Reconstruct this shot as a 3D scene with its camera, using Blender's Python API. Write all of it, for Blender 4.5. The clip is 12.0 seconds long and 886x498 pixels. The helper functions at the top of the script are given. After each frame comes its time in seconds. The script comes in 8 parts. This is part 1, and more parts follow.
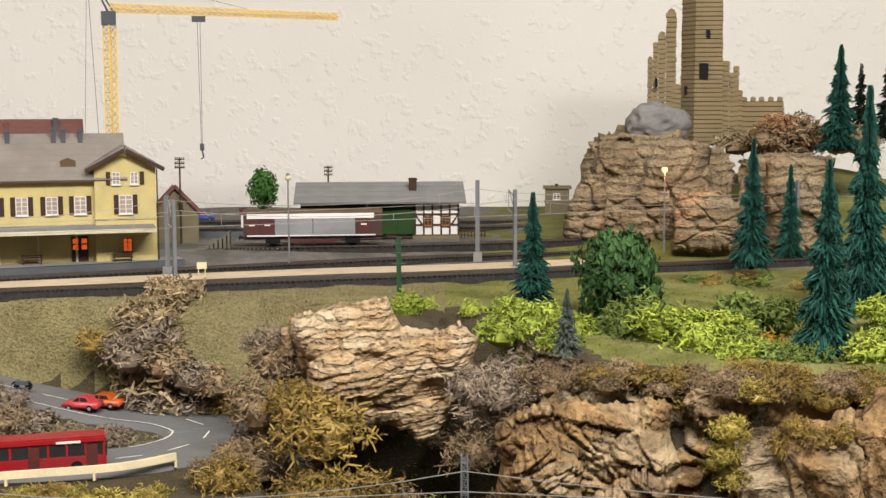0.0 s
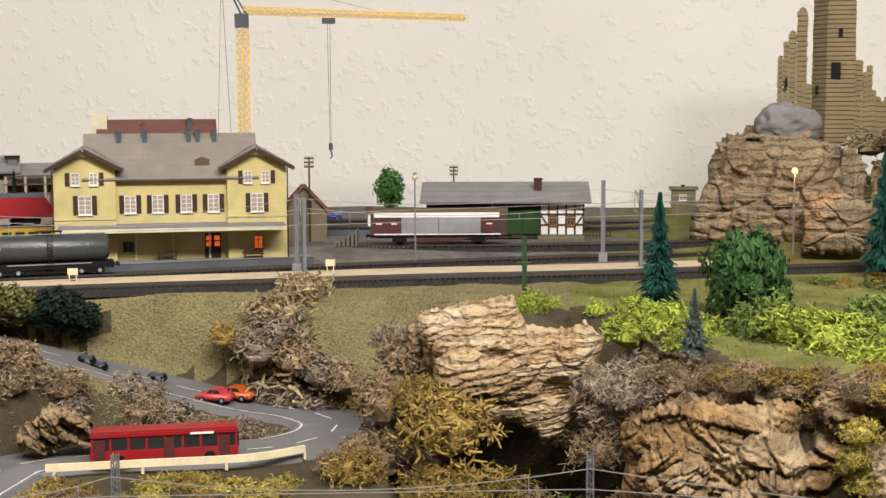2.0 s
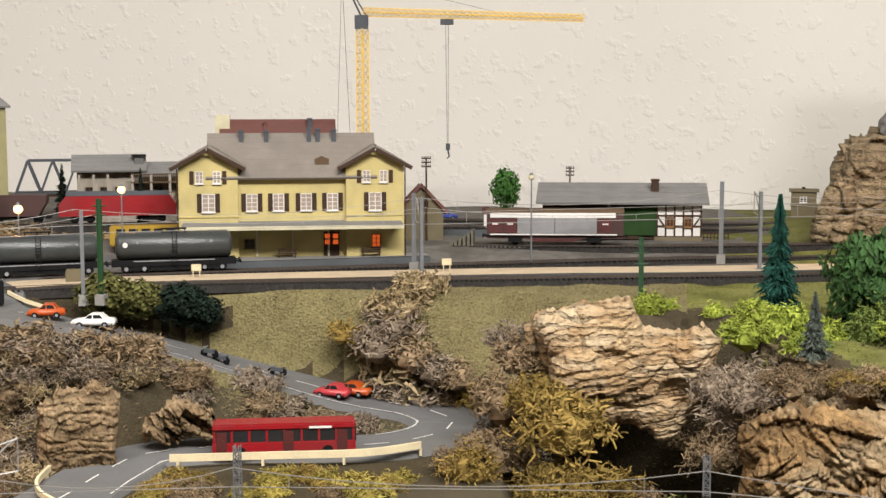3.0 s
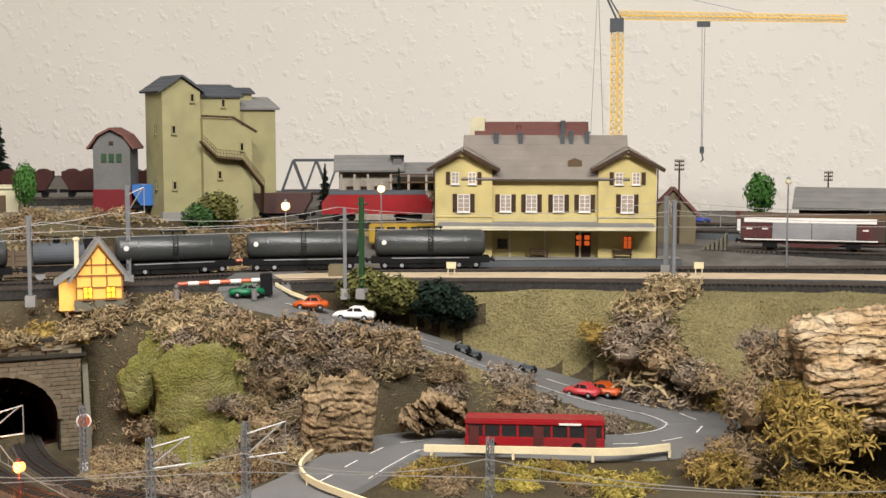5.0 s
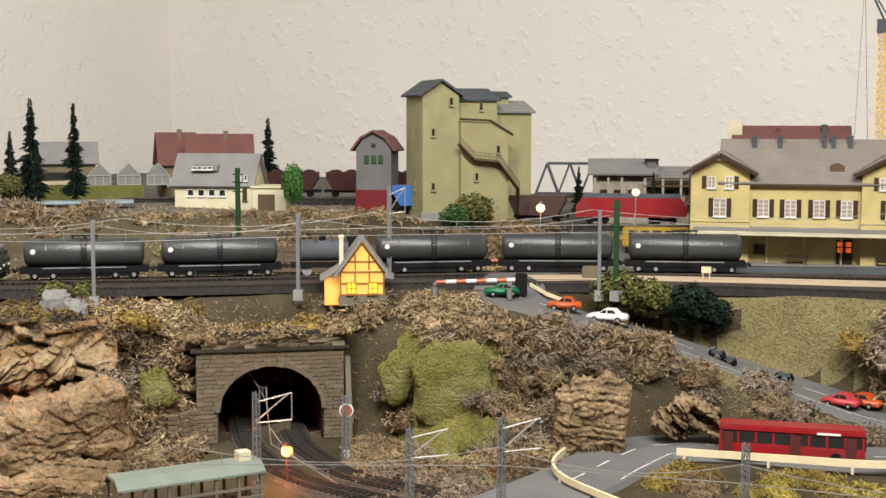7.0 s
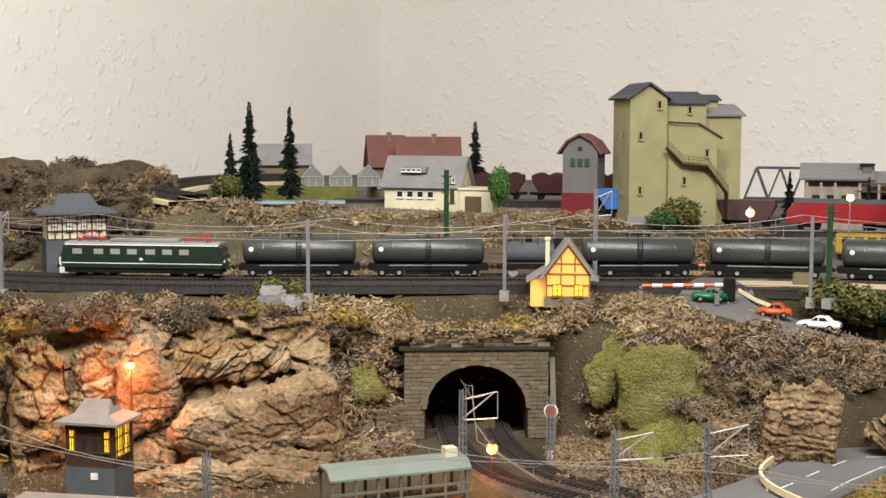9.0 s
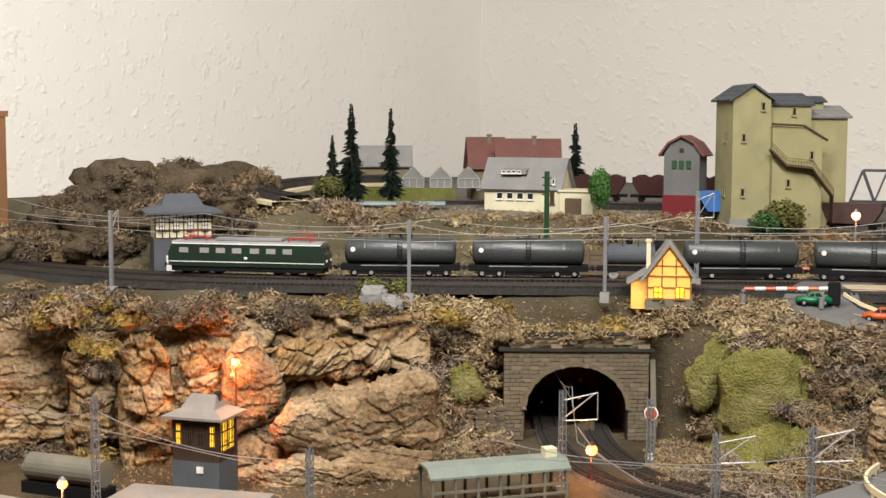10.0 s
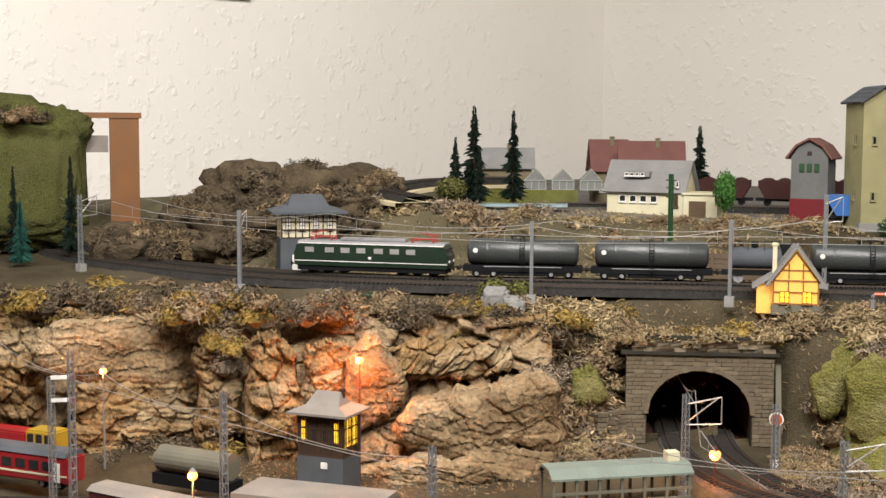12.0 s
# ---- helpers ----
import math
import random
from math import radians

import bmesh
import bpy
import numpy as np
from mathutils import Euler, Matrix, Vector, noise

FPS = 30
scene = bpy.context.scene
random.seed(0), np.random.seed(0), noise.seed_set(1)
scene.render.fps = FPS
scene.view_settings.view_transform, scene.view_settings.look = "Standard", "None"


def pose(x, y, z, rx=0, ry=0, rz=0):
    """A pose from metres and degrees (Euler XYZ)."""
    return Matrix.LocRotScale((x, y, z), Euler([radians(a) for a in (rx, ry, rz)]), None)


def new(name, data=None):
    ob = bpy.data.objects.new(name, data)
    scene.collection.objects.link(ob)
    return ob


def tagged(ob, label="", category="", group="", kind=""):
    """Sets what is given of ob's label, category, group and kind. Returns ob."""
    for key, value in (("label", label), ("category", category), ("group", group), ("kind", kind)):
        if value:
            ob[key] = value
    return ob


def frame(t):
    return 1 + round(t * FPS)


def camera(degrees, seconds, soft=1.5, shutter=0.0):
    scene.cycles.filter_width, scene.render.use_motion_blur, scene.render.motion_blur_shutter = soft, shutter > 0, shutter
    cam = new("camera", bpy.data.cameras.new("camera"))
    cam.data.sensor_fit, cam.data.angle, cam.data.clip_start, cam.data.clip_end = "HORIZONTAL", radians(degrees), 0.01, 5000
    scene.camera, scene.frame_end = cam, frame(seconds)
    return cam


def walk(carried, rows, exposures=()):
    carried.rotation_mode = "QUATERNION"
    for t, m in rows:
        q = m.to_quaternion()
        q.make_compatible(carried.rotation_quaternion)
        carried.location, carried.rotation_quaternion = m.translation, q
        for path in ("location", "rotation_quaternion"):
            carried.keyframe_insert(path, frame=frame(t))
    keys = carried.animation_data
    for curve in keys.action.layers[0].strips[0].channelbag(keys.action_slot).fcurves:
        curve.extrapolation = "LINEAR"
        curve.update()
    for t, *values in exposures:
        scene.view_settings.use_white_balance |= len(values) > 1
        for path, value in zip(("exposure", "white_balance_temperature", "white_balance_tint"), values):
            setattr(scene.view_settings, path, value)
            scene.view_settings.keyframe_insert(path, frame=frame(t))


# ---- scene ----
cam = camera(36.77, 12.0, soft=1.5)
ROWS = [
    (0.0, 0.0, 0.0, 1.35, -0.041, -6.002, 0.233),
    (0.5, -0.0009, -0.0014, 1.3493, 0.482, -5.967, 0.237),
    (1.0, -0.0013, -0.0018, 1.3491, 1.52, -5.965, 0.255),
    (1.5, -0.0032, -0.0060, 1.3485, 3.279, -5.934, 0.263),
    (2.0, -0.0045, -0.0100, 1.3481, 5.204, -5.916, 0.255),
    (2.5, -0.0060, -0.0138, 1.3478, 7.442, -5.881, 0.205),
    (3.0, -0.0070, -0.0187, 1.3477, 10.102, -5.868, 0.162),
    (5.0, -0.0088, -0.0407, 1.347, 20.705, -5.722, 0.014),
    (5.5, -0.0090, -0.0455, 1.3468, 23.423, -5.688, -0.026),
    (6.0, -0.0100, -0.0500, 1.3465, 26.107, -5.650, -0.040),
    (6.5, -0.0104, -0.0554, 1.3457, 28.737, -5.589, -0.055),
    (7.0, -0.0101, -0.0604, 1.3449, 31.326, -5.523, -0.072),
    (9.0, -0.0082, -0.0745, 1.3441, 39.984, -5.382, -0.150),
    (9.5, -0.0074, -0.0786, 1.3436, 42.074, -5.345, -0.162),
    (10.0, -0.0066, -0.0822, 1.3424, 44.174, -5.273, -0.178),
    (10.5, -0.0060, -0.0848, 1.3411, 46.234, -5.211, -0.205),
    (11.0, -0.0060, -0.0866, 1.3405, 47.804, -5.178, -0.225),
    (11.5, -0.0054, -0.0885, 1.3408, 48.851, -5.172, -0.255),
    (12.0, -0.0046, -0.0898, 1.3412, 49.322, -5.174, -0.272),
]
walk(cam, [(t, pose(x, y, z, 90 + pitch, roll, yaw)) for t, x, y, z, yaw, pitch, roll in ROWS])

# ---- light: a room with ceiling lamps, and the layout's own small lamps ----
world = bpy.data.worlds.new("room_world")
scene.world = world
world.use_nodes = True
world.node_tree.nodes["Background"].inputs[0].default_value = (1.0, 0.93, 0.86, 1)
world.node_tree.nodes["Background"].inputs[1].default_value = 0.25


def lamp_area(name, x, y, z, sx, sy, watts, colour, rx=0.0, ry=0.0):
    d = bpy.data.lights.new(name, "AREA")
    d.shape, d.size, d.size_y, d.energy, d.color = "RECTANGLE", sx, sy, watts, colour
    ob = new(name, d)
    ob.matrix_world = pose(x, y, z, rx, ry, 0)
    return ob


def lamp_point(name, x, y, z, watts, colour, radius=0.004):
    d = bpy.data.lights.new(name, "POINT")
    d.energy, d.color, d.shadow_soft_size = watts, colour, radius
    ob = new(name, d)
    ob.location = (x, y, z)
    return ob


WARM = (1.0, 0.36, 0.10)
lamp_area("ceiling_lamp_light", 0.45, 0.15, 2.45, 1.5, 0.16, 77, (1.0, 0.955, 0.91), 44, 0)
lamp_area("ceiling_lamp_light", -0.75, 0.1, 2.45, 0.16, 1.2, 52, (1.0, 0.955, 0.91), 0, 54)


# ---- materials ----
def mat(name, base, rough=0.7, metal=0.0, other=None, scale=40.0, mix=0.5, bump=0.0, bump_scale=200.0, fine=0.10, emit=0.0, rnd=0.0, stretch=(1, 1, 1), dirt=None, dirt_scale=9.0, dirt_amt=0.5, lines=0.0, island=0.0):
    """A procedural surface: two scales of noise between base and other, dirt patches, fine relief."""
    m = bpy.data.materials.new(name)
    m.use_nodes = True
    nt = m.node_tree
    n, l = nt.nodes, nt.links
    b = n["Principled BSDF"]
    b.inputs["Roughness"].default_value, b.inputs["Metallic"].default_value = rough, metal
    if rough >= 0.7:
        b.inputs["Specular IOR Level"].default_value = 0.15
    tc = n.new("ShaderNodeTexCoord")
    mp = n.new("ShaderNodeMapping")
    mp.inputs["Scale"].default_value = stretch
    l.new(tc.outputs["Object"], mp.inputs["Vector"])

    def noise_tex(sc, detail=5.0):
        t = n.new("ShaderNodeTexNoise")
        t.inputs["Scale"].default_value, t.inputs["Detail"].default_value = sc, detail
        l.new(mp.outputs["Vector"], t.inputs["Vector"])
        return t

    def ramp(sock, lo, hi):
        r = n.new("ShaderNodeMapRange")
        r.inputs["From Min"].default_value, r.inputs["From Max"].default_value = lo, hi
        l.new(sock, r.inputs["Value"])
        return r.outputs["Result"]

    def mixer(fac, a, c, mode="MIX"):
        x = n.new("ShaderNodeMix")
        x.data_type, x.blend_type = "RGBA", mode
        for sock, v in ((x.inputs[0], fac), (x.inputs[6], a), (x.inputs[7], c)):
            if isinstance(v, bpy.types.NodeSocket):
                l.new(v, sock)
            else:
                sock.default_value = (*v, 1) if isinstance(v, tuple) else v
        return x.outputs[2]

    other = other or tuple(c * 0.72 for c in base)
    t1 = noise_tex(scale)
    col = mixer(ramp(t1.outputs["Fac"], 0.5 - mix * 0.5, 0.5 + mix * 0.5), base, other)
    t2 = noise_tex(bump_scale, 4.0)
    f = n.new("ShaderNodeMapRange")
    f.inputs["To Min"].default_value, f.inputs["To Max"].default_value = 1 - fine * 2.2, 1 + fine * 2.2
    l.new(t2.outputs["Fac"], f.inputs["Value"])
    col = mixer(1.0, col, f.outputs["Result"], "MULTIPLY")
    if dirt:
        t3 = noise_tex(dirt_scale, 6.0)
        k = ramp(t3.outputs["Fac"], 0.47, 0.68)
        kk = n.new("ShaderNodeMath")
        kk.operation = "MULTIPLY"
        kk.inputs[1].default_value = dirt_amt
        l.new(k, kk.inputs[0])
        col = mixer(kk.outputs[0], col, dirt)
    groove = None
    if lines:
        wv = n.new("ShaderNodeTexWave")
        wv.bands_direction = "Z"
        wv.inputs["Scale"].default_value, wv.inputs["Distortion"].default_value = lines, 7.0
        wv.inputs["Detail"].default_value, wv.inputs["Detail Scale"].default_value = 6.0, 2.2
        l.new(mp.outputs["Vector"], wv.inputs["Vector"])
        groove = ramp(wv.outputs["Fac"], 0.0, 0.28)
        g = n.new("ShaderNodeMapRange")
        g.inputs["To Min"].default_value, g.inputs["To Max"].default_value = 0.72, 1.05
        l.new(groove, g.inputs["Value"])
        col = mixer(1.0, col, g.outputs["Result"], "MULTIPLY")
    if rnd:
        oi = n.new("ShaderNodeObjectInfo")
        f2 = n.new("ShaderNodeMapRange")
        f2.inputs["To Min"].default_value, f2.inputs["To Max"].default_value = 1 - rnd, 1 + rnd
        l.new(oi.outputs["Random"], f2.inputs["Value"])
        col = mixer(1.0, col, f2.outputs["Result"], "MULTIPLY")
    if island:
        ge = n.new("ShaderNodeNewGeometry")
        f3 = n.new("ShaderNodeMapRange")
        f3.inputs["To Min"].default_value, f3.inputs["To Max"].default_value = 1 - island, 1 + island
        l.new(ge.outputs["Random Per Island"], f3.inputs["Value"])
        col = mixer(1.0, col, f3.outputs["Result"], "MULTIPLY")
    l.new(col, b.inputs["Base Color"])
    if bump:
        bp = n.new("ShaderNodeBump")
        bp.inputs["Strength"].default_value, bp.inputs["Distance"].default_value = bump, 0.004 if bump > 0.95 else 0.002
        l.new(t2.outputs["Fac"], bp.inputs["Height"])
        if groove is not None:
            b2 = n.new("ShaderNodeBump")
            b2.inputs["Strength"].default_value, b2.inputs["Distance"].default_value = 0.9, 0.003
            l.new(groove, b2.inputs["Height"])
            l.new(b2.outputs["Normal"], bp.inputs["Normal"])
        l.new(bp.outputs["Normal"], b.inputs["Normal"])
    if emit:
        l.new(col, b.inputs["Emission Color"])
        b.inputs["Emission Strength"].default_value = emit
    return m


M = {
    "wall": mat("wall_paint", (0.80, 0.77, 0.72), 0.85, other=(0.76, 0.73, 0.68), scale=3, bump=0.0, fine=0.01),
    "ground": mat("scatter_ground", (0.070, 0.056, 0.031), 0.95, other=(0.037, 0.028, 0.016), scale=18, bump=0.9, bump_scale=420, fine=0.42, dirt=(0.096, 0.081, 0.056), dirt_scale=7),
    "grass": mat("static_grass", (0.22, 0.19, 0.088), 0.95, other=(0.15, 0.125, 0.06), scale=30, bump=1.0, bump_scale=380, fine=0.42, dirt=(0.20, 0.175, 0.095), dirt_scale=12),
    "green": mat("green_flock", (0.20, 0.20, 0.055), 0.95, other=(0.08, 0.085, 0.022), scale=22, bump=0.9, bump_scale=500, fine=0.42, dirt=(0.24, 0.23, 0.10), dirt_scale=14),
    "gravel": mat("grey_gravel", (0.21, 0.195, 0.175), 0.95, other=(0.125, 0.118, 0.105), scale=60, bump=0.8, bump_scale=900, fine=0.25, dirt=(0.067, 0.058, 0.048), dirt_scale=16),
    "ballast_pale": mat("pale_ballast", (0.15, 0.125, 0.105), 0.95, other=(0.09, 0.075, 0.062), scale=120, bump=1.0, bump_scale=1200, fine=0.35),
    "ballast": mat("dark_ballast", (0.062, 0.057, 0.052), 0.95, other=(0.036, 0.033, 0.031), scale=120, bump=1.0, bump_scale=1200, fine=0.35),
    "asphalt": mat("model_road", (0.150, 0.149, 0.147), 0.8, other=(0.115, 0.114, 0.115), scale=25, bump=0.3, bump_scale=900, fine=0.12, dirt=(0.130, 0.125, 0.109), dirt_scale=10),
    "cork": mat("cork_bark", (0.43, 0.32, 0.19), 0.9, other=(0.25, 0.145, 0.062), scale=14, bump=1.0, bump_scale=160, fine=0.42, lines=15, dirt=(0.54, 0.45, 0.31), dirt_scale=24, dirt_amt=0.7, stretch=(1, 1, 2.2)),
    "rock": mat("ochre_rock", (0.30, 0.19, 0.085), 0.9, other=(0.085, 0.05, 0.024), scale=30, bump=1.0, bump_scale=220, lines=11, fine=0.42, dirt=(0.46, 0.36, 0.22), dirt_scale=22, dirt_amt=0.7),
    "rock_grey": mat("grey_strata_rock", (0.37, 0.29, 0.18), 0.92, other=(0.17, 0.125, 0.075), scale=26, bump=1.0, bump_scale=240, lines=11, fine=0.42, dirt=(0.288, 0.216, 0.136), dirt_scale=18, dirt_amt=0.6, stretch=(1, 1, 2)),
    "rock_pale": mat("pale_bark_rock", (0.335, 0.25, 0.152), 0.9, other=(0.175, 0.112, 0.056), scale=16, bump=1.0, bump_scale=200, lines=11, fine=0.42, dirt=(0.10, 0.068, 0.036), dirt_scale=15, dirt_amt=0.6),
    "grass_tip": mat("grass_fibre", (0.27, 0.235, 0.12), 0.95, other=(0.17, 0.145, 0.07), scale=50, fine=0.2),
    "moss": mat("moss_flock", (0.185, 0.172, 0.048), 0.95, other=(0.085, 0.084, 0.022), scale=26, bump=1.0, bump_scale=420, fine=0.42, dirt=(0.30, 0.27, 0.12), dirt_scale=22, dirt_amt=0.7),
    "brown_hill": mat("brown_hill_flock", (0.10, 0.075, 0.046), 0.95, other=(0.038, 0.028, 0.018), scale=26, bump=1.0, bump_scale=260, fine=0.42, dirt=(0.17, 0.13, 0.08), dirt_scale=20),
    "hill": mat("hill_flock", (0.095, 0.10, 0.030), 0.95, other=(0.05, 0.052, 0.018), scale=16, bump=1.0, bump_scale=420, fine=0.42, dirt=(0.13, 0.12, 0.045), dirt_scale=14),
    "dry_bank": mat("dry_olive_bank", (0.105, 0.09, 0.052), 0.95, other=(0.065, 0.054, 0.032), scale=22, bump=0.9, bump_scale=420, fine=0.35, dirt=(0.16, 0.135, 0.085), dirt_scale=9),
    "boulder": mat("grey_boulder", (0.24, 0.235, 0.225), 0.8, other=(0.15, 0.145, 0.14), scale=25, bump=0.6, bump_scale=180, fine=0.12),
}
nt = M["wall"].node_tree
wn = nt.nodes.new("ShaderNodeTexNoise")
wn.inputs["Scale"].default_value, wn.inputs["Detail"].default_value = 46.0, 3.0
wr = nt.nodes.new("ShaderNodeMapRange")
wr.inputs["From Min"].default_value, wr.inputs["From Max"].default_value = 0.56, 0.70
wb = nt.nodes.new("ShaderNodeBump")
wb.inputs["Strength"].default_value, wb.inputs["Distance"].default_value = 0.42, 0.004
wc = nt.nodes.new("ShaderNodeTexCoord")
nt.links.new(wc.outputs["Object"], wn.inputs["Vector"])
nt.links.new(wn.outputs["Fac"], wr.inputs["Value"])
nt.links.new(wr.outputs["Result"], wb.inputs["Height"])
nt.links.new(wb.outputs["Normal"], nt.nodes["Principled BSDF"].inputs["Normal"])
for key, a, c in (("lichen_brown", (0.27, 0.195, 0.115), (0.15, 0.105, 0.060)), ("lichen_dark", (0.13, 0.10, 0.065), (0.07, 0.052, 0.034)), ("lichen_tan", (0.36, 0.28, 0.16), (0.23, 0.17, 0.09)), ("lichen_grey", (0.28, 0.222, 0.162), (0.155, 0.12, 0.088)),
                  ("lichen_ochre", (0.29, 0.20, 0.055), (0.16, 0.11, 0.032)), ("lichen_lime", (0.37, 0.43, 0.065), (0.20, 0.26, 0.045)), ("lichen_green", (0.176, 0.230, 0.054), (0.095, 0.135, 0.034)),
                  ("lichen_yellow", (0.42, 0.35, 0.085), (0.26, 0.20, 0.05)), ("lichen_orange", (0.55, 0.30, 0.04), (0.35, 0.2, 0.03)), ("lichen_bluegreen", (0.07, 0.12, 0.075), (0.04, 0.07, 0.045)), ("lichen_rust", (0.42, 0.24, 0.12), (0.25, 0.14, 0.07))):
    M[key] = mat(key, tuple(v * 1.12 for v in a), 0.9, other=tuple(v * 0.72 for v in c), scale=60, bump_scale=300, fine=0.2, rnd=0.22, island=0.35)
PLAIN = {
    "spruce": ((0.030, 0.118, 0.088), 0.7, 0), "spruce_dark": ((0.014, 0.028, 0.018), 0.75, 0), "spruce_grey": ((0.16, 0.19, 0.155), 0.85, 0), "leaf": ((0.06, 0.135, 0.04), 0.7, 0), "leaf_bright": ((0.075, 0.20, 0.04), 0.7, 0), "leaf_olive": ((0.15, 0.15, 0.045), 0.8, 0), "bark": ((0.06, 0.04, 0.025), 0.9, 0),
    "rail": ((0.16, 0.13, 0.11), 0.45, 0.7), "sleeper": ((0.045, 0.04, 0.035), 0.85, 0), "mast": ((0.24, 0.25, 0.26), 0.5, 0.2), "wire": ((0.48, 0.46, 0.43), 0.45, 0.4), "green_post": ((0.015, 0.075, 0.02), 0.6, 0),
    "yellow_wall": ((0.72, 0.60, 0.26), 0.75, 0), "cream": ((0.84, 0.78, 0.54), 0.75, 0), "olive_wall": ((0.42, 0.39, 0.205), 0.8, 0), "roof_grey": ((0.31, 0.305, 0.295), 0.85, 0), "roof_brown": ((0.31, 0.275, 0.24), 0.85, 0), "roof_red": ((0.22, 0.10, 0.085), 0.8, 0), "roof_rust": ((0.20, 0.055, 0.035), 0.8, 0), "wood_dark": ((0.075, 0.045, 0.03), 0.75, 0), "wood": ((0.15, 0.10, 0.06), 0.75, 0), "wood_orange": ((0.34, 0.15, 0.035), 0.5, 0), "plank": ((0.17, 0.125, 0.085), 0.85, 0), "white": ((0.78, 0.76, 0.72), 0.6, 0), "platform": ((0.60, 0.48, 0.33), 0.85, 0), "platform_side": ((0.12, 0.13, 0.14), 0.8, 0), "concrete": ((0.36, 0.35, 0.33), 0.85, 0),
    "loco_green": ((0.014, 0.033, 0.018), 0.38, 0), "black": ((0.010, 0.010, 0.011), 0.7, 0), "shelf_wood": ((0.24, 0.095, 0.020), 0.6, 0), "tank": ((0.068, 0.074, 0.074), 0.33, 0.1), "silver": ((0.40, 0.40, 0.41), 0.42, 0.25), "red": ((0.36, 0.012, 0.018), 0.35, 0), "dark_red": ((0.11, 0.02, 0.018), 0.5, 0), "brown_red": ((0.075, 0.03, 0.025), 0.6, 0), "panto_red": ((0.42, 0.03, 0.03), 0.45, 0), "orange": ((0.60, 0.10, 0.015), 0.35, 0), "car_green": ((0.0, 0.16, 0.06), 0.35, 0), "car_blue": ((0.04, 0.08, 0.42), 0.35, 0), "blue": ((0.03, 0.16, 0.50), 0.45, 0), "turquoise": ((0.20, 0.45, 0.48), 0.6, 0), "pink": ((0.60, 0.06, 0.07), 0.35, 0), "yellow": ((0.50, 0.32, 0.02), 0.5, 0), "crane_yellow": ((0.85, 0.56, 0.07), 0.55, 0), "pale_wood": ((0.72, 0.62, 0.40), 0.75, 0), "glass_dark": ((0.03, 0.03, 0.032), 0.12, 0), "tower_stone": ((0.32, 0.245, 0.135), 0.9, 0), "stone": ((0.21, 0.17, 0.115), 0.92, 0), "stone_dark": ((0.05, 0.045, 0.035), 0.9, 0), "tunnel": ((0.17, 0.075, 0.058), 0.9, 0), "grey_wall": ((0.19, 0.19, 0.185), 0.85, 0), "slate": ((0.11, 0.12, 0.135), 0.75, 0), "pale_green": ((0.50, 0.56, 0.48), 0.7, 0), "window_cream": ((0.46, 0.36, 0.29), 0.5, 0), "teal_roof": ((0.25, 0.29, 0.245), 0.7, 0), "weathered": ((0.20, 0.185, 0.14), 0.8, 0), "brick_red": ((0.20, 0.025, 0.03), 0.75, 0), "shed_green": ((0.03, 0.075, 0.02), 0.7, 0), "sand_wall": ((0.24, 0.20, 0.125), 0.85, 0), "figure": ((0.25, 0.24, 0.24), 0.7, 0), "water": ((0.40, 0.52, 0.55), 0.25, 0), "scrap": ((0.060, 0.022, 0.019), 0.7, 0), "inn_wall": ((0.46, 0.41, 0.34), 0.8, 0), "ceiling": ((0.25, 0.24, 0.22), 0.9, 0), "room_wall": ((0.30, 0.27, 0.23), 0.85, 0), "floor": ((0.16, 0.12, 0.085), 0.5, 0),
}
for key, (c, rough, metal) in PLAIN.items():
    if key not in ("white", "ceiling", "floor", "platform", "crane_yellow", "pale_wood"):
        c = tuple(v * 0.76 for v in c)
    worn = tuple(v * 0.62 + 0.03 * min(1.0, 3 * max(c)) for v in c)
    M[key] = mat(key, c, rough, metal, other=tuple(v * 0.8 for v in c), scale=35, bump=0.25, bump_scale=500, fine=0.07, dirt=worn, dirt_scale=28, dirt_amt=0.55, island=0.45 if key in ("spruce", "spruce_dark", "leaf", "leaf_bright", "leaf_olive", "spruce_grey") else 0.0)


def glow(name, colour, strength):
    m = bpy.data.materials.new(name)
    m.use_nodes = True
    b = m.node_tree.nodes["Principled BSDF"]
    b.inputs["Base Color"].default_value = (*colour, 1)
    b.inputs["Emission Color"].default_value, b.inputs["Emission Strength"].default_value = (*colour, 1), strength
    return m


M["bulb"] = glow("lamp_bulb", (1.0, 0.58, 0.28), 2.6)
M["bulb_dim"] = glow("lamp_bulb_orange", (1.0, 0.36, 0.09), 3.0)
M["window_lit"] = glow("lit_yellow_window", (1.0, 0.55, 0.03), 1.3)
M["window_red"] = glow("lit_red_window", (1.0, 0.16, 0.03), 0.5)
# wall surface emits, in place of indoor light shining through it
M["gable_lit"] = mat("self_lit_orange_wall", (0.80, 0.42, 0.10), 0.8, other=(0.72, 0.36, 0.08), scale=20, fine=0.05, emit=0.45)


# ---- mesh helpers ----
def box(bm, x0, x1, y0, y1, z0, z1):
    v = [bm.verts.new((x, y, z)) for z in (z0, z1) for x, y in ((x0, y0), (x1, y0), (x1, y1), (x0, y1))]
    for f in ((3, 2, 1, 0), (4, 5, 6, 7), (0, 1, 5, 4), (1, 2, 6, 5), (2, 3, 7, 6), (3, 0, 4, 7)):
        bm.faces.new([v[i] for i in f])


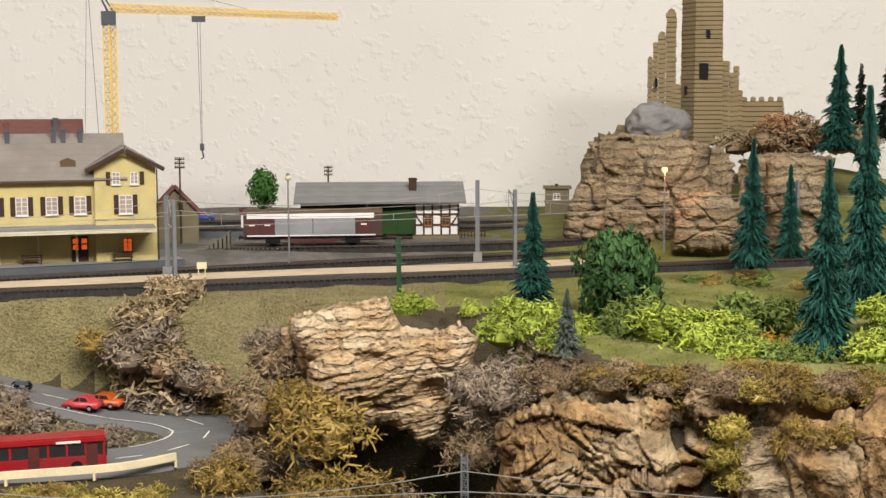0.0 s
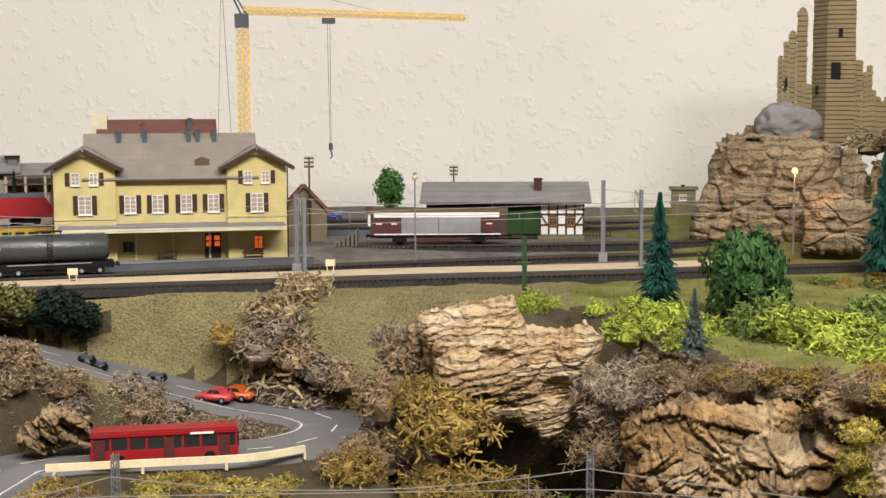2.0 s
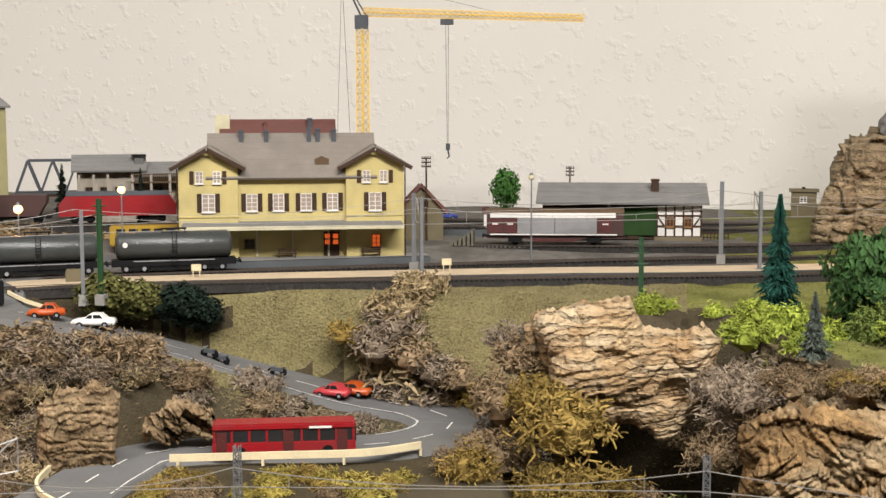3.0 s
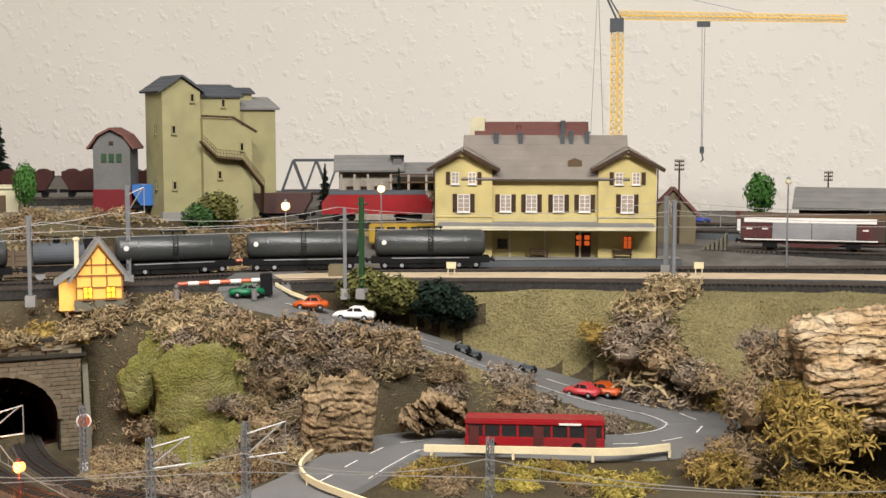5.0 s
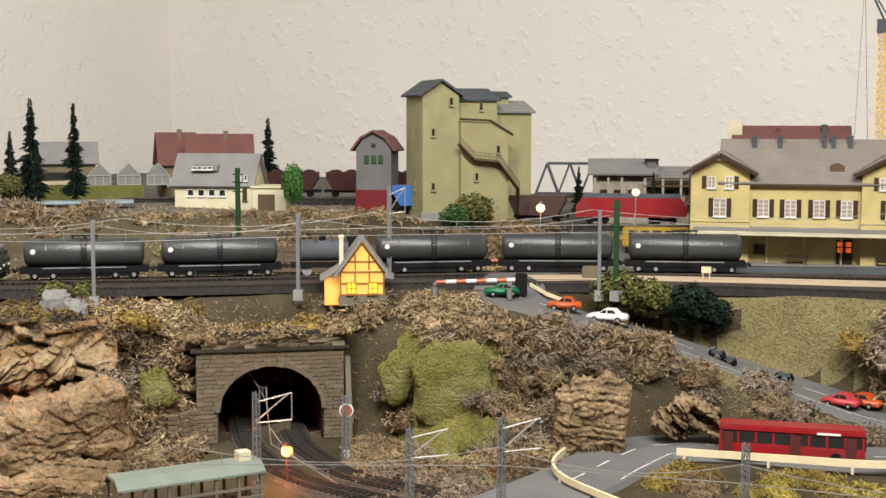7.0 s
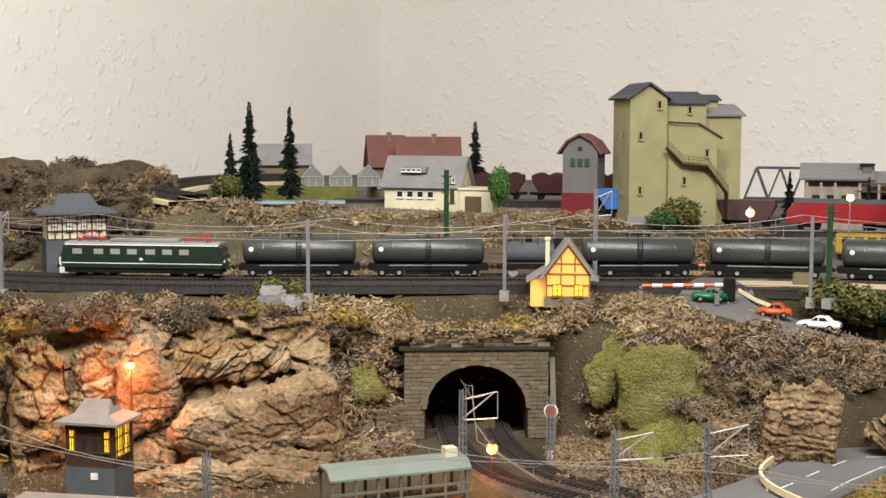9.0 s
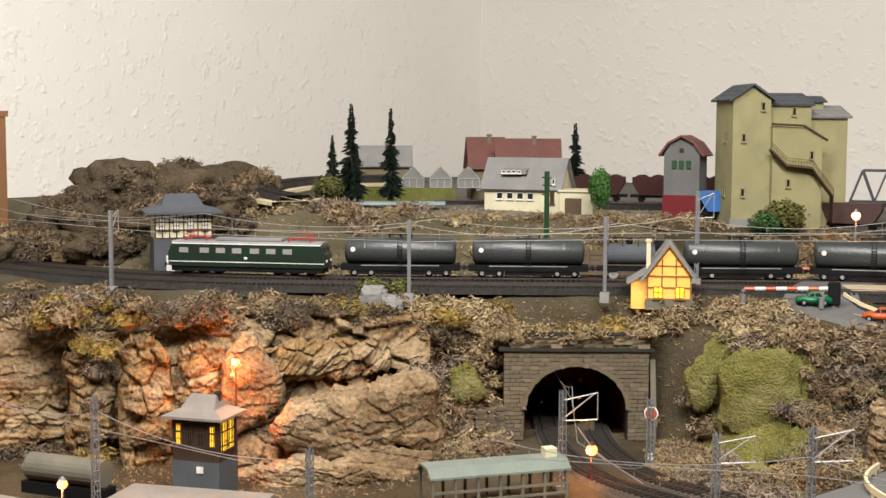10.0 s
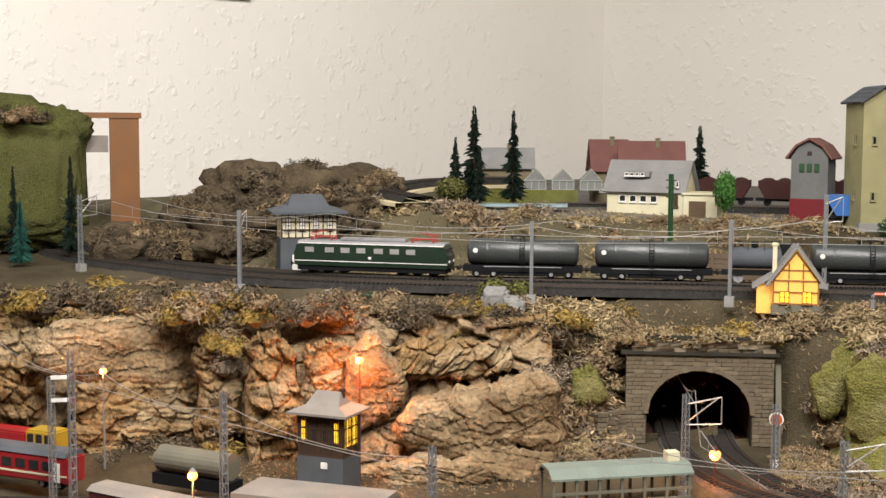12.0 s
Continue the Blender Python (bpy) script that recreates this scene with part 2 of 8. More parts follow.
def prism(bm, pts, a0, a1, axis="y"):
    """A polygon (two coordinates a point) drawn out along an axis from a0 to a1."""
    def at(p, a):
        return (p[0], a, p[1]) if axis == "y" else (a, p[0], p[1]) if axis == "x" else (p[0], p[1], a)
    lo, hi = [bm.verts.new(at(p, a0)) for p in pts], [bm.verts.new(at(p, a1)) for p in pts]
    k = len(pts)
    bm.faces.new(lo), bm.faces.new(hi[::-1])
    for i in range(k):
        bm.faces.new((lo[i], lo[(i + 1) % k], hi[(i + 1) % k], hi[i]))


def tube(bm, a, b, r0, r1=None, n=8, cap=True):
    a, b = Vector(a), Vector(b)
    r1 = r0 if r1 is None else r1
    d = (b - a).normalized()
    u = d.orthogonal().normalized()
    w = d.cross(u)
    rings = []
    for p, r in ((a, r0), (b, r1)):
        rings.append([bm.verts.new(p + (u * math.cos(t) + w * math.sin(t)) * r) for t in (2 * math.pi * i / n for i in range(n))])
    for i in range(n):
        bm.faces.new((rings[0][i], rings[0][(i + 1) % n], rings[1][(i + 1) % n], rings[1][i]))
    if cap:
        bm.faces.new(rings[0][::-1]), bm.faces.new(rings[1])


def ball(bm, x, y, z, r, n=2):
    bmesh.ops.create_icosphere(bm, subdivisions=n, radius=r, matrix=Matrix.Translation((x, y, z)))


def mesh_of(name, bm, material, smooth=False):
    bmesh.ops.recalc_face_normals(bm, faces=bm.faces)
    me = bpy.data.meshes.new(name)
    bm.to_mesh(me)
    bm.free()
    me.materials.append(material)
    if smooth:
        me.shade_smooth()
    return me


def part(name, bm, material, parent=None, label="", smooth=False, at=None):
    ob = new(name, mesh_of(name, bm, material, smooth))
    if parent is not None:
        ob.parent = parent
    if at is not None:
        ob.matrix_basis = at
    if label:
        ob["label"] = label
    return ob


def pbox(name, parent, material, *c, label="", bevel=0.0):
    bm = bmesh.new()
    box(bm, *c)
    if bevel:
        bmesh.ops.bevel(bm, geom=bm.edges, offset=bevel, segments=2, affect="EDGES")
    return part(name, bm, material, parent, label)


def thing(name, m, label, category, group="", kind=""):
    ob = new(name)
    ob.empty_display_size = 0.01
    ob.matrix_basis = m
    return tagged(ob, label, category, group, kind)


def strip_mesh(name, pts, half, material, parent=None, thick=0.0, drop=0.0):
    """A band along a line of points (x, y, z), with a crown and sloping sides."""
    bm = bmesh.new()
    rows = []
    for i, p in enumerate(pts):
        a, b = Vector(pts[max(i - 1, 0)]), Vector(pts[min(i + 1, len(pts) - 1)])
        d = (b - a)
        side = Vector((-d.y, d.x, 0)).normalized()
        p = Vector(p)
        rows.append([bm.verts.new(p + side * o + Vector((0, 0, z))) for o, z in ((-half - drop, -thick), (-half, 0), (half, 0), (half + drop, -thick))])
    for a, b in zip(rows, rows[1:]):
        for i in range(3):
            bm.faces.new((a[i], a[i + 1], b[i + 1], b[i]))
    return part(name, bm, material, parent)


def spline(pts, step=0.01):
    """Points at even steps along a smooth line through the given ones."""
    pts = [Vector(p) for p in pts]
    out = []
    for i in range(len(pts) - 1):
        p0, p1, p2, p3 = pts[max(i - 1, 0)], pts[i], pts[i + 1], pts[min(i + 2, len(pts) - 1)]
        n = max(2, int((p2 - p1).length / step))
        for k in range(n):
            t = k / n
            out.append(0.5 * ((2 * p1) + (p2 - p0) * t + (2 * p0 - 5 * p1 + 4 * p2 - p3) * t * t + (3 * p1 - p0 - 3 * p2 + p3) * t ** 3))
    out.append(pts[-1])
    return out


def polar(az, r, z=0.0):
    """A place of the plan: azimuth in degrees to the left of the room's axis, distance from where the visitor stands."""
    return Vector((-r * math.sin(radians(az)), r * math.cos(radians(az)), z))


# ---- room ----
RX0, RX1, RY0, RY1, RZ = -2.49, 1.9, -1.6, 2.62, 2.6
# right and front walls stay unseen, coloured dark to cut bounced fill light
for nm, c in (("wall_back", (RX0 - 0.1, RX1 + 0.1, RY1, RY1 + 0.1, 0, RZ)), ("wall_left", (RX0 - 0.1, RX0, RY0, RY1, 0, RZ)), ("wall_right", (RX1, RX1 + 0.1, RY0, RY1, 0, RZ)), ("wall_front", (RX0 - 0.1, RX1 + 0.1, RY0 - 0.1, RY0, 0, RZ))):
    tagged(pbox(nm, None, M["wall" if nm in ("wall_back", "wall_left") else "room_wall"], *c), "room wall, white woodchip behind the layout, unseen sides darkened to cut bounce", "wall", kind="structure")
# ceiling is out of view, its dark colour weakens the bounce onto the layout
tagged(pbox("ceiling", None, M["ceiling"], RX0, RX1, RY0, RY1, RZ, RZ + 0.1), "unseen room ceiling, darkened to weaken bounced light", "ceiling", kind="structure")
tagged(pbox("floor", None, M["floor"], RX0, RX1, RY0, RY1, -0.1, 0), "brown room floor under the layout", "floor", kind="structure")

# ---- landscape: cross-sections round the visitor's aisle ----
# azimuth, foot of the slope, height below, edge above, its height, front track
SECTIONS = [(-30, 1.07, 1.00, 1.16, 1.125, 1.95), (-18, 1.07, 1.00, 1.16, 1.120, 1.80), (-8, 1.08, 1.00, 1.16, 1.120, 1.70), (-2.4, 1.30, 0.90, 1.40, 1.132, 1.66), (2, 1.40, 0.86, 1.45, 1.135, 1.63), (5.2, 1.40, 0.90, 1.46, 1.137, 1.615), (8, 1.39, 1.012, 1.55, 1.138, 1.60), (14, 1.44, 1.012, 1.55, 1.138, 1.585), (20, 1.33, 1.012, 1.41, 1.060, 1.575), (26, 1.30, 1.010, 1.41, 1.105, 1.585), (33, 1.34, 0.985, 1.44, 1.113, 1.59), (37.6, 1.46, 0.985, 1.50, 1.105, 1.60), (43.2, 1.47, 0.985, 1.51, 1.108, 1.61), (45.5, 1.39, 0.985, 1.50, 1.112, 1.62), (50, 1.39, 0.962, 1.50, 1.118, 1.645), (56, 1.44, 0.958, 1.53, 1.125, 1.68), (62, 1.62, 0.955, 1.70, 1.132, 1.80), (72, 1.74, 0.955, 1.84, 1.135, 2.3)]
SEC = np.array(SECTIONS)
Z_TRACK = 1.145
ROAD_LOW = spline([polar(31, 1.10, 1.002), polar(27.2, 1.19, 1.008), polar(25.6, 1.25, 1.010), polar(23.6, 1.31, 1.012), polar(20, 1.315, 1.014), polar(16, 1.30, 1.015), polar(13, 1.30, 1.016), polar(10.7, 1.335, 1.018), polar(10.2, 1.385, 1.020), polar(11.6, 1.425, 1.024), polar(14, 1.448, 1.030), polar(17, 1.475, 1.046), polar(20, 1.490, 1.068), polar(24, 1.50, 1.100), polar(27.5, 1.50, 1.124), polar(29.6, 1.53, 1.138), polar(29.6, 1.60, 1.147), polar(28, 1.75, 1.149), polar(24.5, 1.84, 1.152), polar(21, 1.90, 1.155)], 0.012)
ROAD_XY = np.array([(p.x, p.y, p.z) for p in ROAD_LOW])


def smooth(t):
    t = min(max(t, 0.0), 1.0)
    return t * t * (3 - 2 * t)


def land(x, y):
    """Height of the modelled ground."""
    r, az = math.hypot(x, y), math.degrees(math.atan2(-x, y))
    foot, low, edge, top, track = (float(np.interp(az, SEC[:, 0], SEC[:, i])) for i in range(1, 6))
    wob = noise.noise(Vector((x * 6, y * 6, 1.7)))
    wob2 = noise.noise(Vector((x * 22, y * 22, 5.1)))
    if r < foot:
        z = low + 0.006 * wob
    elif r < edge:
        z = low + (top - low) * smooth((r - foot) / (edge - foot)) + 0.008 * wob2
    elif r < track - 0.03:
        z = top + (Z_TRACK - 0.006 - top) * (r - edge) / max(track - 0.03 - edge, 0.02) + 0.005 * wob2
    else:
        z = Z_TRACK - 0.006
        back = float(np.interp(az, [-20, 20, 27, 34, 44, 52, 60, 75], [1.158, 1.158, 1.175, 1.203, 1.207, 1.212, 1.20, 1.18]))
        r0 = float(np.interp(az, [-20, 0, 8, 20, 45, 60, 75], [2.00, 1.785, 1.745, 1.735, 1.78, 1.92, 2.75]))
        z += (back - z) * smooth((r - r0) / (0.11 if az < 24 else 0.16))
        if r > r0 + 0.1:
            z += 0.004 * wob
        hill = math.exp(-(((az - 58) / 5) ** 2 + ((r - 2.30) / 0.16) ** 2)) * 0.05
        hill += math.exp(-(((az + 15) / 7) ** 2 + ((r - 2.22) / 0.16) ** 2)) * 0.10
        z += hill
    d = np.hypot(ROAD_XY[:, 0] - x, ROAD_XY[:, 1] - y)
    k = int(d.argmin())
    w = smooth((0.075 - d[k]) / 0.035)
    return z + (ROAD_XY[k, 2] - 0.006 - z) * w


# tunnel mouth in the slope
P_AZ, P_R, P_Z = 40.6, 1.44, 0.987
PORTAL = Matrix.Translation(polar(P_AZ, P_R, P_Z)) @ pose(0, 0, 0, 0, 0, P_AZ + 3)
PORTAL_INV = PORTAL.inverted()
bm = bmesh.new()
NA, radii = 300, [0.75 + 0.02 * i for i in range(15)] + [1.05 + 0.008 * i for i in range(100)] + [1.85 + 0.03 * i for i in range(60)]
grid = []
for i in range(NA + 1):
    az = -30 + 102 * i / NA
    row = []
    for r in radii:
        p = polar(az, r)
        p.x, p.y = min(max(p.x, RX0 + 0.002), RX1 - 0.002), min(p.y, RY1 - 0.002)
        row.append(bm.verts.new((p.x, p.y, land(p.x, p.y))))
    grid.append(row)
for a, b in zip(grid, grid[1:]):
    for i in range(len(radii) - 1):
        c = PORTAL_INV @ ((a[i].co + b[i + 1].co) / 2)
        if abs(c.x) < 0.062 and -0.03 < c.y < 0.30 and c.z > 0.006:
            if c.y < 0.10 and c.z < 0.112:
                continue
        if (a[i].co - a[i + 1].co).length + (a[i].co - b[i].co).length < 1e-6:
            continue
        bm.faces.new((a[i], a[i + 1], b[i + 1], b[i]))
ground = part("ground", bm, M["ground"], smooth=True)
tagged(ground, "brown scatter-covered model railway landscape with slopes", "ground", kind="structure")
# slopes of grass and gravel areas by their own material, chosen by where they lie
for key in ("grass", "green", "gravel", "moss", "dry_bank"):
    ground.data.materials.append(M[key])
for poly in ground.data.polygons:
    c = poly.center
    r, az = math.hypot(c.x, c.y), math.degrees(math.atan2(-c.x, c.y))
    track = float(np.interp(az, SEC[:, 0], SEC[:, 5]))
    edge = float(np.interp(az, SEC[:, 0], SEC[:, 3]))
    w = 3.5 * noise.noise(Vector((c.x * 12, c.y * 12, 0))) + 2.0 * noise.noise(Vector((c.x * 45, c.y * 45, 3)))
    if r > track + 0.03:
        poly.material_index = 3 if az < 27 + w or r > 1.97 + w * 0.02 else 0
        if az > 37 + w and (r < 1.97 + w * 0.02 or az > 50):
            poly.material_index = 5
        if az < -2 + w and r > 1.85:
            poly.material_index = 2
    elif c.z > 1.05 and 0 < az < 22.0 + 1.2 * w + 3.0 * noise.noise(Vector((c.x * 160, c.y * 160, c.z * 160))) and r > 1.36:
        poly.material_index = 1
    elif az < 2 + w:
        poly.material_index = 2 if r > edge + 0.02 else 0
    elif 30.6 + w * 0.35 < az < 34.6 + w * 0.35 and r < edge + 0.03:
        poly.material_index = 4
# the layout's board below
bm = bmesh.new()
box(bm, RX0 + 0.01, RX1 - 0.6, 0.45, RY1 - 0.01, 0.80, 0.84)
tagged(part("layout_board", bm, M["plank"]), "wooden baseboard under the model landscape", "baseboard", kind="structure")
road = strip_mesh("road", [(p.x, p.y, p.z) for p in ROAD_LOW], 0.042, M["asphalt"], thick=0.012, drop=0.006)
tagged(road, "grey model asphalt road winding up to a level crossing", "road", kind="structure")


# ---- tracks ----
def track(name, pts, label, bed="ballast"):
    line = spline(pts, 0.0125)
    t = thing(name, Matrix(), label, "railway track", "model railway tracks", "structure")
    strip_mesh("ballast", [(p.x, p.y, p.z) for p in line], 0.0165, M[bed], t, 0.008, 0.004)
    bm, bs = bmesh.new(), bmesh.new()
    prev = None
    for i, p in enumerate(line):
        a, b = line[max(i - 1, 0)], line[min(i + 1, len(line) - 1)]
        d = (b - a).normalized()
        s = Vector((-d.y, d.x, 0))
        ring = []
        for side in (-0.0083, 0.0083):
            for o, h in ((-0.0006, 0.002), (-0.0006, 0.0042), (0.0006, 0.0042), (0.0006, 0.002)):
                ring.append(bm.verts.new(p + s * (side + o) + Vector((0, 0, h))))
        if prev:
            for base in (0, 4):
                for k in range(3):
                    bm.faces.new((prev[base + k], prev[base + k + 1], ring[base + k + 1], ring[base + k]))
        prev = ring
        for q in (p, (p + b) / 2):
            m = Matrix.Translation(q) @ Matrix(((d.x, s.x, 0), (d.y, s.y, 0), (0, 0, 1))).to_4x4()
            vs = [bs.verts.new(m @ Vector((x, y, z))) for z in (0.0003, 0.002) for x, y in ((-0.0015, -0.0145), (0.0015, -0.0145), (0.0015, 0.0145), (-0.0015, 0.0145))]
            for f in ((4, 5, 6, 7), (0, 1, 5, 4), (1, 2, 6, 5), (2, 3, 7, 6), (3, 0, 4, 7)):
                bs.faces.new([vs[j] for j in f])
    part("rails", bm, M["rail"], t)
    tagged(part("sleepers", bs, M["sleeper"], t), kind="stuff")
    return line


TRACK_FRONT = [(0.75, 1.86), (0.28, 1.724), (0.083, 1.652), (-0.316, 1.547), (-0.5, 1.497), (-0.717, 1.412), (-0.95, 1.27), (-1.19, 1.06), (-1.37, 0.918), (-1.55, 0.84), (-1.85, 0.800), (-2.08, 0.832), (-2.28, 0.93), (-2.40, 1.08)]
TRACK_MAIN = [(1.0, 2.16), (0.396, 1.967), (0.149, 1.876), (-0.166, 1.766), (-0.748, 1.506), (-0.98, 1.33), (-1.217, 1.125), (-1.38, 0.985), (-1.57, 0.892), (-1.80, 0.858), (-2.0, 0.888), (-2.20, 0.985), (-2.33, 1.13)]
L_FRONT = track("track_front", [(x, y, Z_TRACK) for x, y in TRACK_FRONT], "dark ballasted model track along the slope edge")
L_MAIN = track("track_main", [(x, y, Z_TRACK) for x, y in TRACK_MAIN], "dark ballasted model main track past the station")


# ---- buildings ----
def slab(bm, p, q, a0, a1, thick, axis):
    """A roof plane from the line point p up to q (across, height), drawn out along an axis."""
    d = Vector((q[0] - p[0], q[1] - p[1])).normalized()
    nrm = Vector((-d.y, d.x)) * thick
    if nrm.y < 0:
        nrm = -nrm
    prism(bm, [p, q, (q[0] + nrm.x, q[1] + nrm.y), (p[0] + nrm.x, p[1] + nrm.y)], a0, a1, axis)


def gable_roof(name, parent, material, x0, x1, y0, y1, eave, ridge, over=0.006, thick=0.003, axis="x", label=""):
    bm = bmesh.new()
    lo, hi, a0, a1 = (y0, y1, x0 - over, x1 + over) if axis == "x" else (x0, x1, y0 - over, y1 + over)
    mid = (lo + hi) / 2
    s = (ridge - eave) / (mid - lo)
    slab(bm, (lo - over, eave - over * s), (mid, ridge), a0, a1, thick, axis)
    slab(bm, (hi + over, eave - over * s), (mid, ridge), a0, a1, thick, axis)
    roof = part(name, bm, material, parent, label)
    bm = bmesh.new()
    n = max(4, int((ridge - eave) / 0.006))
    for side in (-1, 1):
        for k in range(1, n):
            t = k / n
            c = mid + side * (1 - t) * (mid - lo + over)
            h = eave - over * s + t * (ridge - eave + over * s) + thick * 1.05
            if axis == "x":
                box(bm, a0, a1, c - 0.0006, c + 0.0006, h, h + 0.0009)
            else:
                box(bm, c - 0.0006, c + 0.0006, a0, a1, h, h + 0.0009)
    part("tile_course", bm, material, roof)
    return roof


def gable_walls(name, parent, material, x0, x1, y0, y1, eave, ridge, axis="x"):
    bm = bmesh.new()
    if axis == "x":
        m = (y0 + y1) / 2
        prism(bm, [(y0, 0), (y1, 0), (y1, eave), (m, ridge), (y0, eave)], x0, x1, "x")
    else:
        m = (x0 + x1) / 2
        prism(bm, [(x0, 0), (x1, 0), (x1, eave), (m, ridge), (x0, eave)], y0, y1, "y")
    return part(name, bm, material, parent)


def window(parent, x, y, z, w, h, frame="white", pane="window_cream", shutters="", bars=2, side="y", sign=-1, name="window"):
    """A framed window proud of a wall plane; side y: in a wall that faces along y."""
    t = 0.0010

    def bx(bm, a0, a1, d0, d1, z0, z1):
        lo, hi = sorted((d0 * sign, d1 * sign))
        if side == "y":
            box(bm, x + a0, x + a1, y + lo, y + hi, z0, z1)
        else:
            box(bm, y + lo, y + hi, x + a0, x + a1, z0, z1)
    bm = bmesh.new()
    for a0, a1, z0, z1 in ((-w / 2, -w / 2 + t, z, z + h), (w / 2 - t, w / 2, z, z + h), (-w / 2, w / 2, z, z + t), (-w / 2, w / 2, z + h - t, z + h), (-t / 2, t / 2, z, z + h))[:5 if bars else 4]:
        bx(bm, a0, a1, 0.0002, 0.0018, z0, z1)
    for k in range(1, bars + 1):
        zz = z + h * k / (bars + 1)
        bx(bm, -w / 2, w / 2, 0.0002, 0.0016, zz - t / 3, zz + t / 3)
    win = part(name, bm, M[frame], parent)
    bm = bmesh.new()
    bx(bm, -w / 2 - 0.001, w / 2 + 0.001, 0, 0.003, z - 0.0015, z)
    part("sill", bm, M[frame], win)
    bm = bmesh.new()
    bx(bm, -w / 2, w / 2, 0, 0.0008, z, z + h)
    part("pane", bm, M[pane], win)
    if shutters:
        for s in (-1, 1):
            bm = bmesh.new()
            c = s * (w / 2 + 0.0035)
            bx(bm, c - 0.003, c + 0.003, 0, 0.0014, z - 0.0005, z + h + 0.0005)
            for k in range(4):
                zz = z + h * (k + 0.5) / 4
                bx(bm, c - 0.0025, c + 0.0025, 0.0014, 0.002, zz - 0.001, zz + 0.001)
            part("shutter", bm, M[shutters], parent, "dark brown wooden shutter")
    return win


def chimney(parent, x, y, z0, z1, w=0.006, material="slate"):
    bm = bmesh.new()
    box(bm, x - w / 2, x + w / 2, y - w / 2, y + w / 2, z0, z1)
    box(bm, x - w / 2 - 0.0012, x + w / 2 + 0.0012, y - w / 2 - 0.0012, y + w / 2 + 0.0012, z1 - 0.003, z1 - 0.001)
    part("chimney", bm, M[material], parent)


def timbers(parent, x0, x1, y, z0, z1, cols, rows, braces=(), material="wood_dark", t=0.0022, name="timber_frame"):
    bm = bmesh.new()
    for k in range(cols + 1):
        x = x0 + (x1 - x0) * k / cols
        box(bm, x - t / 2, x + t / 2, y - 0.0012, y + 0.0002, z0, z1)
    for k in range(rows + 1):
        z = z0 + (z1 - z0) * k / rows
        box(bm, x0, x1, y - 0.0014, y + 0.0002, z - t / 2, z + t / 2)
    for xa, za, xb, zb in braces:
        d = Vector((xb - xa, zb - za)).normalized()
        o = Vector((-d.y, d.x)) * t / 2
        prism(bm, [(xa - o.x, za - o.y), (xb - o.x, zb - o.y), (xb + o.x, zb + o.y), (xa + o.x, za + o.y)], y - 0.001, y + 0.0002, "y")
    return part(name, bm, M[material], parent)


def plan(x, y, z, turn=0.0):
    return pose(x, y, z, 0, 0, turn)


# station: yellow two-storey building with two gabled wings and a platform canopy
st = thing("station_building", plan(-0.522, 1.712, 1.154, 17), "yellow plaster railway station with gabled wings and brown shutters", "station")
pbox("wall", st, M["yellow_wall"], -0.150, 0.150, 0, 0.105, 0, 0.112)
for s in (-1, 1):
    bm = bmesh.new()
    c = s * 0.111
    prism(bm, [(c - 0.039, 0), (c + 0.039, 0), (c + 0.039, 0.124), (c, 0.143), (c - 0.039, 0.124)], -0.010, 0.105, "y")
    wing = part("wing", bm, M["yellow_wall"], st)
    gable_roof("wing_roof", st, M["roof_brown"], c - 0.039, c + 0.039, -0.012, 0.112, 0.1245, 0.1475, 0.009, 0.0035, "y")
    bm = bmesh.new()
    for k in (-1, 1):
        slab(bm, (c + k * 0.048, 0.1165), (c, 0.1425), -0.0225, -0.0205, 0.005, "y")
    part("bargeboard", bm, M["wood_dark"], st, "brown carved gable board")
    for k in (-1, 1):
        window(st, c + k * 0.0115, -0.010, 0.1, 0.0105, 0.016, "white", "window_cream", "", 2)
        bm = bmesh.new()
        xx = c + k * 0.0215
        box(bm, xx - 0.0028, xx + 0.0028, -0.0116, -0.010, 0.0995, 0.1165)
        part("shutter", bm, M["wood_dark"], st, "dark brown wooden shutter")
    window(st, c, -0.010, 0.062, 0.017, 0.024, "white", "window_cream", "wood_dark", 3)
    bm = bmesh.new()
    box(bm, c - 0.0395, c + 0.0395, -0.0115, -0.010, 0.0545, 0.0565)
    part("string_course", bm, M["yellow_wall"], st)
    bm = bmesh.new()
    tube(bm, (c + s * 0.0405, -0.011, 0.0), (c + s * 0.0405, -0.011, 0.120), 0.0009, n=6)
    part("downpipe", bm, M["wood_dark"], st)
for k, x in enumerate((-0.054, -0.0185, 0.0185, 0.054)):
    window(st, x, 0, 0.062, 0.015, 0.023, "white", "window_cream", "wood_dark", 3)
bm = bmesh.new()
box(bm, -0.0725, 0.0725, -0.0025, 0, 0.104, 0.1065)
part("eaves_trim", bm, M["roof_rust"], st, "rust-red eaves trim")
gable_roof("main_roof", st, M["roof_brown"], -0.108, 0.108, -0.004, 0.109, 0.110, 0.163, 0.006, 0.0035, "x")
for x, z in ((-0.068, 0.170), (-0.034, 0.170), (0.036, 0.172), (0.058, 0.171), (0.024, 0.173)):
    chimney(st, x, 0.04, 0.13, z)
bm = bmesh.new()
prism(bm, [(0.031, 0.120), (0.050, 0.120), (0.050, 0.131), (0.0405, 0.135), (0.031, 0.131)], 0.005, 0.05, "y")
part("dormer", bm, M["wood"], st, "small brown roof dormer")
bm = bmesh.new()
prism(bm, [(-0.052, 0.0435), (0.004, 0.047), (0.004, 0.0485), (-0.052, 0.045)], -0.145, 0.146, "x")
canopy = part("canopy", bm, M["roof_grey"], st, "grey platform canopy")
bm = bmesh.new()
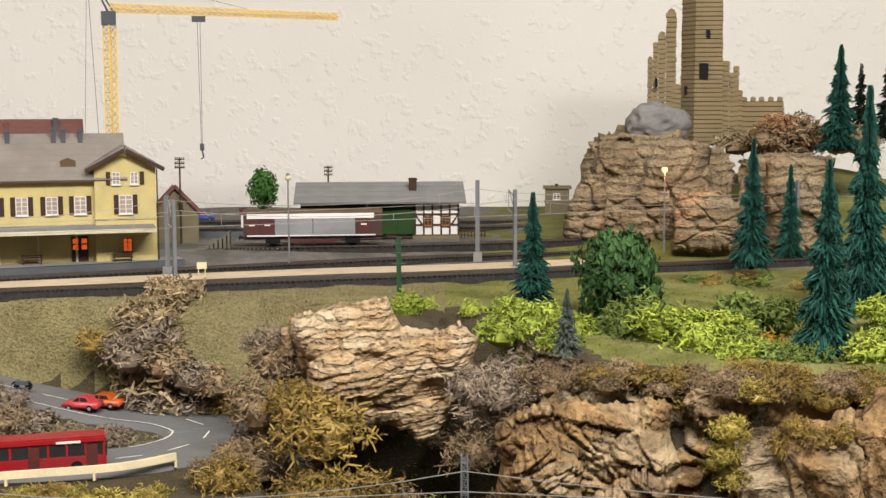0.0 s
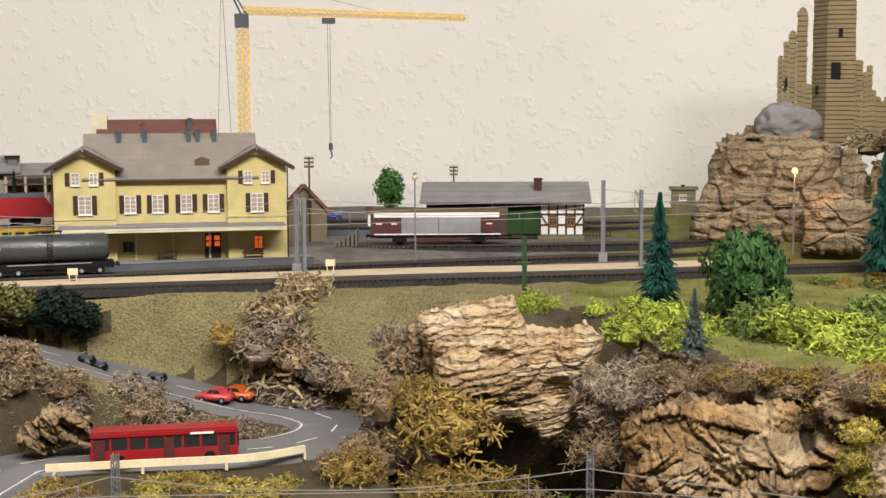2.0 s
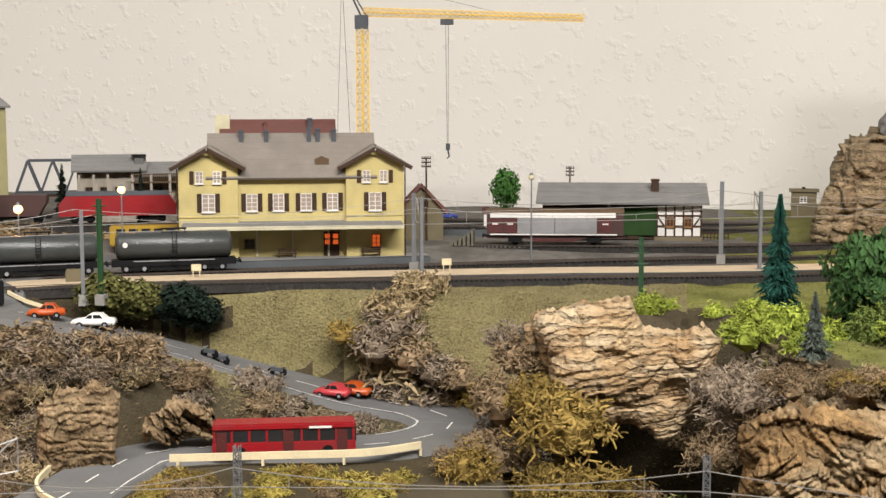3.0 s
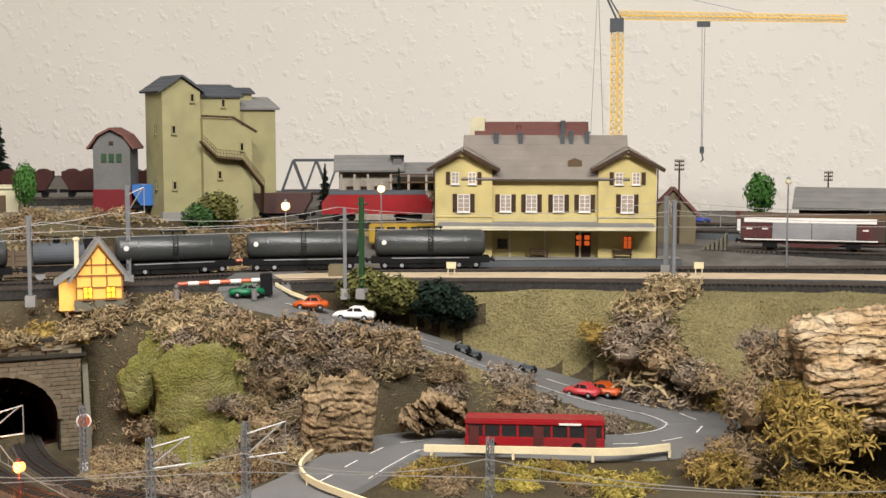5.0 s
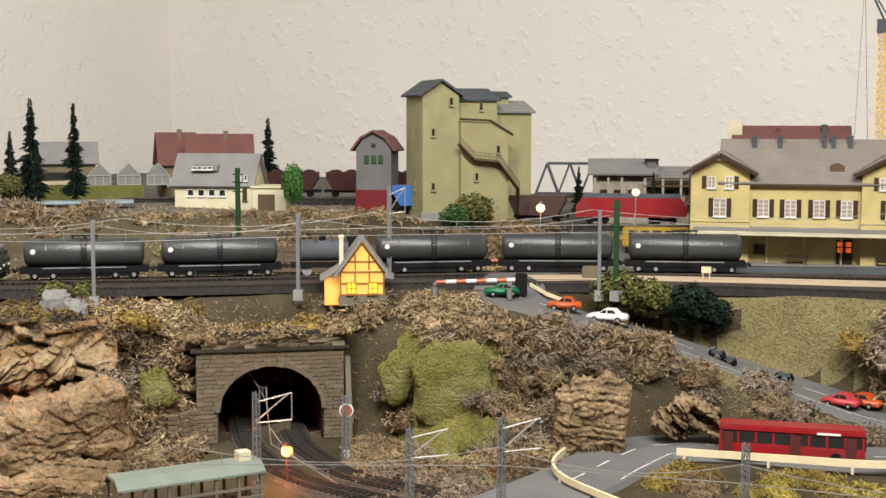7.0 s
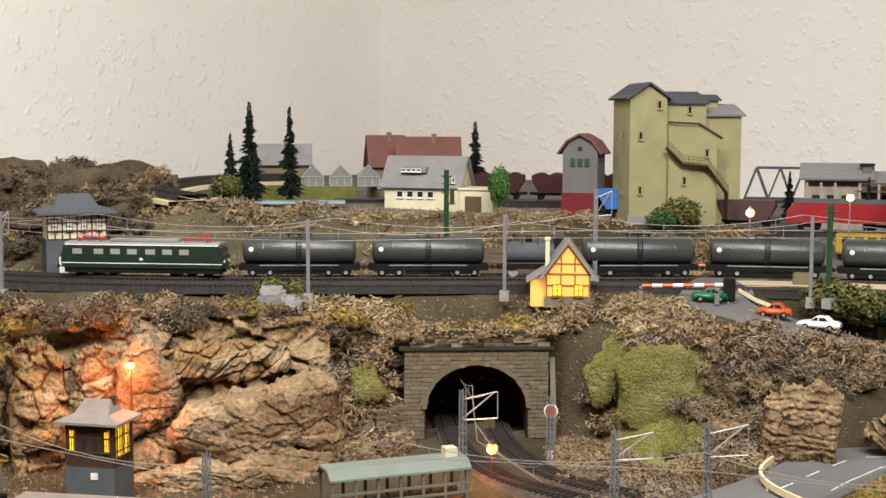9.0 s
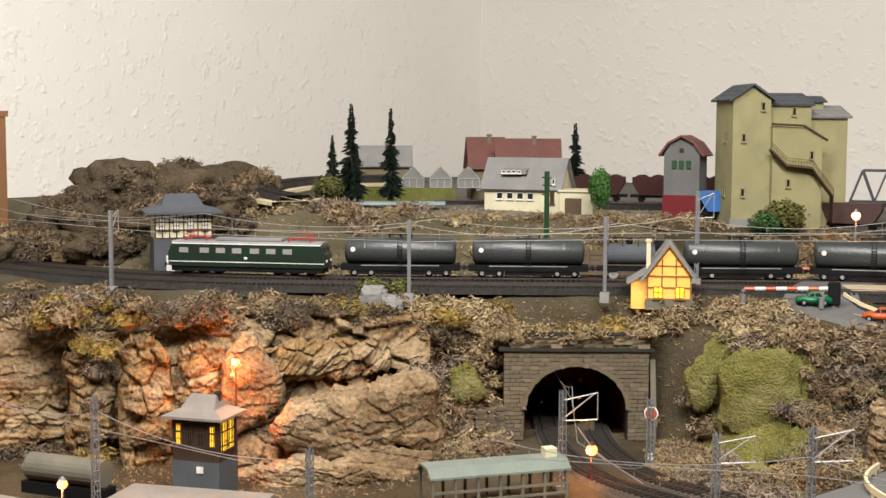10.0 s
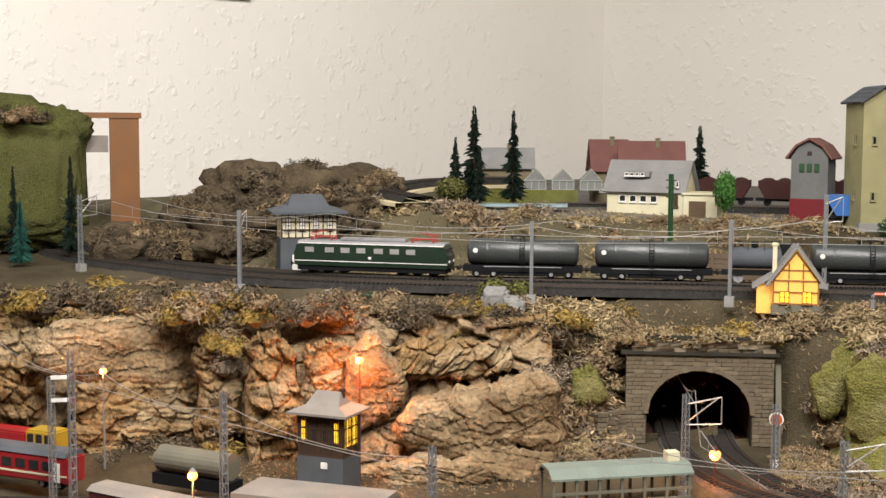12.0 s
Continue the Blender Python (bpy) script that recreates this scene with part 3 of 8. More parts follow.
box(bm, -0.145, 0.146, -0.0535, -0.052, 0.0405, 0.0455)
part("fascia", bm, M["cream"], canopy)
for x in (-0.143, -0.095, -0.048, 0.0, 0.048, 0.095, 0.143):
    bm = bmesh.new()
    box(bm, x - 0.0013, x + 0.0013, -0.003, -0.0005, 0, 0.0445)
    part("pilaster", bm, M["cream"], st)
for x, w, h, key in ((-0.112, 0.026, 0.032, "wood_dark"), (0.052, 0.021, 0.033, "wood_dark")):
    off = -0.010 if abs(x) > 0.08 else 0
    d = pbox("door", st, M[key], x - w / 2, x + w / 2, off - 0.002, off, 0, h)
    for k in (-1, 1):
        if x > 0:
            for zz in (0.016, 0.024):
                bm = bmesh.new()
                box(bm, x + k * 0.0055 - 0.0034, x + k * 0.0055 + 0.0034, off - 0.003, off - 0.002, zz, zz + 0.006)
                part("door_pane", bm, M["window_red"], d, "red-lit door pane")
window(st, 0.112, -0.010, 0.012, 0.012, 0.018, "wood", "window_red", "", 2)
window(st, -0.058, 0, 0.012, 0.014, 0.012, "wood", "glass_dark", "", 1)


def bench(x, y, z, turn):
    b = thing("bench", plan(x, y, z, turn), "brown wooden platform bench against the station wall", "bench", "platform benches")
    for yy, zz in ((0, 0.005), (0.002, 0.005), (0.0035, 0.008), (0.0038, 0.0105)):
        pbox("slat", b, M["wood_dark"], -0.013, 0.013, yy - 0.0008, yy + 0.0008, zz, zz + 0.0015)
    for k in (-0.011, 0.011):
        pbox("leg", b, M["wood_dark"], k - 0.0008, k + 0.0008, -0.001, 0.004, 0, 0.0115)


ST = st.matrix_basis
for x in (-0.008, 0.105):
    p = ST @ Vector((x, -0.018, 0.0))
    bench(p.x, p.y, p.z, 17)
# building behind the station with a red roof
rb = thing("red_roofed_house", plan(-0.625, 1.985, 1.154, 17), "tall house with a dusty red roof behind the station", "house")
gable_walls("wall", rb, M["cream"], -0.085, 0.085, 0, 0.09, 0.130, 0.176, "x")
gable_roof("roof", rb, M["roof_red"], -0.085, 0.085, 0, 0.09, 0.130, 0.181, 0.006, 0.003, "x")
pbox("parapet", rb, M["cream"], -0.098, -0.075, 0.03, 0.06, 0.130, 0.190)
chimney(rb, 0.05, 0.03, 0.15, 0.185, 0.007)
chimney(rb, -0.02, 0.03, 0.15, 0.180, 0.004, "roof_red")
# annex beside the station
bh = thing("annex_house", plan(-0.385, 1.915, 1.158, 12), "small weathered annex with a rust-brown roof", "house")
gable_walls("wall", bh, M["sand_wall"], -0.033, 0.033, 0, 0.06, 0.045, 0.078, "y")
gable_roof("roof", bh, M["roof_red"], -0.033, 0.033, 0, 0.06, 0.045, 0.080, 0.006, 0.003, "y")
window(bh, 0.008, 0, 0.05, 0.006, 0.009, "wood_dark", "glass_dark")

# goods shed
gs = thing("goods_shed", plan(-0.094, 1.962, 1.160, 3), "goods shed with half-timbered end and grey felt roof", "shed")
pbox("wall", gs, M["wood_dark"], -0.115, 0.118, 0, 0.10, 0.0, 0.052)
pbox("plank_wall", gs, M["shed_green"], 0.005, 0.052, -0.002, 0, 0.006, 0.050, label="green boarded wall")
pbox("door", gs, M["shed_green"], 0.028, 0.050, -0.004, -0.002, 0.006, 0.046, label="green sliding door")
pbox("infill", gs, M["white"], 0.053, 0.118, -0.0025, 0, 0.004, 0.052, label="white plaster infill")
timbers(gs, 0.0535, 0.1175, -0.0025, 0.004, 0.051, 5, 3, ((0.0535, 0.035, 0.064, 0.020), (0.1175, 0.035, 0.107, 0.020)), t=0.0026)
for x in (0.0725, 0.0985):
    window(gs, x, -0.003, 0.019, 0.011, 0.014, "wood_orange", "wood_dark", "", 1)
pbox("plinth", gs, M["sand_wall"], 0.05, 0.119, -0.004, 0.0, -0.004, 0.004)
gable_roof("roof", gs, M["roof_grey"], -0.118, 0.122, -0.014, 0.114, 0.0545, 0.078, 0.006, 0.003, "x")
chimney(gs, 0.051, 0.02, 0.06, 0.088, 0.011, "wood_dark")
bm = bmesh.new()
for i in range(8):
    box(bm, 0.121 + i * 0.005, 0.1225 + i * 0.005, -0.002, 0, 0, 0.012)
box(bm, 0.119, 0.159, -0.003, -0.002, 0.003, 0.0045), box(bm, 0.119, 0.159, -0.003, -0.002, 0.009, 0.0105)
fence = part("picket_fence", bm, M["wood_dark"])
fence.matrix_basis = plan(-0.094, 1.962, 1.160, 3)
tagged(fence, "dark brown picket fence beside the goods shed", "fence")
# small sand-coloured trackside hut
sh = thing("trackside_hut", plan(0.20, 2.33, 1.160, -4), "sand-coloured trackside hut with a flat roof", "hut")
pbox("wall", sh, M["sand_wall"], -0.020, 0.022, 0, 0.035, 0, 0.050)
pbox("roof", sh, M["sand_wall"], -0.024, 0.026, -0.004, 0.038, 0.050, 0.054)
pbox("ledge", sh, M["sand_wall"], -0.022, 0.024, -0.002, 0.0, 0.026, 0.030)
window(sh, 0.0, 0, 0.032, 0.012, 0.010, "white", "glass_dark")
pbox("vent", sh, M["wood_dark"], -0.003, 0.003, 0.01, 0.016, 0.054, 0.058)

# ruined castle tower
def stacked(levels):
    """One closed body through outlines at rising heights."""
    bm = bmesh.new()
    rings = [[bm.verts.new((x, y, z)) for x, y in pts] for pts, z in levels]
    for a, b in zip(rings, rings[1:]):
        for k in range(len(a)):
            bm.faces.new((a[k], a[(k + 1) % len(a)], b[(k + 1) % len(a)], b[k]))
    bm.faces.new(rings[0][::-1]), bm.faces.new(rings[-1])
    return bm


def stone_block(name, parent, x0, x1, y0, y1, z0, z1, material="tower_stone", course=0.0075):
    """A masonry body with a recessed joint at each course."""
    n = max(1, round((z1 - z0) / course))
    levels = []
    for k in range(n):
        a, b = z0 + (z1 - z0) * k / n, z0 + (z1 - z0) * (k + 1) / n
        j = random.uniform(-0.0006, 0.0006)
        out = [(x0 + j, y0 - abs(j)), (x1 + j, y0 - abs(j)), (x1 + j, y1), (x0 + j, y1)]
        inn = [(x0 + 0.0016, y0 + 0.0016), (x1 - 0.0016, y0 + 0.0016), (x1 - 0.0016, y1 - 0.0016), (x0 + 0.0016, y1 - 0.0016)]
        levels += [(out, a), (out, b - 0.0014), (inn, b - 0.0013), (inn, b - 0.0001)]
    bm = stacked(levels)
    return part(name, bm, M[material], parent)


ct = thing("castle_ruin", plan(0.400, 2.075, 1.292, -10), "ruined stone castle tower with broken stepped walls on a cliff", "castle ruin")
n = 44
levels = []
for k in range(n):
    a, b = 0.30 * k / n, 0.30 * (k + 1) / n
    f = 1.0 - 0.10 * k / n
    j = random.uniform(-0.0005, 0.0005)
    out = [(-0.032 * f + j, 0.012), (-0.010 * f + j, -0.016 - abs(j)), (0.034 * f + j, -0.010), (0.034 * f + j, 0.04), (-0.032 * f + j, 0.04)]
    inn = [(-0.0302 * f, 0.0135), (-0.010 * f, -0.0142), (0.0322 * f, -0.0082), (0.0322 * f, 0.038), (-0.0302 * f, 0.038)]
    levels += [(out, a), (out, b - 0.0014), (inn, b - 0.0013), (inn, b - 0.0001)]
bm = stacked(levels)
part("tower", bm, M["tower_stone"], ct)
for i, (x0, x1, z1) in enumerate(((-0.082, -0.074, 0.135), (-0.074, -0.066, 0.160), (-0.066, -0.054, 0.172), (-0.054, -0.038, 0.206), (-0.045, -0.030, 0.095))):
    stone_block("broken_wall", ct, x0, x1, 0.012 - i * 0.0008, 0.03, 0.0, z1)
for x0, x1, z1 in ((0.032, 0.044, 0.130), (0.044, 0.052, 0.112), (0.050, 0.058, 0.122), (0.056, 0.064, 0.085)):
    stone_block("broken_wall", ct, x0, x1, 0.004, 0.03, 0, z1)
bm = bmesh.new()
for x0, x1 in ((-0.082, -0.074), (-0.066, -0.055), (-0.053, -0.040)):
    z = {-0.082: 0.135, -0.066: 0.172, -0.053: 0.206}[x0]
    ball(bm, (x0 + x1) / 2, 0.02, z, (x1 - x0) * 0.5, 1)
part("broken_top", bm, M["tower_stone"], ct)
for x, z, w, h in ((0.010, 0.165, 0.006, 0.012), (0.004, 0.102, 0.014, 0.024), (-0.022, 0.078, 0.006, 0.014), (-0.068, 0.09, 0.004, 0.014)):
    pbox("arrow_slit", ct, M["black"], x - w / 2, x + w / 2, -0.0172 if x > -0.015 else -0.002, 0.006, z, z + h)
stone_block("curtain_wall", ct, 0.062, 0.128, 0.03, 0.045, -0.01, 0.068)
for k in range(5):
    stone_block("merlon", ct, 0.064 + k * 0.0135, 0.0715 + k * 0.0135, 0.03, 0.045, 0.068, 0.075)

# gravel works: stepped olive concrete tower
sl = thing("gravel_works", plan(-1.004, 1.655, 1.196, 50), "tall olive concrete gravel works with an outside staircase", "gravel works")
pbox("wall", sl, M["olive_wall"], -0.080, -0.024, -0.010, 0.07, 0, 0.186)
gable_roof("roof", sl, M["slate"], -0.080, -0.024, -0.010, 0.07, 0.187, 0.206, 0.006, 0.003, "y")
bm = bmesh.new()
prism(bm, [(-0.080, 0.186), (-0.024, 0.186), (-0.052, 0.2045)], -0.009, 0.069, "y")
part("gable_wall", bm, M["olive_wall"], sl)
bm = bmesh.new()
prism(bm, [(-0.024, 0), (0.050, 0), (0.050, 0.128), (0.020, 0.146), (-0.024, 0.148)], -0.020, 0.10, "y")
part("hopper_wall", bm, M["olive_wall"], sl)
pbox("upper_wall", sl, M["olive_wall"], -0.024, 0.040, 0.0, 0.10, 0.12, 0.178)
gable_roof("upper_roof", sl, M["slate"], -0.024, 0.040, 0.0, 0.10, 0.178, 0.194, 0.004, 0.003, "x")
pbox("side_wall", sl, M["olive_wall"], 0.038, 0.100, 0.012, 0.10, 0, 0.160)
gable_roof("side_roof", sl, M["roof_grey"], 0.038, 0.100, 0.012, 0.10, 0.161, 0.176, 0.005, 0.003, "x")
pbox("roof_turret", sl, M["olive_wall"], 0.048, 0.074, 0.04, 0.08, 0.165, 0.184)
gable_roof("turret_roof", sl, M["slate"], 0.048, 0.074, 0.04, 0.08, 0.184, 0.191, 0.004, 0.002, "x")
for pts in (((-0.026, 0.149), (0.020, 0.147)), ((0.020, 0.147), (0.056, 0.126))):
    bm = bmesh.new()
    slab(bm, pts[0], pts[1], -0.024, -0.019, 0.003, "y")
    part("ledge", bm, M["wood_dark"], sl)
for x, y, z in ((-0.064, -0.010, 0.125), (-0.064, -0.010, 0.046), (-0.036, -0.010, 0.17), (0.000, -0.020, 0.060), (0.034, -0.020, 0.10), (0.014, 0.0, 0.163)):
    window(sl, x, y, z, 0.006, 0.012, "olive_wall", "black", "", 0)
for zz in (0.125, 0.046):
    window(sl, 0.022, -0.080, zz, 0.008, 0.013, "olive_wall", "black", "", 0, side="x", sign=-1)
stair = [(-0.030, 0.115), (-0.008, 0.094), (0.030, 0.090), (0.062, 0.050), (0.062, 0.012)]
for (xa, za), (xb, zb) in zip(stair, stair[1:]):
    bm = bmesh.new()
    prism(bm, [(xa, za - 0.003), (xb, zb - 0.003), (xb, zb), (xa, za)], -0.036, -0.021, "y")
    d = Vector((xb - xa, 0, zb - za))
    k = max(3, int(d.length / 0.004))
    for i in range(k + 1):
        p = Vector((xa, -0.036, za)) + d * i / k
        tube(bm, p, p + Vector((0, 0, 0.009)), 0.0004, n=4)
    for h in (0.0045, 0.009):
        tube(bm, (xa, -0.036, za + h), (xb, -0.036, zb + h), 0.0005, n=4)
    part("stair_flight", bm, M["wood"], sl, "brown outside stair with railing")
pbox("plinth", sl, M["concrete"], -0.083, -0.022, -0.013, 0.0, 0, 0.014)

# transformer tower
kt = thing("transformer_tower", plan(-1.143, 1.600, 1.198, 20), "grey transformer tower on a red base with a red roof", "transformer tower")
pbox("base", kt, M["brick_red"], -0.028, 0.028, 0, 0.05, 0, 0.042, label="red-painted base")
pbox("wall", kt, M["grey_wall"], -0.027, 0.027, 0.001, 0.049, 0.042, 0.104, label="grey plaster shaft")
bm = bmesh.new()
prism(bm, [(-0.027, 0.104), (0.027, 0.104), (0.017, 0.1185), (0, 0.1275), (-0.017, 0.1185)], 0.001, 0.049, "y")
part("gable_wall", bm, M["grey_wall"], kt)
bm = bmesh.new()
for s in (-1, 1):
    slab(bm, (s * 0.033, 0.100), (s * 0.018, 0.120), -0.005, 0.055, 0.003, "y")
    slab(bm, (s * 0.019, 0.119), (0, 0.129), -0.005, 0.055, 0.003, "y")
part("roof", bm, M["roof_red"], kt, "dusty red mansard roof")
for x in (-0.011, 0, 0.011):
    pbox("insulator_opening", kt, M["green_post"], x - 0.0035, x + 0.0035, -0.001, 0.002, 0.082, 0.094)
pbox("hatch", kt, M["wood_dark"], -0.003, 0.003, -0.001, 0.002, 0.107, 0.112)

# settlement house with garage
hs = thing("settlement_house", plan(-1.398, 1.530, 1.204, 24), "cream settlement house with grey roof and flat garage", "house")
gable_walls("wall", hs, M["cream"], -0.062, 0.062, 0, 0.075, 0.042, 0.082, "x")
gable_roof("roof", hs, M["roof_grey"], -0.062, 0.062, 0, 0.075, 0.043, 0.086, 0.006, 0.003, "x")
pbox("garage", hs, M["cream"], 0.064, 0.118, -0.006, 0.05, 0, 0.036)
pbox("garage_roof", hs, M["cream"], 0.062, 0.121, -0.009, 0.053, 0.036, 0.039)
pbox("garage_door", hs, M["wood"], 0.074, 0.100, -0.009, -0.006, 0, 0.026, label="brown garage door")
pbox("gable_end", hs, M["cream"], 0.040, 0.063, -0.004, 0.0, 0, 0.040)
bm = bmesh.new()
prism(bm, [(0.004, 0.062), (0.030, 0.062), (0.030, 0.073), (0.004, 0.068)], -0.036, 0.006, "x")
part("dormer", bm, M["roof_grey"], hs)
for k in range(4):
    window(hs, -0.031 + k * 0.0085, 0.004, 0.0635, 0.007, 0.005, "white", "glass_dark", "", 0)
for k in range(4):
    window(hs, -0.036 + k * 0.017, 0, 0.022, 0.011, 0.011, "white", "glass_dark", "", 0)
window(hs, 0.052, -0.004, 0.016, 0.007, 0.02, "wood", "wood_dark", "", 0, name="door")
pbox("plinth", hs, M["gravel"], -0.075, 0.122, -0.012, 0.0, -0.004, 0.001)
for x in (0.044, 0.054):
    window(hs, x, -0.0042, 0.047, 0.005, 0.009, "white", "glass_dark", "", 0)


def far_house(x, y, z, turn, w, d, eave, ridge, walls, roof, label, axis="x"):
    h = thing("far_house", plan(x, y, z, turn), label, "house", "houses at the layout's edge")
    gable_walls("wall", h, M[walls], -w / 2, w / 2, 0, d, eave, ridge, axis)
    gable_roof("roof", h, M[roof], -w / 2, w / 2, 0, d, eave, ridge + 0.003, 0.006, 0.003, axis)
    chimney(h, w * 0.1, d * 0.4, eave, ridge + 0.010, 0.007, "sand_wall")
    window(h, -w * 0.25, 0, eave * 0.3, 0.010, 0.014, "white", "glass_dark")
    window(h, w * 0.1, 0, eave * 0.3, 0.010, 0.014, "white", "glass_dark")
    return h


far_house(-1.520, 1.690, 1.21, 43, 0.105, 0.08, 0.060, 0.106, "yellow_wall", "roof_red", "yellow house with a dusty red roof and chimneys")
far_house(-1.625, 1.700, 1.21, 50, 0.06, 0.07, 0.062, 0.108, "sand_wall", "roof_red", "small house with a steep red roof")
far_house(-1.755, 1.560, 1.21, 48, 0.10, 0.05, 0.065, 0.092, "sand_wall", "roof_grey", "low sand-coloured house with a grey roof")
# greenhouses
for k in range(3):
    p = Vector((-1.675 + 0.035 * k, 1.560 + 0.034 * k, 1.235))
    g = thing("greenhouse", plan(p.x, p.y, p.z, 45), "small dusty glass greenhouse with a peaked roof", "greenhouse", "greenhouses")
    gable_walls("glazing", g, M["boulder"], -0.019, 0.019, 0, 0.05, 0.016, 0.036, "y")
    timbers(g, -0.019, 0.019, -0.0005, 0, 0.016, 3, 1, ((-0.019, 0.016, 0, 0.036), (0.019, 0.016, 0, 0.036)), "pale_green", 0.0012, "glazing_bar")
hd = pbox("hedge_bank", None, M["green"], -0.10, 0.08, -0.01, 0.0, 0, 0.024)
hd.matrix_basis = plan(-1.66, 1.535, 1.212, 45)
tagged(hd, "low green bank in front of the greenhouses", "bank")
pond = pbox("pond", None, M["water"], -0.085, 0.075, -0.02, 0.02, 0, 0.004)
pond.matrix_basis = plan(-1.560, 1.415, 1.216, 44)
tagged(pond, "pale blue model swimming pool in a grey surround", "pool")

# chalet behind the station tracks
ch = thing("balcony_chalet", plan(-0.835, 1.905, 1.175, 24), "white chalet inn with grey roofs and wooden balconies", "inn")
pbox("wall", ch, M["inn_wall"], -0.08, 0.085, 0.012, 0.08, 0, 0.085)
gable_roof("roof", ch, M["roof_grey"], -0.082, 0.018, 0.0, 0.085, 0.086, 0.106, 0.006, 0.003, "x")
gable_roof("low_roof", ch, M["roof_grey"], 0.022, 0.09, -0.004, 0.082, 0.078, 0.094, 0.006, 0.003, "x")
pbox("chimney", ch, M["grey_wall"], 0.006, 0.020, 0.01, 0.024, 0.06, 0.104)
pbox("chimney_cap", ch, M["black"], 0.002, 0.024, 0.006, 0.028, 0.106, 0.109)
for z in (0.040, 0.068):
    bm = bmesh.new()
    box(bm, 0.0, 0.088, -0.012, 0.012, z - 0.002, z)
    box(bm, 0.0, 0.088, -0.012, -0.0105, z + 0.011, z + 0.0125)
    for i in range(30):
        box(bm, i * 0.003, i * 0.003 + 0.0009, -0.0118, -0.0108, z, z + 0.011)
    part("balcony", bm, M["wood"], ch, "brown wooden balcony")
for x in (-0.076, -0.055, -0.034, 0.002, 0.030, 0.058, 0.086):
    pbox("post", ch, M["inn_wall"], x - 0.0018, x + 0.0018, -0.012, -0.008, 0, 0.08)
for x in (-0.062, -0.040, -0.018, 0.042, 0.072):
    window(ch, x, 0.012, 0.044, 0.012, 0.016, "wood", "glass_dark")

# steel truss bridge at the back
br = thing("truss_bridge", plan(-1.035, 2.05, 1.185, 25), "dark grey steel truss railway bridge", "bridge")
for y in (0.0, 0.05):
    for (xa, za), (xb, zb) in (((-0.06, 0.03), (-0.04, 0.084)), ((-0.04, 0.084), (0.04, 0.084)), ((0.04, 0.084), (0.06, 0.03)), ((-0.06, 0.03), (0.06, 0.03)), ((-0.04, 0.084), (-0.02, 0.03)), ((-0.02, 0.03), (0.0, 0.084)), ((0.0, 0.084), (0.02, 0.03)), ((0.02, 0.03), (0.04, 0.084))):
        bm = bmesh.new()
        tube(bm, (xa, y, za), (xb, y, zb), 0.0022, n=4)
        part("girder", bm, M["slate"], br)
pbox("deck", br, M["wood_dark"], -0.06, 0.06, 0, 0.05, 0.024, 0.03)
for x in (-0.055, 0.055):
    pbox("abutment", br, M["concrete"], x - 0.008, x + 0.008, 0, 0.05, -0.03, 0.024)

# crossing keeper's house: lit half-timber gable
kh = thing("crossing_keepers_house", plan(-0.897, 1.215, 1.128, 36), "small half-timbered keeper's house, orange inner glow put into its walls", "house")
gable_walls("wall", kh, M["gable_lit"], -0.026, 0.026, 0, 0.055, 0.040, 0.074, "y")
pbox("lean_to", kh, M["gable_lit"], -0.044, -0.026, 0.008, 0.045, 0, 0.032)
bm = bmesh.new()
slab(bm, (-0.048, 0.029), (-0.024, 0.044), 0.004, 0.05, 0.003, "y")
part("lean_to_roof", bm, M["roof_grey"], kh)
gable_roof("roof", kh, M["roof_grey"], -0.026, 0.026, 0, 0.055, 0.041, 0.0775, 0.006, 0.003, "y")
pbox("plinth", kh, M["weathered"], -0.0275, 0.0275, -0.0016, 0.056, 0.0, 0.012)
timbers(kh, -0.025, 0.025, 0.0, 0.013, 0.040, 3, 2, ((-0.025, 0.040, 0, 0.073), (0.025, 0.040, 0, 0.073), (-0.008, 0.042, -0.008, 0.06), (0.008, 0.042, 0.008, 0.06), (-0.016, 0.052, 0.016, 0.052)), "wood_orange", 0.0016)
for x in (-0.0125, 0.0125):
    window(kh, x, -0.0012, 0.014, 0.011, 0.014, "wood_orange", "window_lit", "", 1)
chimney(kh, -0.024, 0.02, 0.03, 0.082, 0.005, "cream")

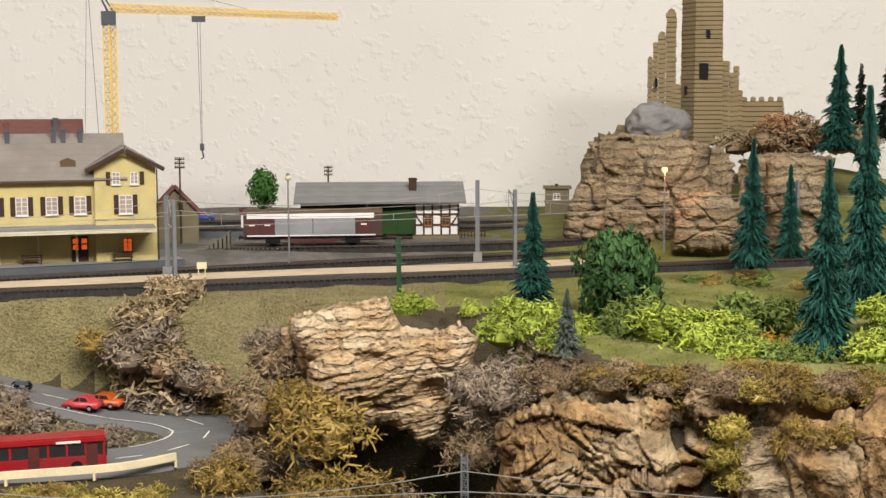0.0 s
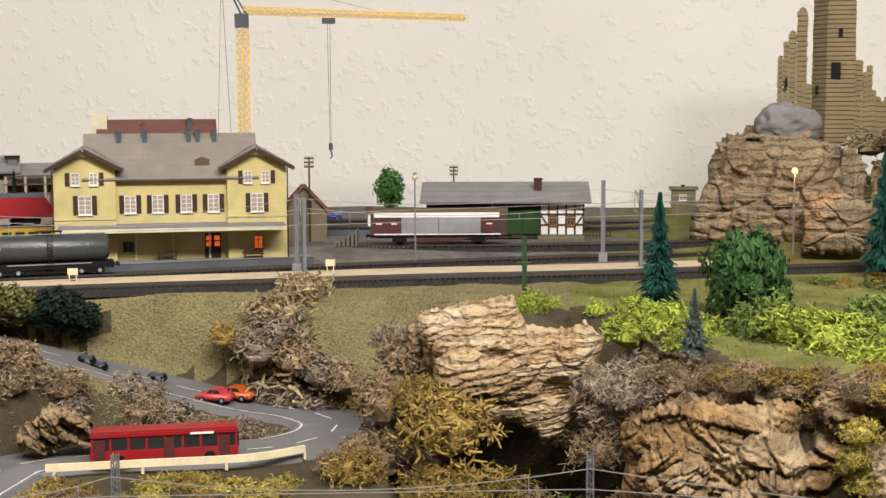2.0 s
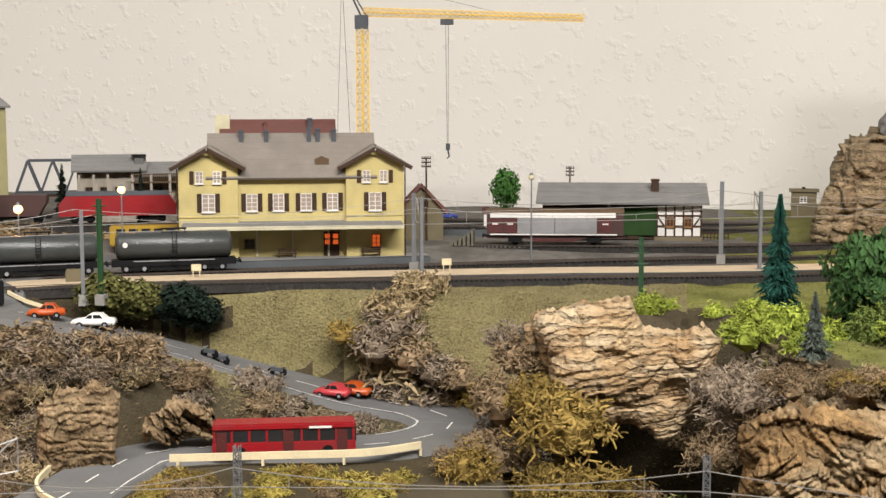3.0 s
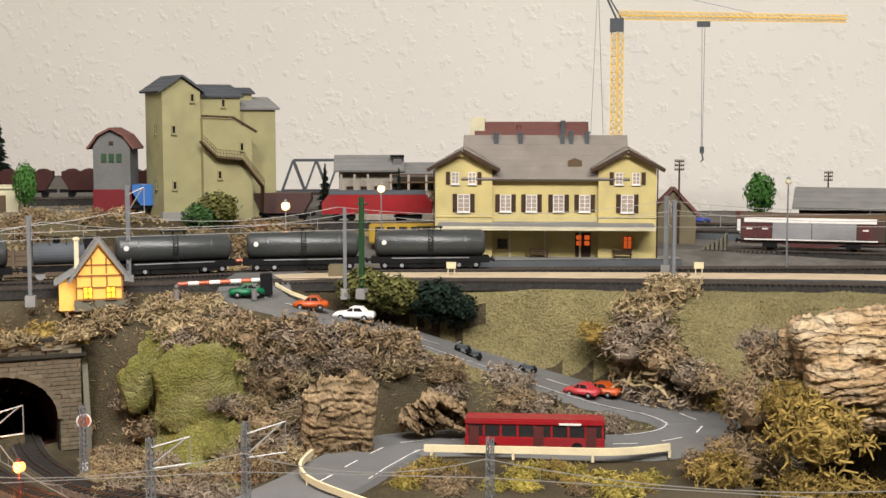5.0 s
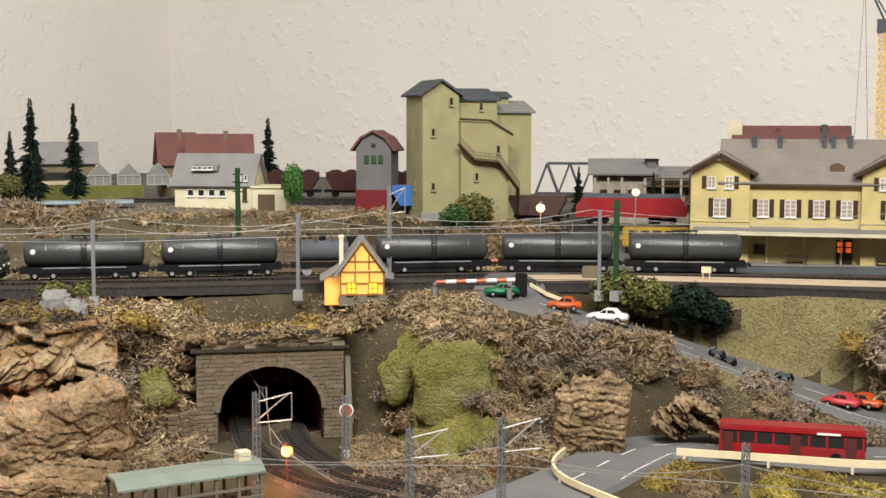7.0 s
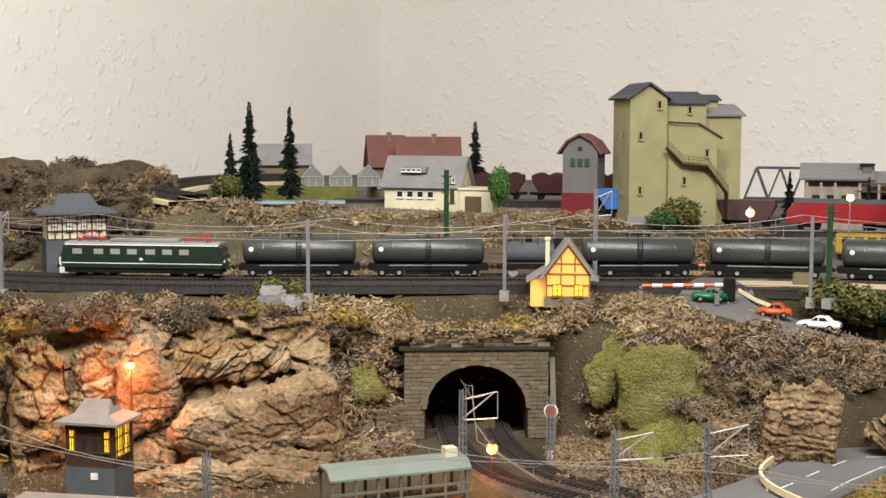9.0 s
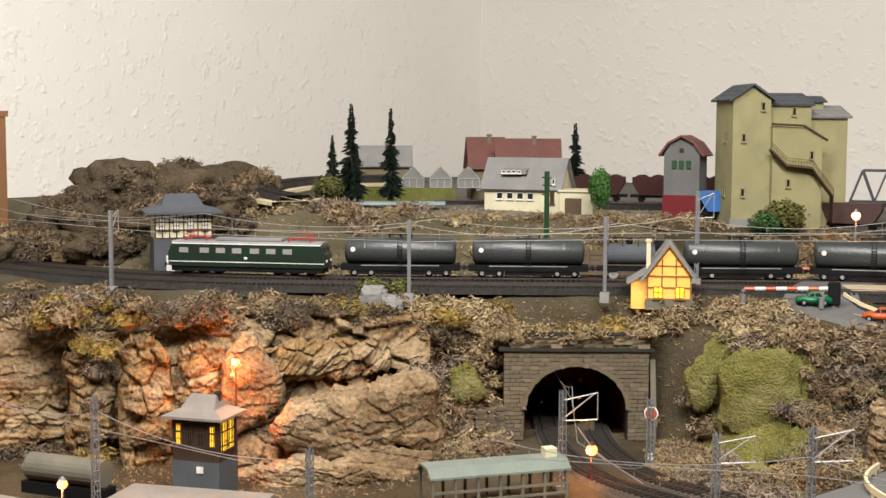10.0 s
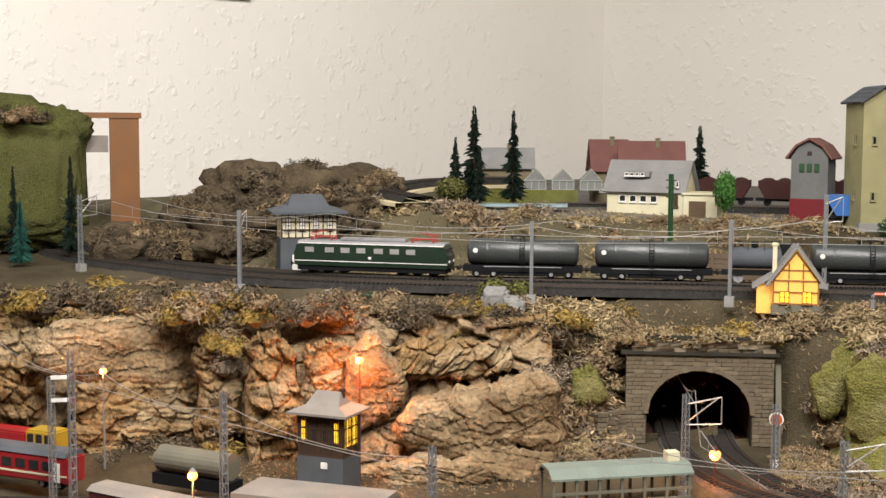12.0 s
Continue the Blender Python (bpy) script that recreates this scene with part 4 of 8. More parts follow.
# signal boxes
def hip_roof(parent, material, x0, x1, y0, y1, z0, z1, ridge=0.4):
    bm = bmesh.new()
    cx, cy = (x0 + x1) / 2, (y0 + y1) / 2
    h = (x1 - x0) * ridge / 2
    lo = [bm.verts.new(p) for p in ((x0, y0, z0), (x1, y0, z0), (x1, y1, z0), (x0, y1, z0))]
    lo2 = [bm.verts.new((v.co.x, v.co.y, z0 - 0.003)) for v in lo]
    a, b = bm.verts.new((cx - h, cy, z1)), bm.verts.new((cx + h, cy, z1))
    mid = [bm.verts.new((x0 * 0.55 + cx * 0.45 - 0 * h, y0 * 0.55 + cy * 0.45, z0 + (z1 - z0) * 0.33)), bm.verts.new((x1 * 0.55 + cx * 0.45, y0 * 0.55 + cy * 0.45, z0 + (z1 - z0) * 0.33)), bm.verts.new((x1 * 0.55 + cx * 0.45, y1 * 0.55 + cy * 0.45, z0 + (z1 - z0) * 0.33)), bm.verts.new((x0 * 0.55 + cx * 0.45, y1 * 0.55 + cy * 0.45, z0 + (z1 - z0) * 0.33))]
    for i in range(4):
        bm.faces.new((lo[i], lo[(i + 1) % 4], mid[(i + 1) % 4], mid[i]))
        bm.faces.new((lo2[i], lo2[(i + 1) % 4], lo[(i + 1) % 4], lo[i]))
    bm.faces.new((mid[0], mid[1], b, a)), bm.faces.new((mid[2], mid[3], a, b))
    bm.faces.new((mid[1], mid[2], b)), bm.faces.new((mid[3], mid[0], a))
    bm.faces.new(lo2)
    return part("roof", bm, material, parent)


def signal_box(m, base_h, top_h, base_mat, infill, frame, roof, lit, label):
    s = thing("signal_box", m, label, "signal box", "signal boxes")
    pbox("base", s, M[base_mat], -0.040, 0.040, 0, 0.062, 0, base_h)
    pbox("cabin", s, M[infill], -0.0385, 0.0385, 0.0015, 0.0605, base_h, base_h + top_h)
    timbers(s, -0.038, 0.038, 0.0015, base_h + 0.001, base_h + top_h, 8, 3, (), frame, 0.0018)
    bm = bmesh.new()
    for k in range(6):
        y = 0.002 + 0.058 * k / 5
        box(bm, 0.0385, 0.0398, y - 0.0009, y + 0.0009, base_h, base_h + top_h)
    for k in range(3):
        z = base_h + top_h * k / 3
        box(bm, 0.0385, 0.0398, 0.001, 0.061, z, z + 0.0018)
    part("timber_frame", bm, M[frame], s)
    for k in range(4):
        window(s, -0.029 + k * 0.019, 0.0010, base_h + top_h * 0.36, 0.008, top_h * 0.5, frame, "window_lit" if lit and k in (0, 3) else "glass_dark" if lit else "white", "", 2)
    if lit:
        window(s, 0.020, 0.0385, base_h + top_h * 0.22, 0.019, top_h * 0.70, frame, "window_lit", "", 2, side="x", sign=1)
        window(s, 0.044, 0.0385, base_h + top_h * 0.22, 0.017, top_h * 0.70, frame, "window_lit", "", 2, side="x", sign=1)
    hip_roof(s, M[roof], -0.052, 0.052, -0.012, 0.074, base_h + top_h + 0.003, base_h + top_h + 0.026)
    chimney(s, 0.022, 0.035, base_h + top_h + 0.008, base_h + top_h + 0.030, 0.006, "wood_dark")
    return s


SB1 = signal_box(plan(-1.513, 0.965, 1.143, 62), 0.046, 0.034, "slate", "cream", "wood_dark", "slate", False, "half-timbered signal box on a slate-grey base, slate roof")
pbox("door", SB1, M["white"], -0.024, -0.013, -0.002, 0, 0.002, 0.024, label="white door")
SB2 = signal_box(plan(-1.106, 0.692, 0.962, 27) @ Matrix.Diagonal((0.66, 0.66, 0.84, 1)), 0.050, 0.052, "platform_side", "wood_dark", "wood_dark", "roof_brown", True, "dark timber signal box with glowing yellow windows under a cliff")
pbox("sign", SB2, M["white"], 0.002, 0.013, -0.0015, 0, 0.036, 0.044, label="small white sign with dark bars")

# covered platform shed near the tunnel
cs = thing("platform_shelter", plan(-0.832, 0.845, 0.962, 62), "open wooden platform shelter with a pale teal roof", "shelter")
bm = bmesh.new()
prism(bm, [(-0.022, 0.056), (-0.012, 0.063), (0.012, 0.063), (0.022, 0.056), (0.022, 0.058), (0.012, 0.0655), (-0.012, 0.0655), (-0.022, 0.058)], -0.075, 0.065, "x")
part("roof", bm, M["teal_roof"], cs, "pale teal arched roof")
for k in range(7):
    for y in (-0.019, 0.019):
        x = -0.072 + k * 0.0222
        pbox("post", cs, M["weathered"], x - 0.0013, x + 0.0013, y - 0.0013, y + 0.0013, 0, 0.057)
for z in (0.024, 0.033, 0.042):
    pbox("rail", cs, M["weathered"], -0.074, 0.064, -0.0205, -0.019, z, z + 0.0025)
pbox("floor_deck", cs, M["plank"], -0.076, 0.066, -0.024, 0.024, 0, 0.016)
pbox("vent", cs, M["cream"], 0.045, 0.057, -0.006, 0.006, 0.0655, 0.074)

# ---- tunnel mouth ----
tp = thing("tunnel_portal", PORTAL, "weathered stone tunnel portal with a wide arch", "tunnel portal")
HW, SPRING, TOPZ = 0.058, 0.036, 0.104


def arch_z(x):
    return SPRING + 0.050 * math.sqrt(max(0.0, 1 - (x / HW) ** 2))


bm = bmesh.new()
xs = [-HW + 2 * HW * i / 24 for i in range(25)]
for a, b in zip(xs, xs[1:]):
    prism(bm, [(a, arch_z(a)), (b, arch_z(b)), (b, TOPZ), (a, TOPZ)], 0, 0.02, "y")
for s in (-1, 1):
    box(bm, *sorted((s * HW, s * 0.082)), 0, 0.02, -0.004, TOPZ)
bmesh.ops.remove_doubles(bm, verts=bm.verts, dist=0.00005)
part("masonry_backing", bm, M["stone_dark"], tp)
rng = random.Random(5)
STONE_ME = []
for k in range(6):
    bm = bmesh.new()
    box(bm, -0.5, 0.5, -0.5, 0.5, -0.5, 0.5)
    for v in bm.verts:
        v.co += Vector((rng.uniform(-0.06, 0.06), rng.uniform(-0.12, 0.12), rng.uniform(-0.08, 0.08)))
    STONE_ME.append(mesh_of("stone", bm, M["stone"]))


def stone(parent, x, y, z, w, d, h, tilt=0.0):
    ob = new("stone", rng.choice(STONE_ME))
    ob.parent = parent
    ob.matrix_basis = Matrix.Translation((x, y, z)) @ pose(0, 0, 0, 0, tilt, 0) @ Matrix.Diagonal((w, d, h, 1))


for i in range(22):
    z = i * 0.00475 + 0.0024
    rise = (z - SPRING) / 0.050
    gap = HW if rise <= 0 else HW * math.sqrt(max(0.0, 1 - rise * rise))
    for x0, x1 in ((-0.082, -gap - 0.001), (gap + 0.001, 0.082)) if gap > 0.002 else ((-0.082, 0.082),):
        x = x0
        while x < x1 - 0.001:
            w = min(rng.uniform(0.006, 0.012), x1 - x)
            stone(tp, x + w / 2, -0.001, z, w - 0.0006, 0.004, 0.0042)
            x += w
for i in range(40):
    t = math.pi * (i + 0.5) / 40
    stone(tp, (HW + 0.0010) * math.cos(t), -0.0025, SPRING + 0.0515 * math.sin(t), 0.0046, 0.0050, 0.0052, 90 - math.degrees(t))
pbox("cornice", tp, M["stone_dark"], -0.088, 0.088, -0.006, 0.022, TOPZ - 0.002, TOPZ + 0.002, bevel=0.0006)
for k in range(3):
    x = -0.076 + 0.004 * k
    while x < 0.074 - 0.004 * k:
        w = rng.uniform(0.009, 0.016)
        stone(tp, x + w / 2, 0.006, TOPZ + 0.0042 + 0.0048 * k, w - 0.0006, 0.018, 0.0044)
        x += w
pbox("coping_cap", tp, M["stone_dark"], -0.062, 0.056, -0.004, 0.024, TOPZ + 0.0158, TOPZ + 0.0195, bevel=0.0008)
bm = bmesh.new()
prism(bm, [(-0.095, -0.004), (-0.012, -0.004), (-0.012, 0.030), (0.004, 0.092), (0.010, 0.092), (0.010, -0.004)], 0.084, 0.090, "x")
part("wing_wall", bm, M["weathered"], tp, "sloping grey-green wing wall")
for k in range(7):
    for c in range(3):
        stone(tp, -0.086 - 0.011 * c, -0.004 - 0.010 * c, 0.003 + k * 0.0056, 0.0105, 0.006, 0.0049)
bm = bmesh.new()
for s in (-1, 1):
    box(bm, *sorted((s * (HW + 0.004), s * (HW + 0.02))), 0.02, 0.34, -0.004, TOPZ)
box(bm, -0.08, 0.08, 0.02, 0.34, 0.090, TOPZ)
box(bm, -0.08, 0.08, 0.335, 0.345, -0.004, TOPZ)
box(bm, -0.08, 0.08, -0.01, 0.34, -0.012, -0.004)
part("bore", bm, M["tunnel"], tp, "dark tunnel bore")
tr = PORTAL.to_3x3() @ Vector((0, 1, 0))
sd = PORTAL.to_3x3() @ Vector((1, 0, 0))
PC = PORTAL.translation
for k, (o, bend) in enumerate(((-0.026, 0.10), (0.028, 0.125))):
    pts = [PC + tr * 0.30 + sd * o, PC + tr * 0.10 + sd * o, PC - tr * 0.02 + sd * o, PC - tr * 0.10 + sd * (o + 0.012), PC - tr * 0.2 + sd * (o + 0.05), PC - tr * 0.32 + sd * (o + bend + 0.05)]
    track("track_tunnel", [(p.x, p.y, 0.990) for p in pts], "ballasted model track curving out of the tunnel", "ballast_pale")


# ---- rocks ----
def rock(name, x, y, z, turn, size, seed, material, label, category="rock", boxy=0.55, strata=0.05, freq=7.0, rough=0.22, tilt=0.0, warp=0.5, sub=5, group="", cut=0.0):
    """A weathered stone: a boxy ball, broken by large noise, layered by warped ledges and roughened finely."""
    bm = bmesh.new()
    bmesh.ops.create_icosphere(bm, subdivisions=sub, radius=1.0)
    off = Vector((seed * 3.1, seed * 1.7, seed * 5.3))
    for v in bm.verts:
        p = v.co.copy()
        q = Vector([math.copysign(abs(c) ** boxy, c) for c in p])
        q = q / max(1e-6, q.length) * (q.length ** 0.85)
        low = noise.noise(p * 1.3 + off) * rough * 1.6 + noise.noise(p * 3.1 + off) * rough * 0.8
        w = noise.noise(Vector((p.x * 1.6, p.y * 1.6, p.z * 1.1)) + off) * warp
        lay = noise.noise(Vector((p.x * 1.1, p.y * 1.1, (p.z + w) * freq)) + off)
        crack = -abs(noise.noise(Vector((p.x * 2.6, p.y * 2.6, p.z * 1.4)) + off * 2)) ** 0.5
        fine = noise.noise(p * 11 + off) * 0.6 + noise.noise(p * 25 + off) * 0.4
        crag = noise.ridged_multi_fractal(Vector((p.x * 1.5, p.y * 1.5, p.z * 2.6)) + off, 0.9, 2.2, 5, 1.0, 2.0) - 1.1
        d, cells = noise.voronoi(Vector((p.x * 2.2, p.y * 2.2, (p.z + w * 0.4) * 3.4)) + off)
        crag += 1.6 * noise.cell(cells[0] * 7.3) - 1.2 * (1 - smooth((d[1] - d[0]) / 0.16))
        ridge = 1 - abs(lay) * 2.2
        q += p * (low + strata * ridge * 1.4 + crack * strata * 1.8 + fine * strata * 0.9 + crag * strata * 0.75)
        v.co = Vector((q.x * size[0], q.y * size[1], q.z * size[2]))
    ob = part(name, bm, M[material], smooth=True)
    ob.matrix_basis = pose(x, y, z, 0, tilt, turn)
    return tagged(ob, label, category, group)


def rock_at(az, r, z, size, seed, material, label, **k):
    p = polar(az, r)
    return rock(k.pop("name", "rock"), p.x, p.y, z, k.pop("turn", az), size, seed, material, label, **k)


def hash01(a, b, c=0.0):
    return 0.5 + 0.5 * noise.cell(Vector((a * 1.37 + 0.5, b * 2.11 + 0.5, c * 0.73 + 0.5)))


def bark_slab(name, az, r, z, top, bottom, hw, depth, seed, material, label, pitch=0.009, cross=0.03, groove=0.004, ribs=False, lean=0.0, category="rock", group="", turn=0.0, nu=124, nv=84, blocky=1.0, block=0.030, wave=1.0, edge=0.32):
    """A curved slab of bark: plates between deep grooves, an uneven outline, a hollow underside.
    top and bottom: heights over the middle at even steps from the one end to the other."""
    bm = bmesh.new()
    tu, bu_ = np.linspace(-1, 1, len(top)), np.linspace(-1, 1, len(bottom))
    off = Vector((seed * 2.3, seed * 1.1, seed * 3.7))
    rows = []
    for i in range(nu + 1):
        u = -1 + 2 * i / nu
        zt, zb = float(np.interp(u, tu, top)), float(np.interp(u, bu_, bottom))
        zt += 0.005 * noise.noise(Vector((u * 6, 0, 1)) + off) + 0.003 * noise.noise(Vector((u * 19, 0, 1)) + off)
        zb += 0.006 * noise.noise(Vector((u * 6, 3, 1)) + off) + 0.003 * noise.noise(Vector((u * 17, 3, 1)) + off)
        row = []
        for k in range(nv + 1):
            v = k / nv
            zz = zt + (zb - zt) * min(max(v / 0.72, 0.0), 1.0) if v < 0.72 else zb + (zt - zb) * (v - 0.72) / 0.28 * 0.8
            q = Vector((u * hw, 0, zz))
            q.x += 0.006 * noise.noise(Vector((u * 2, zz * 26, 5)) + off) * (1 + abs(u))
            f = v / 0.72
            bulge = (max(0.0, math.sin(math.pi * min(f, 1.0))) ** edge) * (1 - abs(u) ** 9) if v < 0.72 else -0.5 * math.sin(math.pi * (v - 0.72) / 0.28)
            big = noise.noise(Vector((q.x * 13, 0, zz * 15)) + off)
            wob = noise.noise(Vector((q.x * 20, 2, zz * 24)) + off)
            d, cells = noise.voronoi(Vector((q.x / block, 0, (zz + lean * q.x * 0.6) / block * 1.5)) + off + Vector((wob, 0, wob)) * 0.35)
            facet = hash01(*(cells[0] * 5.1)) + 0.35 * ((q.x / block - cells[0].x + off.x) * (hash01(*(cells[0] * 2.3)) - 0.5) * 2)
            split = 1 - smooth((d[1] - d[0]) / 0.13)
            y = -depth * (0.62 * bulge + 0.34 * big + blocky * 0.55 * (facet - 0.5) - blocky * 0.22 * split)
            a, b = (q.x + lean * zz, zz) if ribs else (zz + lean * q.x, q.x)
            a += 0.011 * wave * wob + 0.004 * wave * noise.noise(Vector((q.x * 60, 2, zz * 60)) + off)
            a += 0.45 * pitch * math.sin(a / pitch * 0.83) + 0.30 * pitch * math.sin(a / pitch * 2.1)
            ca = a / pitch
            ia = math.floor(ca)
            fa = min(ca - ia, 1 - ca + ia)
            cb = b / cross + 3.7 * hash01(ia, 1.0, seed) + 0.5 * wob
            ib = math.floor(cb)
            fb = min(cb - ib, 1 - cb + ib)
            dig = (1 - smooth(fa / 0.17)) * (0.3 + 0.7 * hash01(ia, 5.0, seed)) + 0.6 * (1 - smooth(fb / 0.07)) * (hash01(ia, ib, seed) > 0.35)
            lump = 0.7 * hash01(ia, ib, seed + 2) - 0.3
            fine = 0.30 * noise.noise(Vector((q.x * 160, y * 160, zz * 160)) + off) + 0.25 * noise.noise(Vector((q.x * 330, y * 330, zz * 330)) + off)
            pit = max(0.0, noise.noise(Vector((q.x * 30, 7, zz * 34)) + off) - 0.42) * 9.0
            y += groove * (dig - lump - fine + min(pit, 2.5)) if v < 0.74 else 0
            q.y = y
            row.append(bm.verts.new(q))
        rows.append(row)
    for a, b in zip(rows, rows[1:]):
        for k in range(nv):
            bm.faces.new((a[k], b[k], b[k + 1], a[k + 1]))
    bm.faces.new(rows[0])
    bm.faces.new(rows[-1][::-1])
    ob = part(name, bm, M[material], smooth=True)
    p = polar(az, r, z)
    ob.matrix_basis = plan(p.x, p.y, p.z, az + turn)
    return tagged(ob, label, category, group)


# added hump hidden behind the cork rock, keeps lamp light out of the hollow
rock_at(2.6, 1.385, 1.098, (0.088, 0.062, 0.042), 8, "ground", "brown hump added unseen behind the cork rock to shade its hollow", name="earth_hump", category="hump", strata=0.02, rough=0.14, boxy=0.6)
bark_slab("cork_rock", 2.5, 1.285, 1.094, (0.056, 0.063, 0.066, 0.069, 0.073, 0.074, 0.044, 0.042, 0.045, 0.046, 0.034), (0.047, -0.006, -0.042, -0.055, -0.055, -0.056, -0.060, -0.066, -0.060, -0.034, 0.012), 0.090, 0.062, 3, "cork", "large pale cork bark rock with deep horizontal grooves", pitch=0.0088, cross=0.036, groove=0.0034, lean=-0.20, nu=240, nv=150, blocky=0.14, block=0.05, wave=0.6)
rock_at(6.0, 1.31, 1.118, (0.020, 0.03, 0.028), 12, "cork", "split piece of cork bark", strata=0.06)
# front cliffs below the wood
for az, r, z, s, sd, mt in ((-11.6, 1.13, 1.105, (0.022, 0.03, 0.018), 28, "rock_pale"),
                            (-14.2, 1.11, 1.035, (0.030, 0.045, 0.040), 25, "rock_grey"), (-16.6, 1.10, 1.055, (0.034, 0.045, 0.050), 26, "rock"), (-19.5, 1.10, 1.06, (0.040, 0.045, 0.055), 27, "rock")):
    rock_at(az, r, z, s, sd, mt, "ochre bark cliff with rough broken ledges", name="cliff_rock", strata=0.075, freq=6, rough=0.26, warp=0.7, tilt=-14, group="front cliff")
for az, r, z, top, bot, hw, sd, key, rb, ln in ((-6.4, 1.095, 1.060, (0.030, 0.046, 0.050, 0.046, 0.05, 0.044), (-0.06, -0.07, -0.07, -0.07), 0.072, 91, "rock", False, 0.5), (-8.2, 1.068, 1.026, (0.010, 0.022, 0.034, 0.026), (-0.03, -0.04, -0.04), 0.030, 92, "rock_pale", False, 0.7), (-4.6, 1.072, 1.045, (0.02, 0.036, 0.03, 0.012), (-0.03, -0.03, -0.05), 0.026, 93, "rock", False, -0.4), (-16.9, 1.095, 1.048, (0.012, 0.036, 0.05, 0.046, 0.052), (-0.05, -0.06, -0.06), 0.050, 94, "rock_pale", True, 0.6), (-13.2, 1.085, 1.018, (0.0, 0.018, 0.02, 0.01), (-0.04, -0.04, -0.04), 0.034, 95, "rock", False, 0.3)):
    bark_slab("cliff_rock", az, r, z, top, bot, hw, 0.040, sd, key, "ochre bark cliff with rough broken ledges", pitch=0.0095, cross=0.026, groove=0.0042, ribs=rb, lean=ln, group="front cliff", blocky=0.5, block=0.034, edge=0.2)
# castle cliff
for x, y, z, turn, s, sd in ((0.385, 2.01, 1.225, -10, (0.05, 0.05, 0.068), 36), (0.300, 2.005, 1.232, -8, (0.078, 0.07, 0.082), 31), (0.50, 1.98, 1.22, -14, (0.06, 0.06, 0.065), 35)):
    rock("cliff_rock", x, y, z, turn, s, sd, "rock_grey", "brown layered castle cliff with cracked ledges", strata=0.07, freq=7, rough=0.14, boxy=0.35, warp=0.25, group="castle cliff")
for az, r, z, top, bot, hw, sd, pt, gr in ((-8.9, 1.975, 1.236, (0.060, 0.074, 0.073, 0.072, 0.072, 0.056), (-0.08, -0.08, -0.08), 0.084, 101, 0.016, 0.007), (-11.2, 1.905, 1.196, (0.030, 0.040, 0.046, 0.034, 0.02), (-0.045, -0.045, -0.045), 0.046, 102, 0.026, 0.006), (-15.0, 1.94, 1.226, (0.05, 0.062, 0.06, 0.055), (-0.08, -0.08), 0.046, 103, 0.022, 0.006), (-6.1, 1.965, 1.206, (-0.01, 0.036, 0.052, 0.046), (-0.05, -0.05), 0.028, 104, 0.020, 0.008)):
    bark_slab("cliff_rock", az, r, z, top, bot, hw, 0.050, sd, "rock_grey", "brown layered castle cliff with cracked ledges", pitch=pt, cross=0.03, groove=gr * 0.45, lean=0.06, group="castle cliff", blocky=0.55, block=0.048, wave=0.6, edge=0.2)
rock("boulder", 0.325, 2.02, 1.325, -9, (0.045, 0.03, 0.030), 41, "boulder", "smooth grey boulder on top of the cliff", strata=0.01, rough=0.2, boxy=0.9)
# cliffs over the lower yard
for az, r, z, top, bot, hw, dp, sd, key, rb, ln, pt, gr in (
        (50.6, 1.395, 1.022, (0.0, 0.022, 0.034, 0.038, 0.04, 0.046, 0.056, 0.01), (-0.012, -0.04, -0.052, -0.055, -0.04, -0.03, -0.035, -0.045), 0.098, 0.050, 111, "rock_pale", True, 0.35, 0.0085, 0.0045),
        (51.9, 1.440, 1.080, (0.012, 0.022, 0.020, 0.022, 0.016), (-0.008, -0.024, -0.024, -0.02, -0.006), 0.072, 0.040, 112, "rock", True, -0.7, 0.009, 0.006),
        (55.2, 1.430, 1.060, (0.02, 0.05, 0.058, 0.03, 0.0), (-0.03, -0.06, -0.05, -0.04, -0.03), 0.036, 0.036, 113, "rock_pale", True, 0.3, 0.016, 0.0035),
        (51.0, 1.365, 0.966, (0.012, 0.024, 0.018, 0.034, 0.030, 0.02), (-0.02, -0.03, -0.02, -0.012, -0.02, -0.03), 0.095, 0.040, 114, "rock_pale", False, 0.2, 0.012, 0.006),
        (59.6, 1.485, 1.042, (0.05, 0.068, 0.066, 0.04), (-0.09, -0.09), 0.030, 0.040, 115, "rock", False, 0.2, 0.018, 0.008),
        (57.3, 1.465, 1.058, (0.03, 0.045, 0.036), (-0.06, -0.06), 0.026, 0.030, 116, "rock", False, -0.3, 0.015, 0.008),
        (66.0, 1.620, 1.072, (0.026, 0.038, 0.036, 0.040, 0.034, 0.036, 0.03), (-0.02, -0.036, -0.042, -0.044, -0.04), 0.100, 0.045, 117, "rock_pale", True, 0.1, 0.014, 0.006),
        (65.2, 1.605, 0.992, (0.04, 0.05, 0.05, 0.044), (-0.05, -0.05), 0.082, 0.030, 118, "rock", False, 0.05, 0.011, 0.006),
        (61.8, 1.545, 1.030, (0.05, 0.06, 0.05), (-0.07, -0.075), 0.028, 0.035, 119, "rock", False, 0.2, 0.014, 0.008),
        (71.0, 1.68, 1.066, (0.04, 0.05, 0.046), (-0.09, -0.09), 0.060, 0.050, 120, "rock", True, 0.3, 0.020, 0.008)):
    bark_slab("cliff_rock", az, r, z, top, bot, hw, dp, sd, key, "bark cliff with ribbed cream and ochre layers", pitch=pt, cross=0.04, groove=gr * 0.5, ribs=rb, lean=ln, group="yard cliff", blocky=0.16 if key == "rock_pale" else 0.75, block=0.030, wave=0.5, edge=0.2)


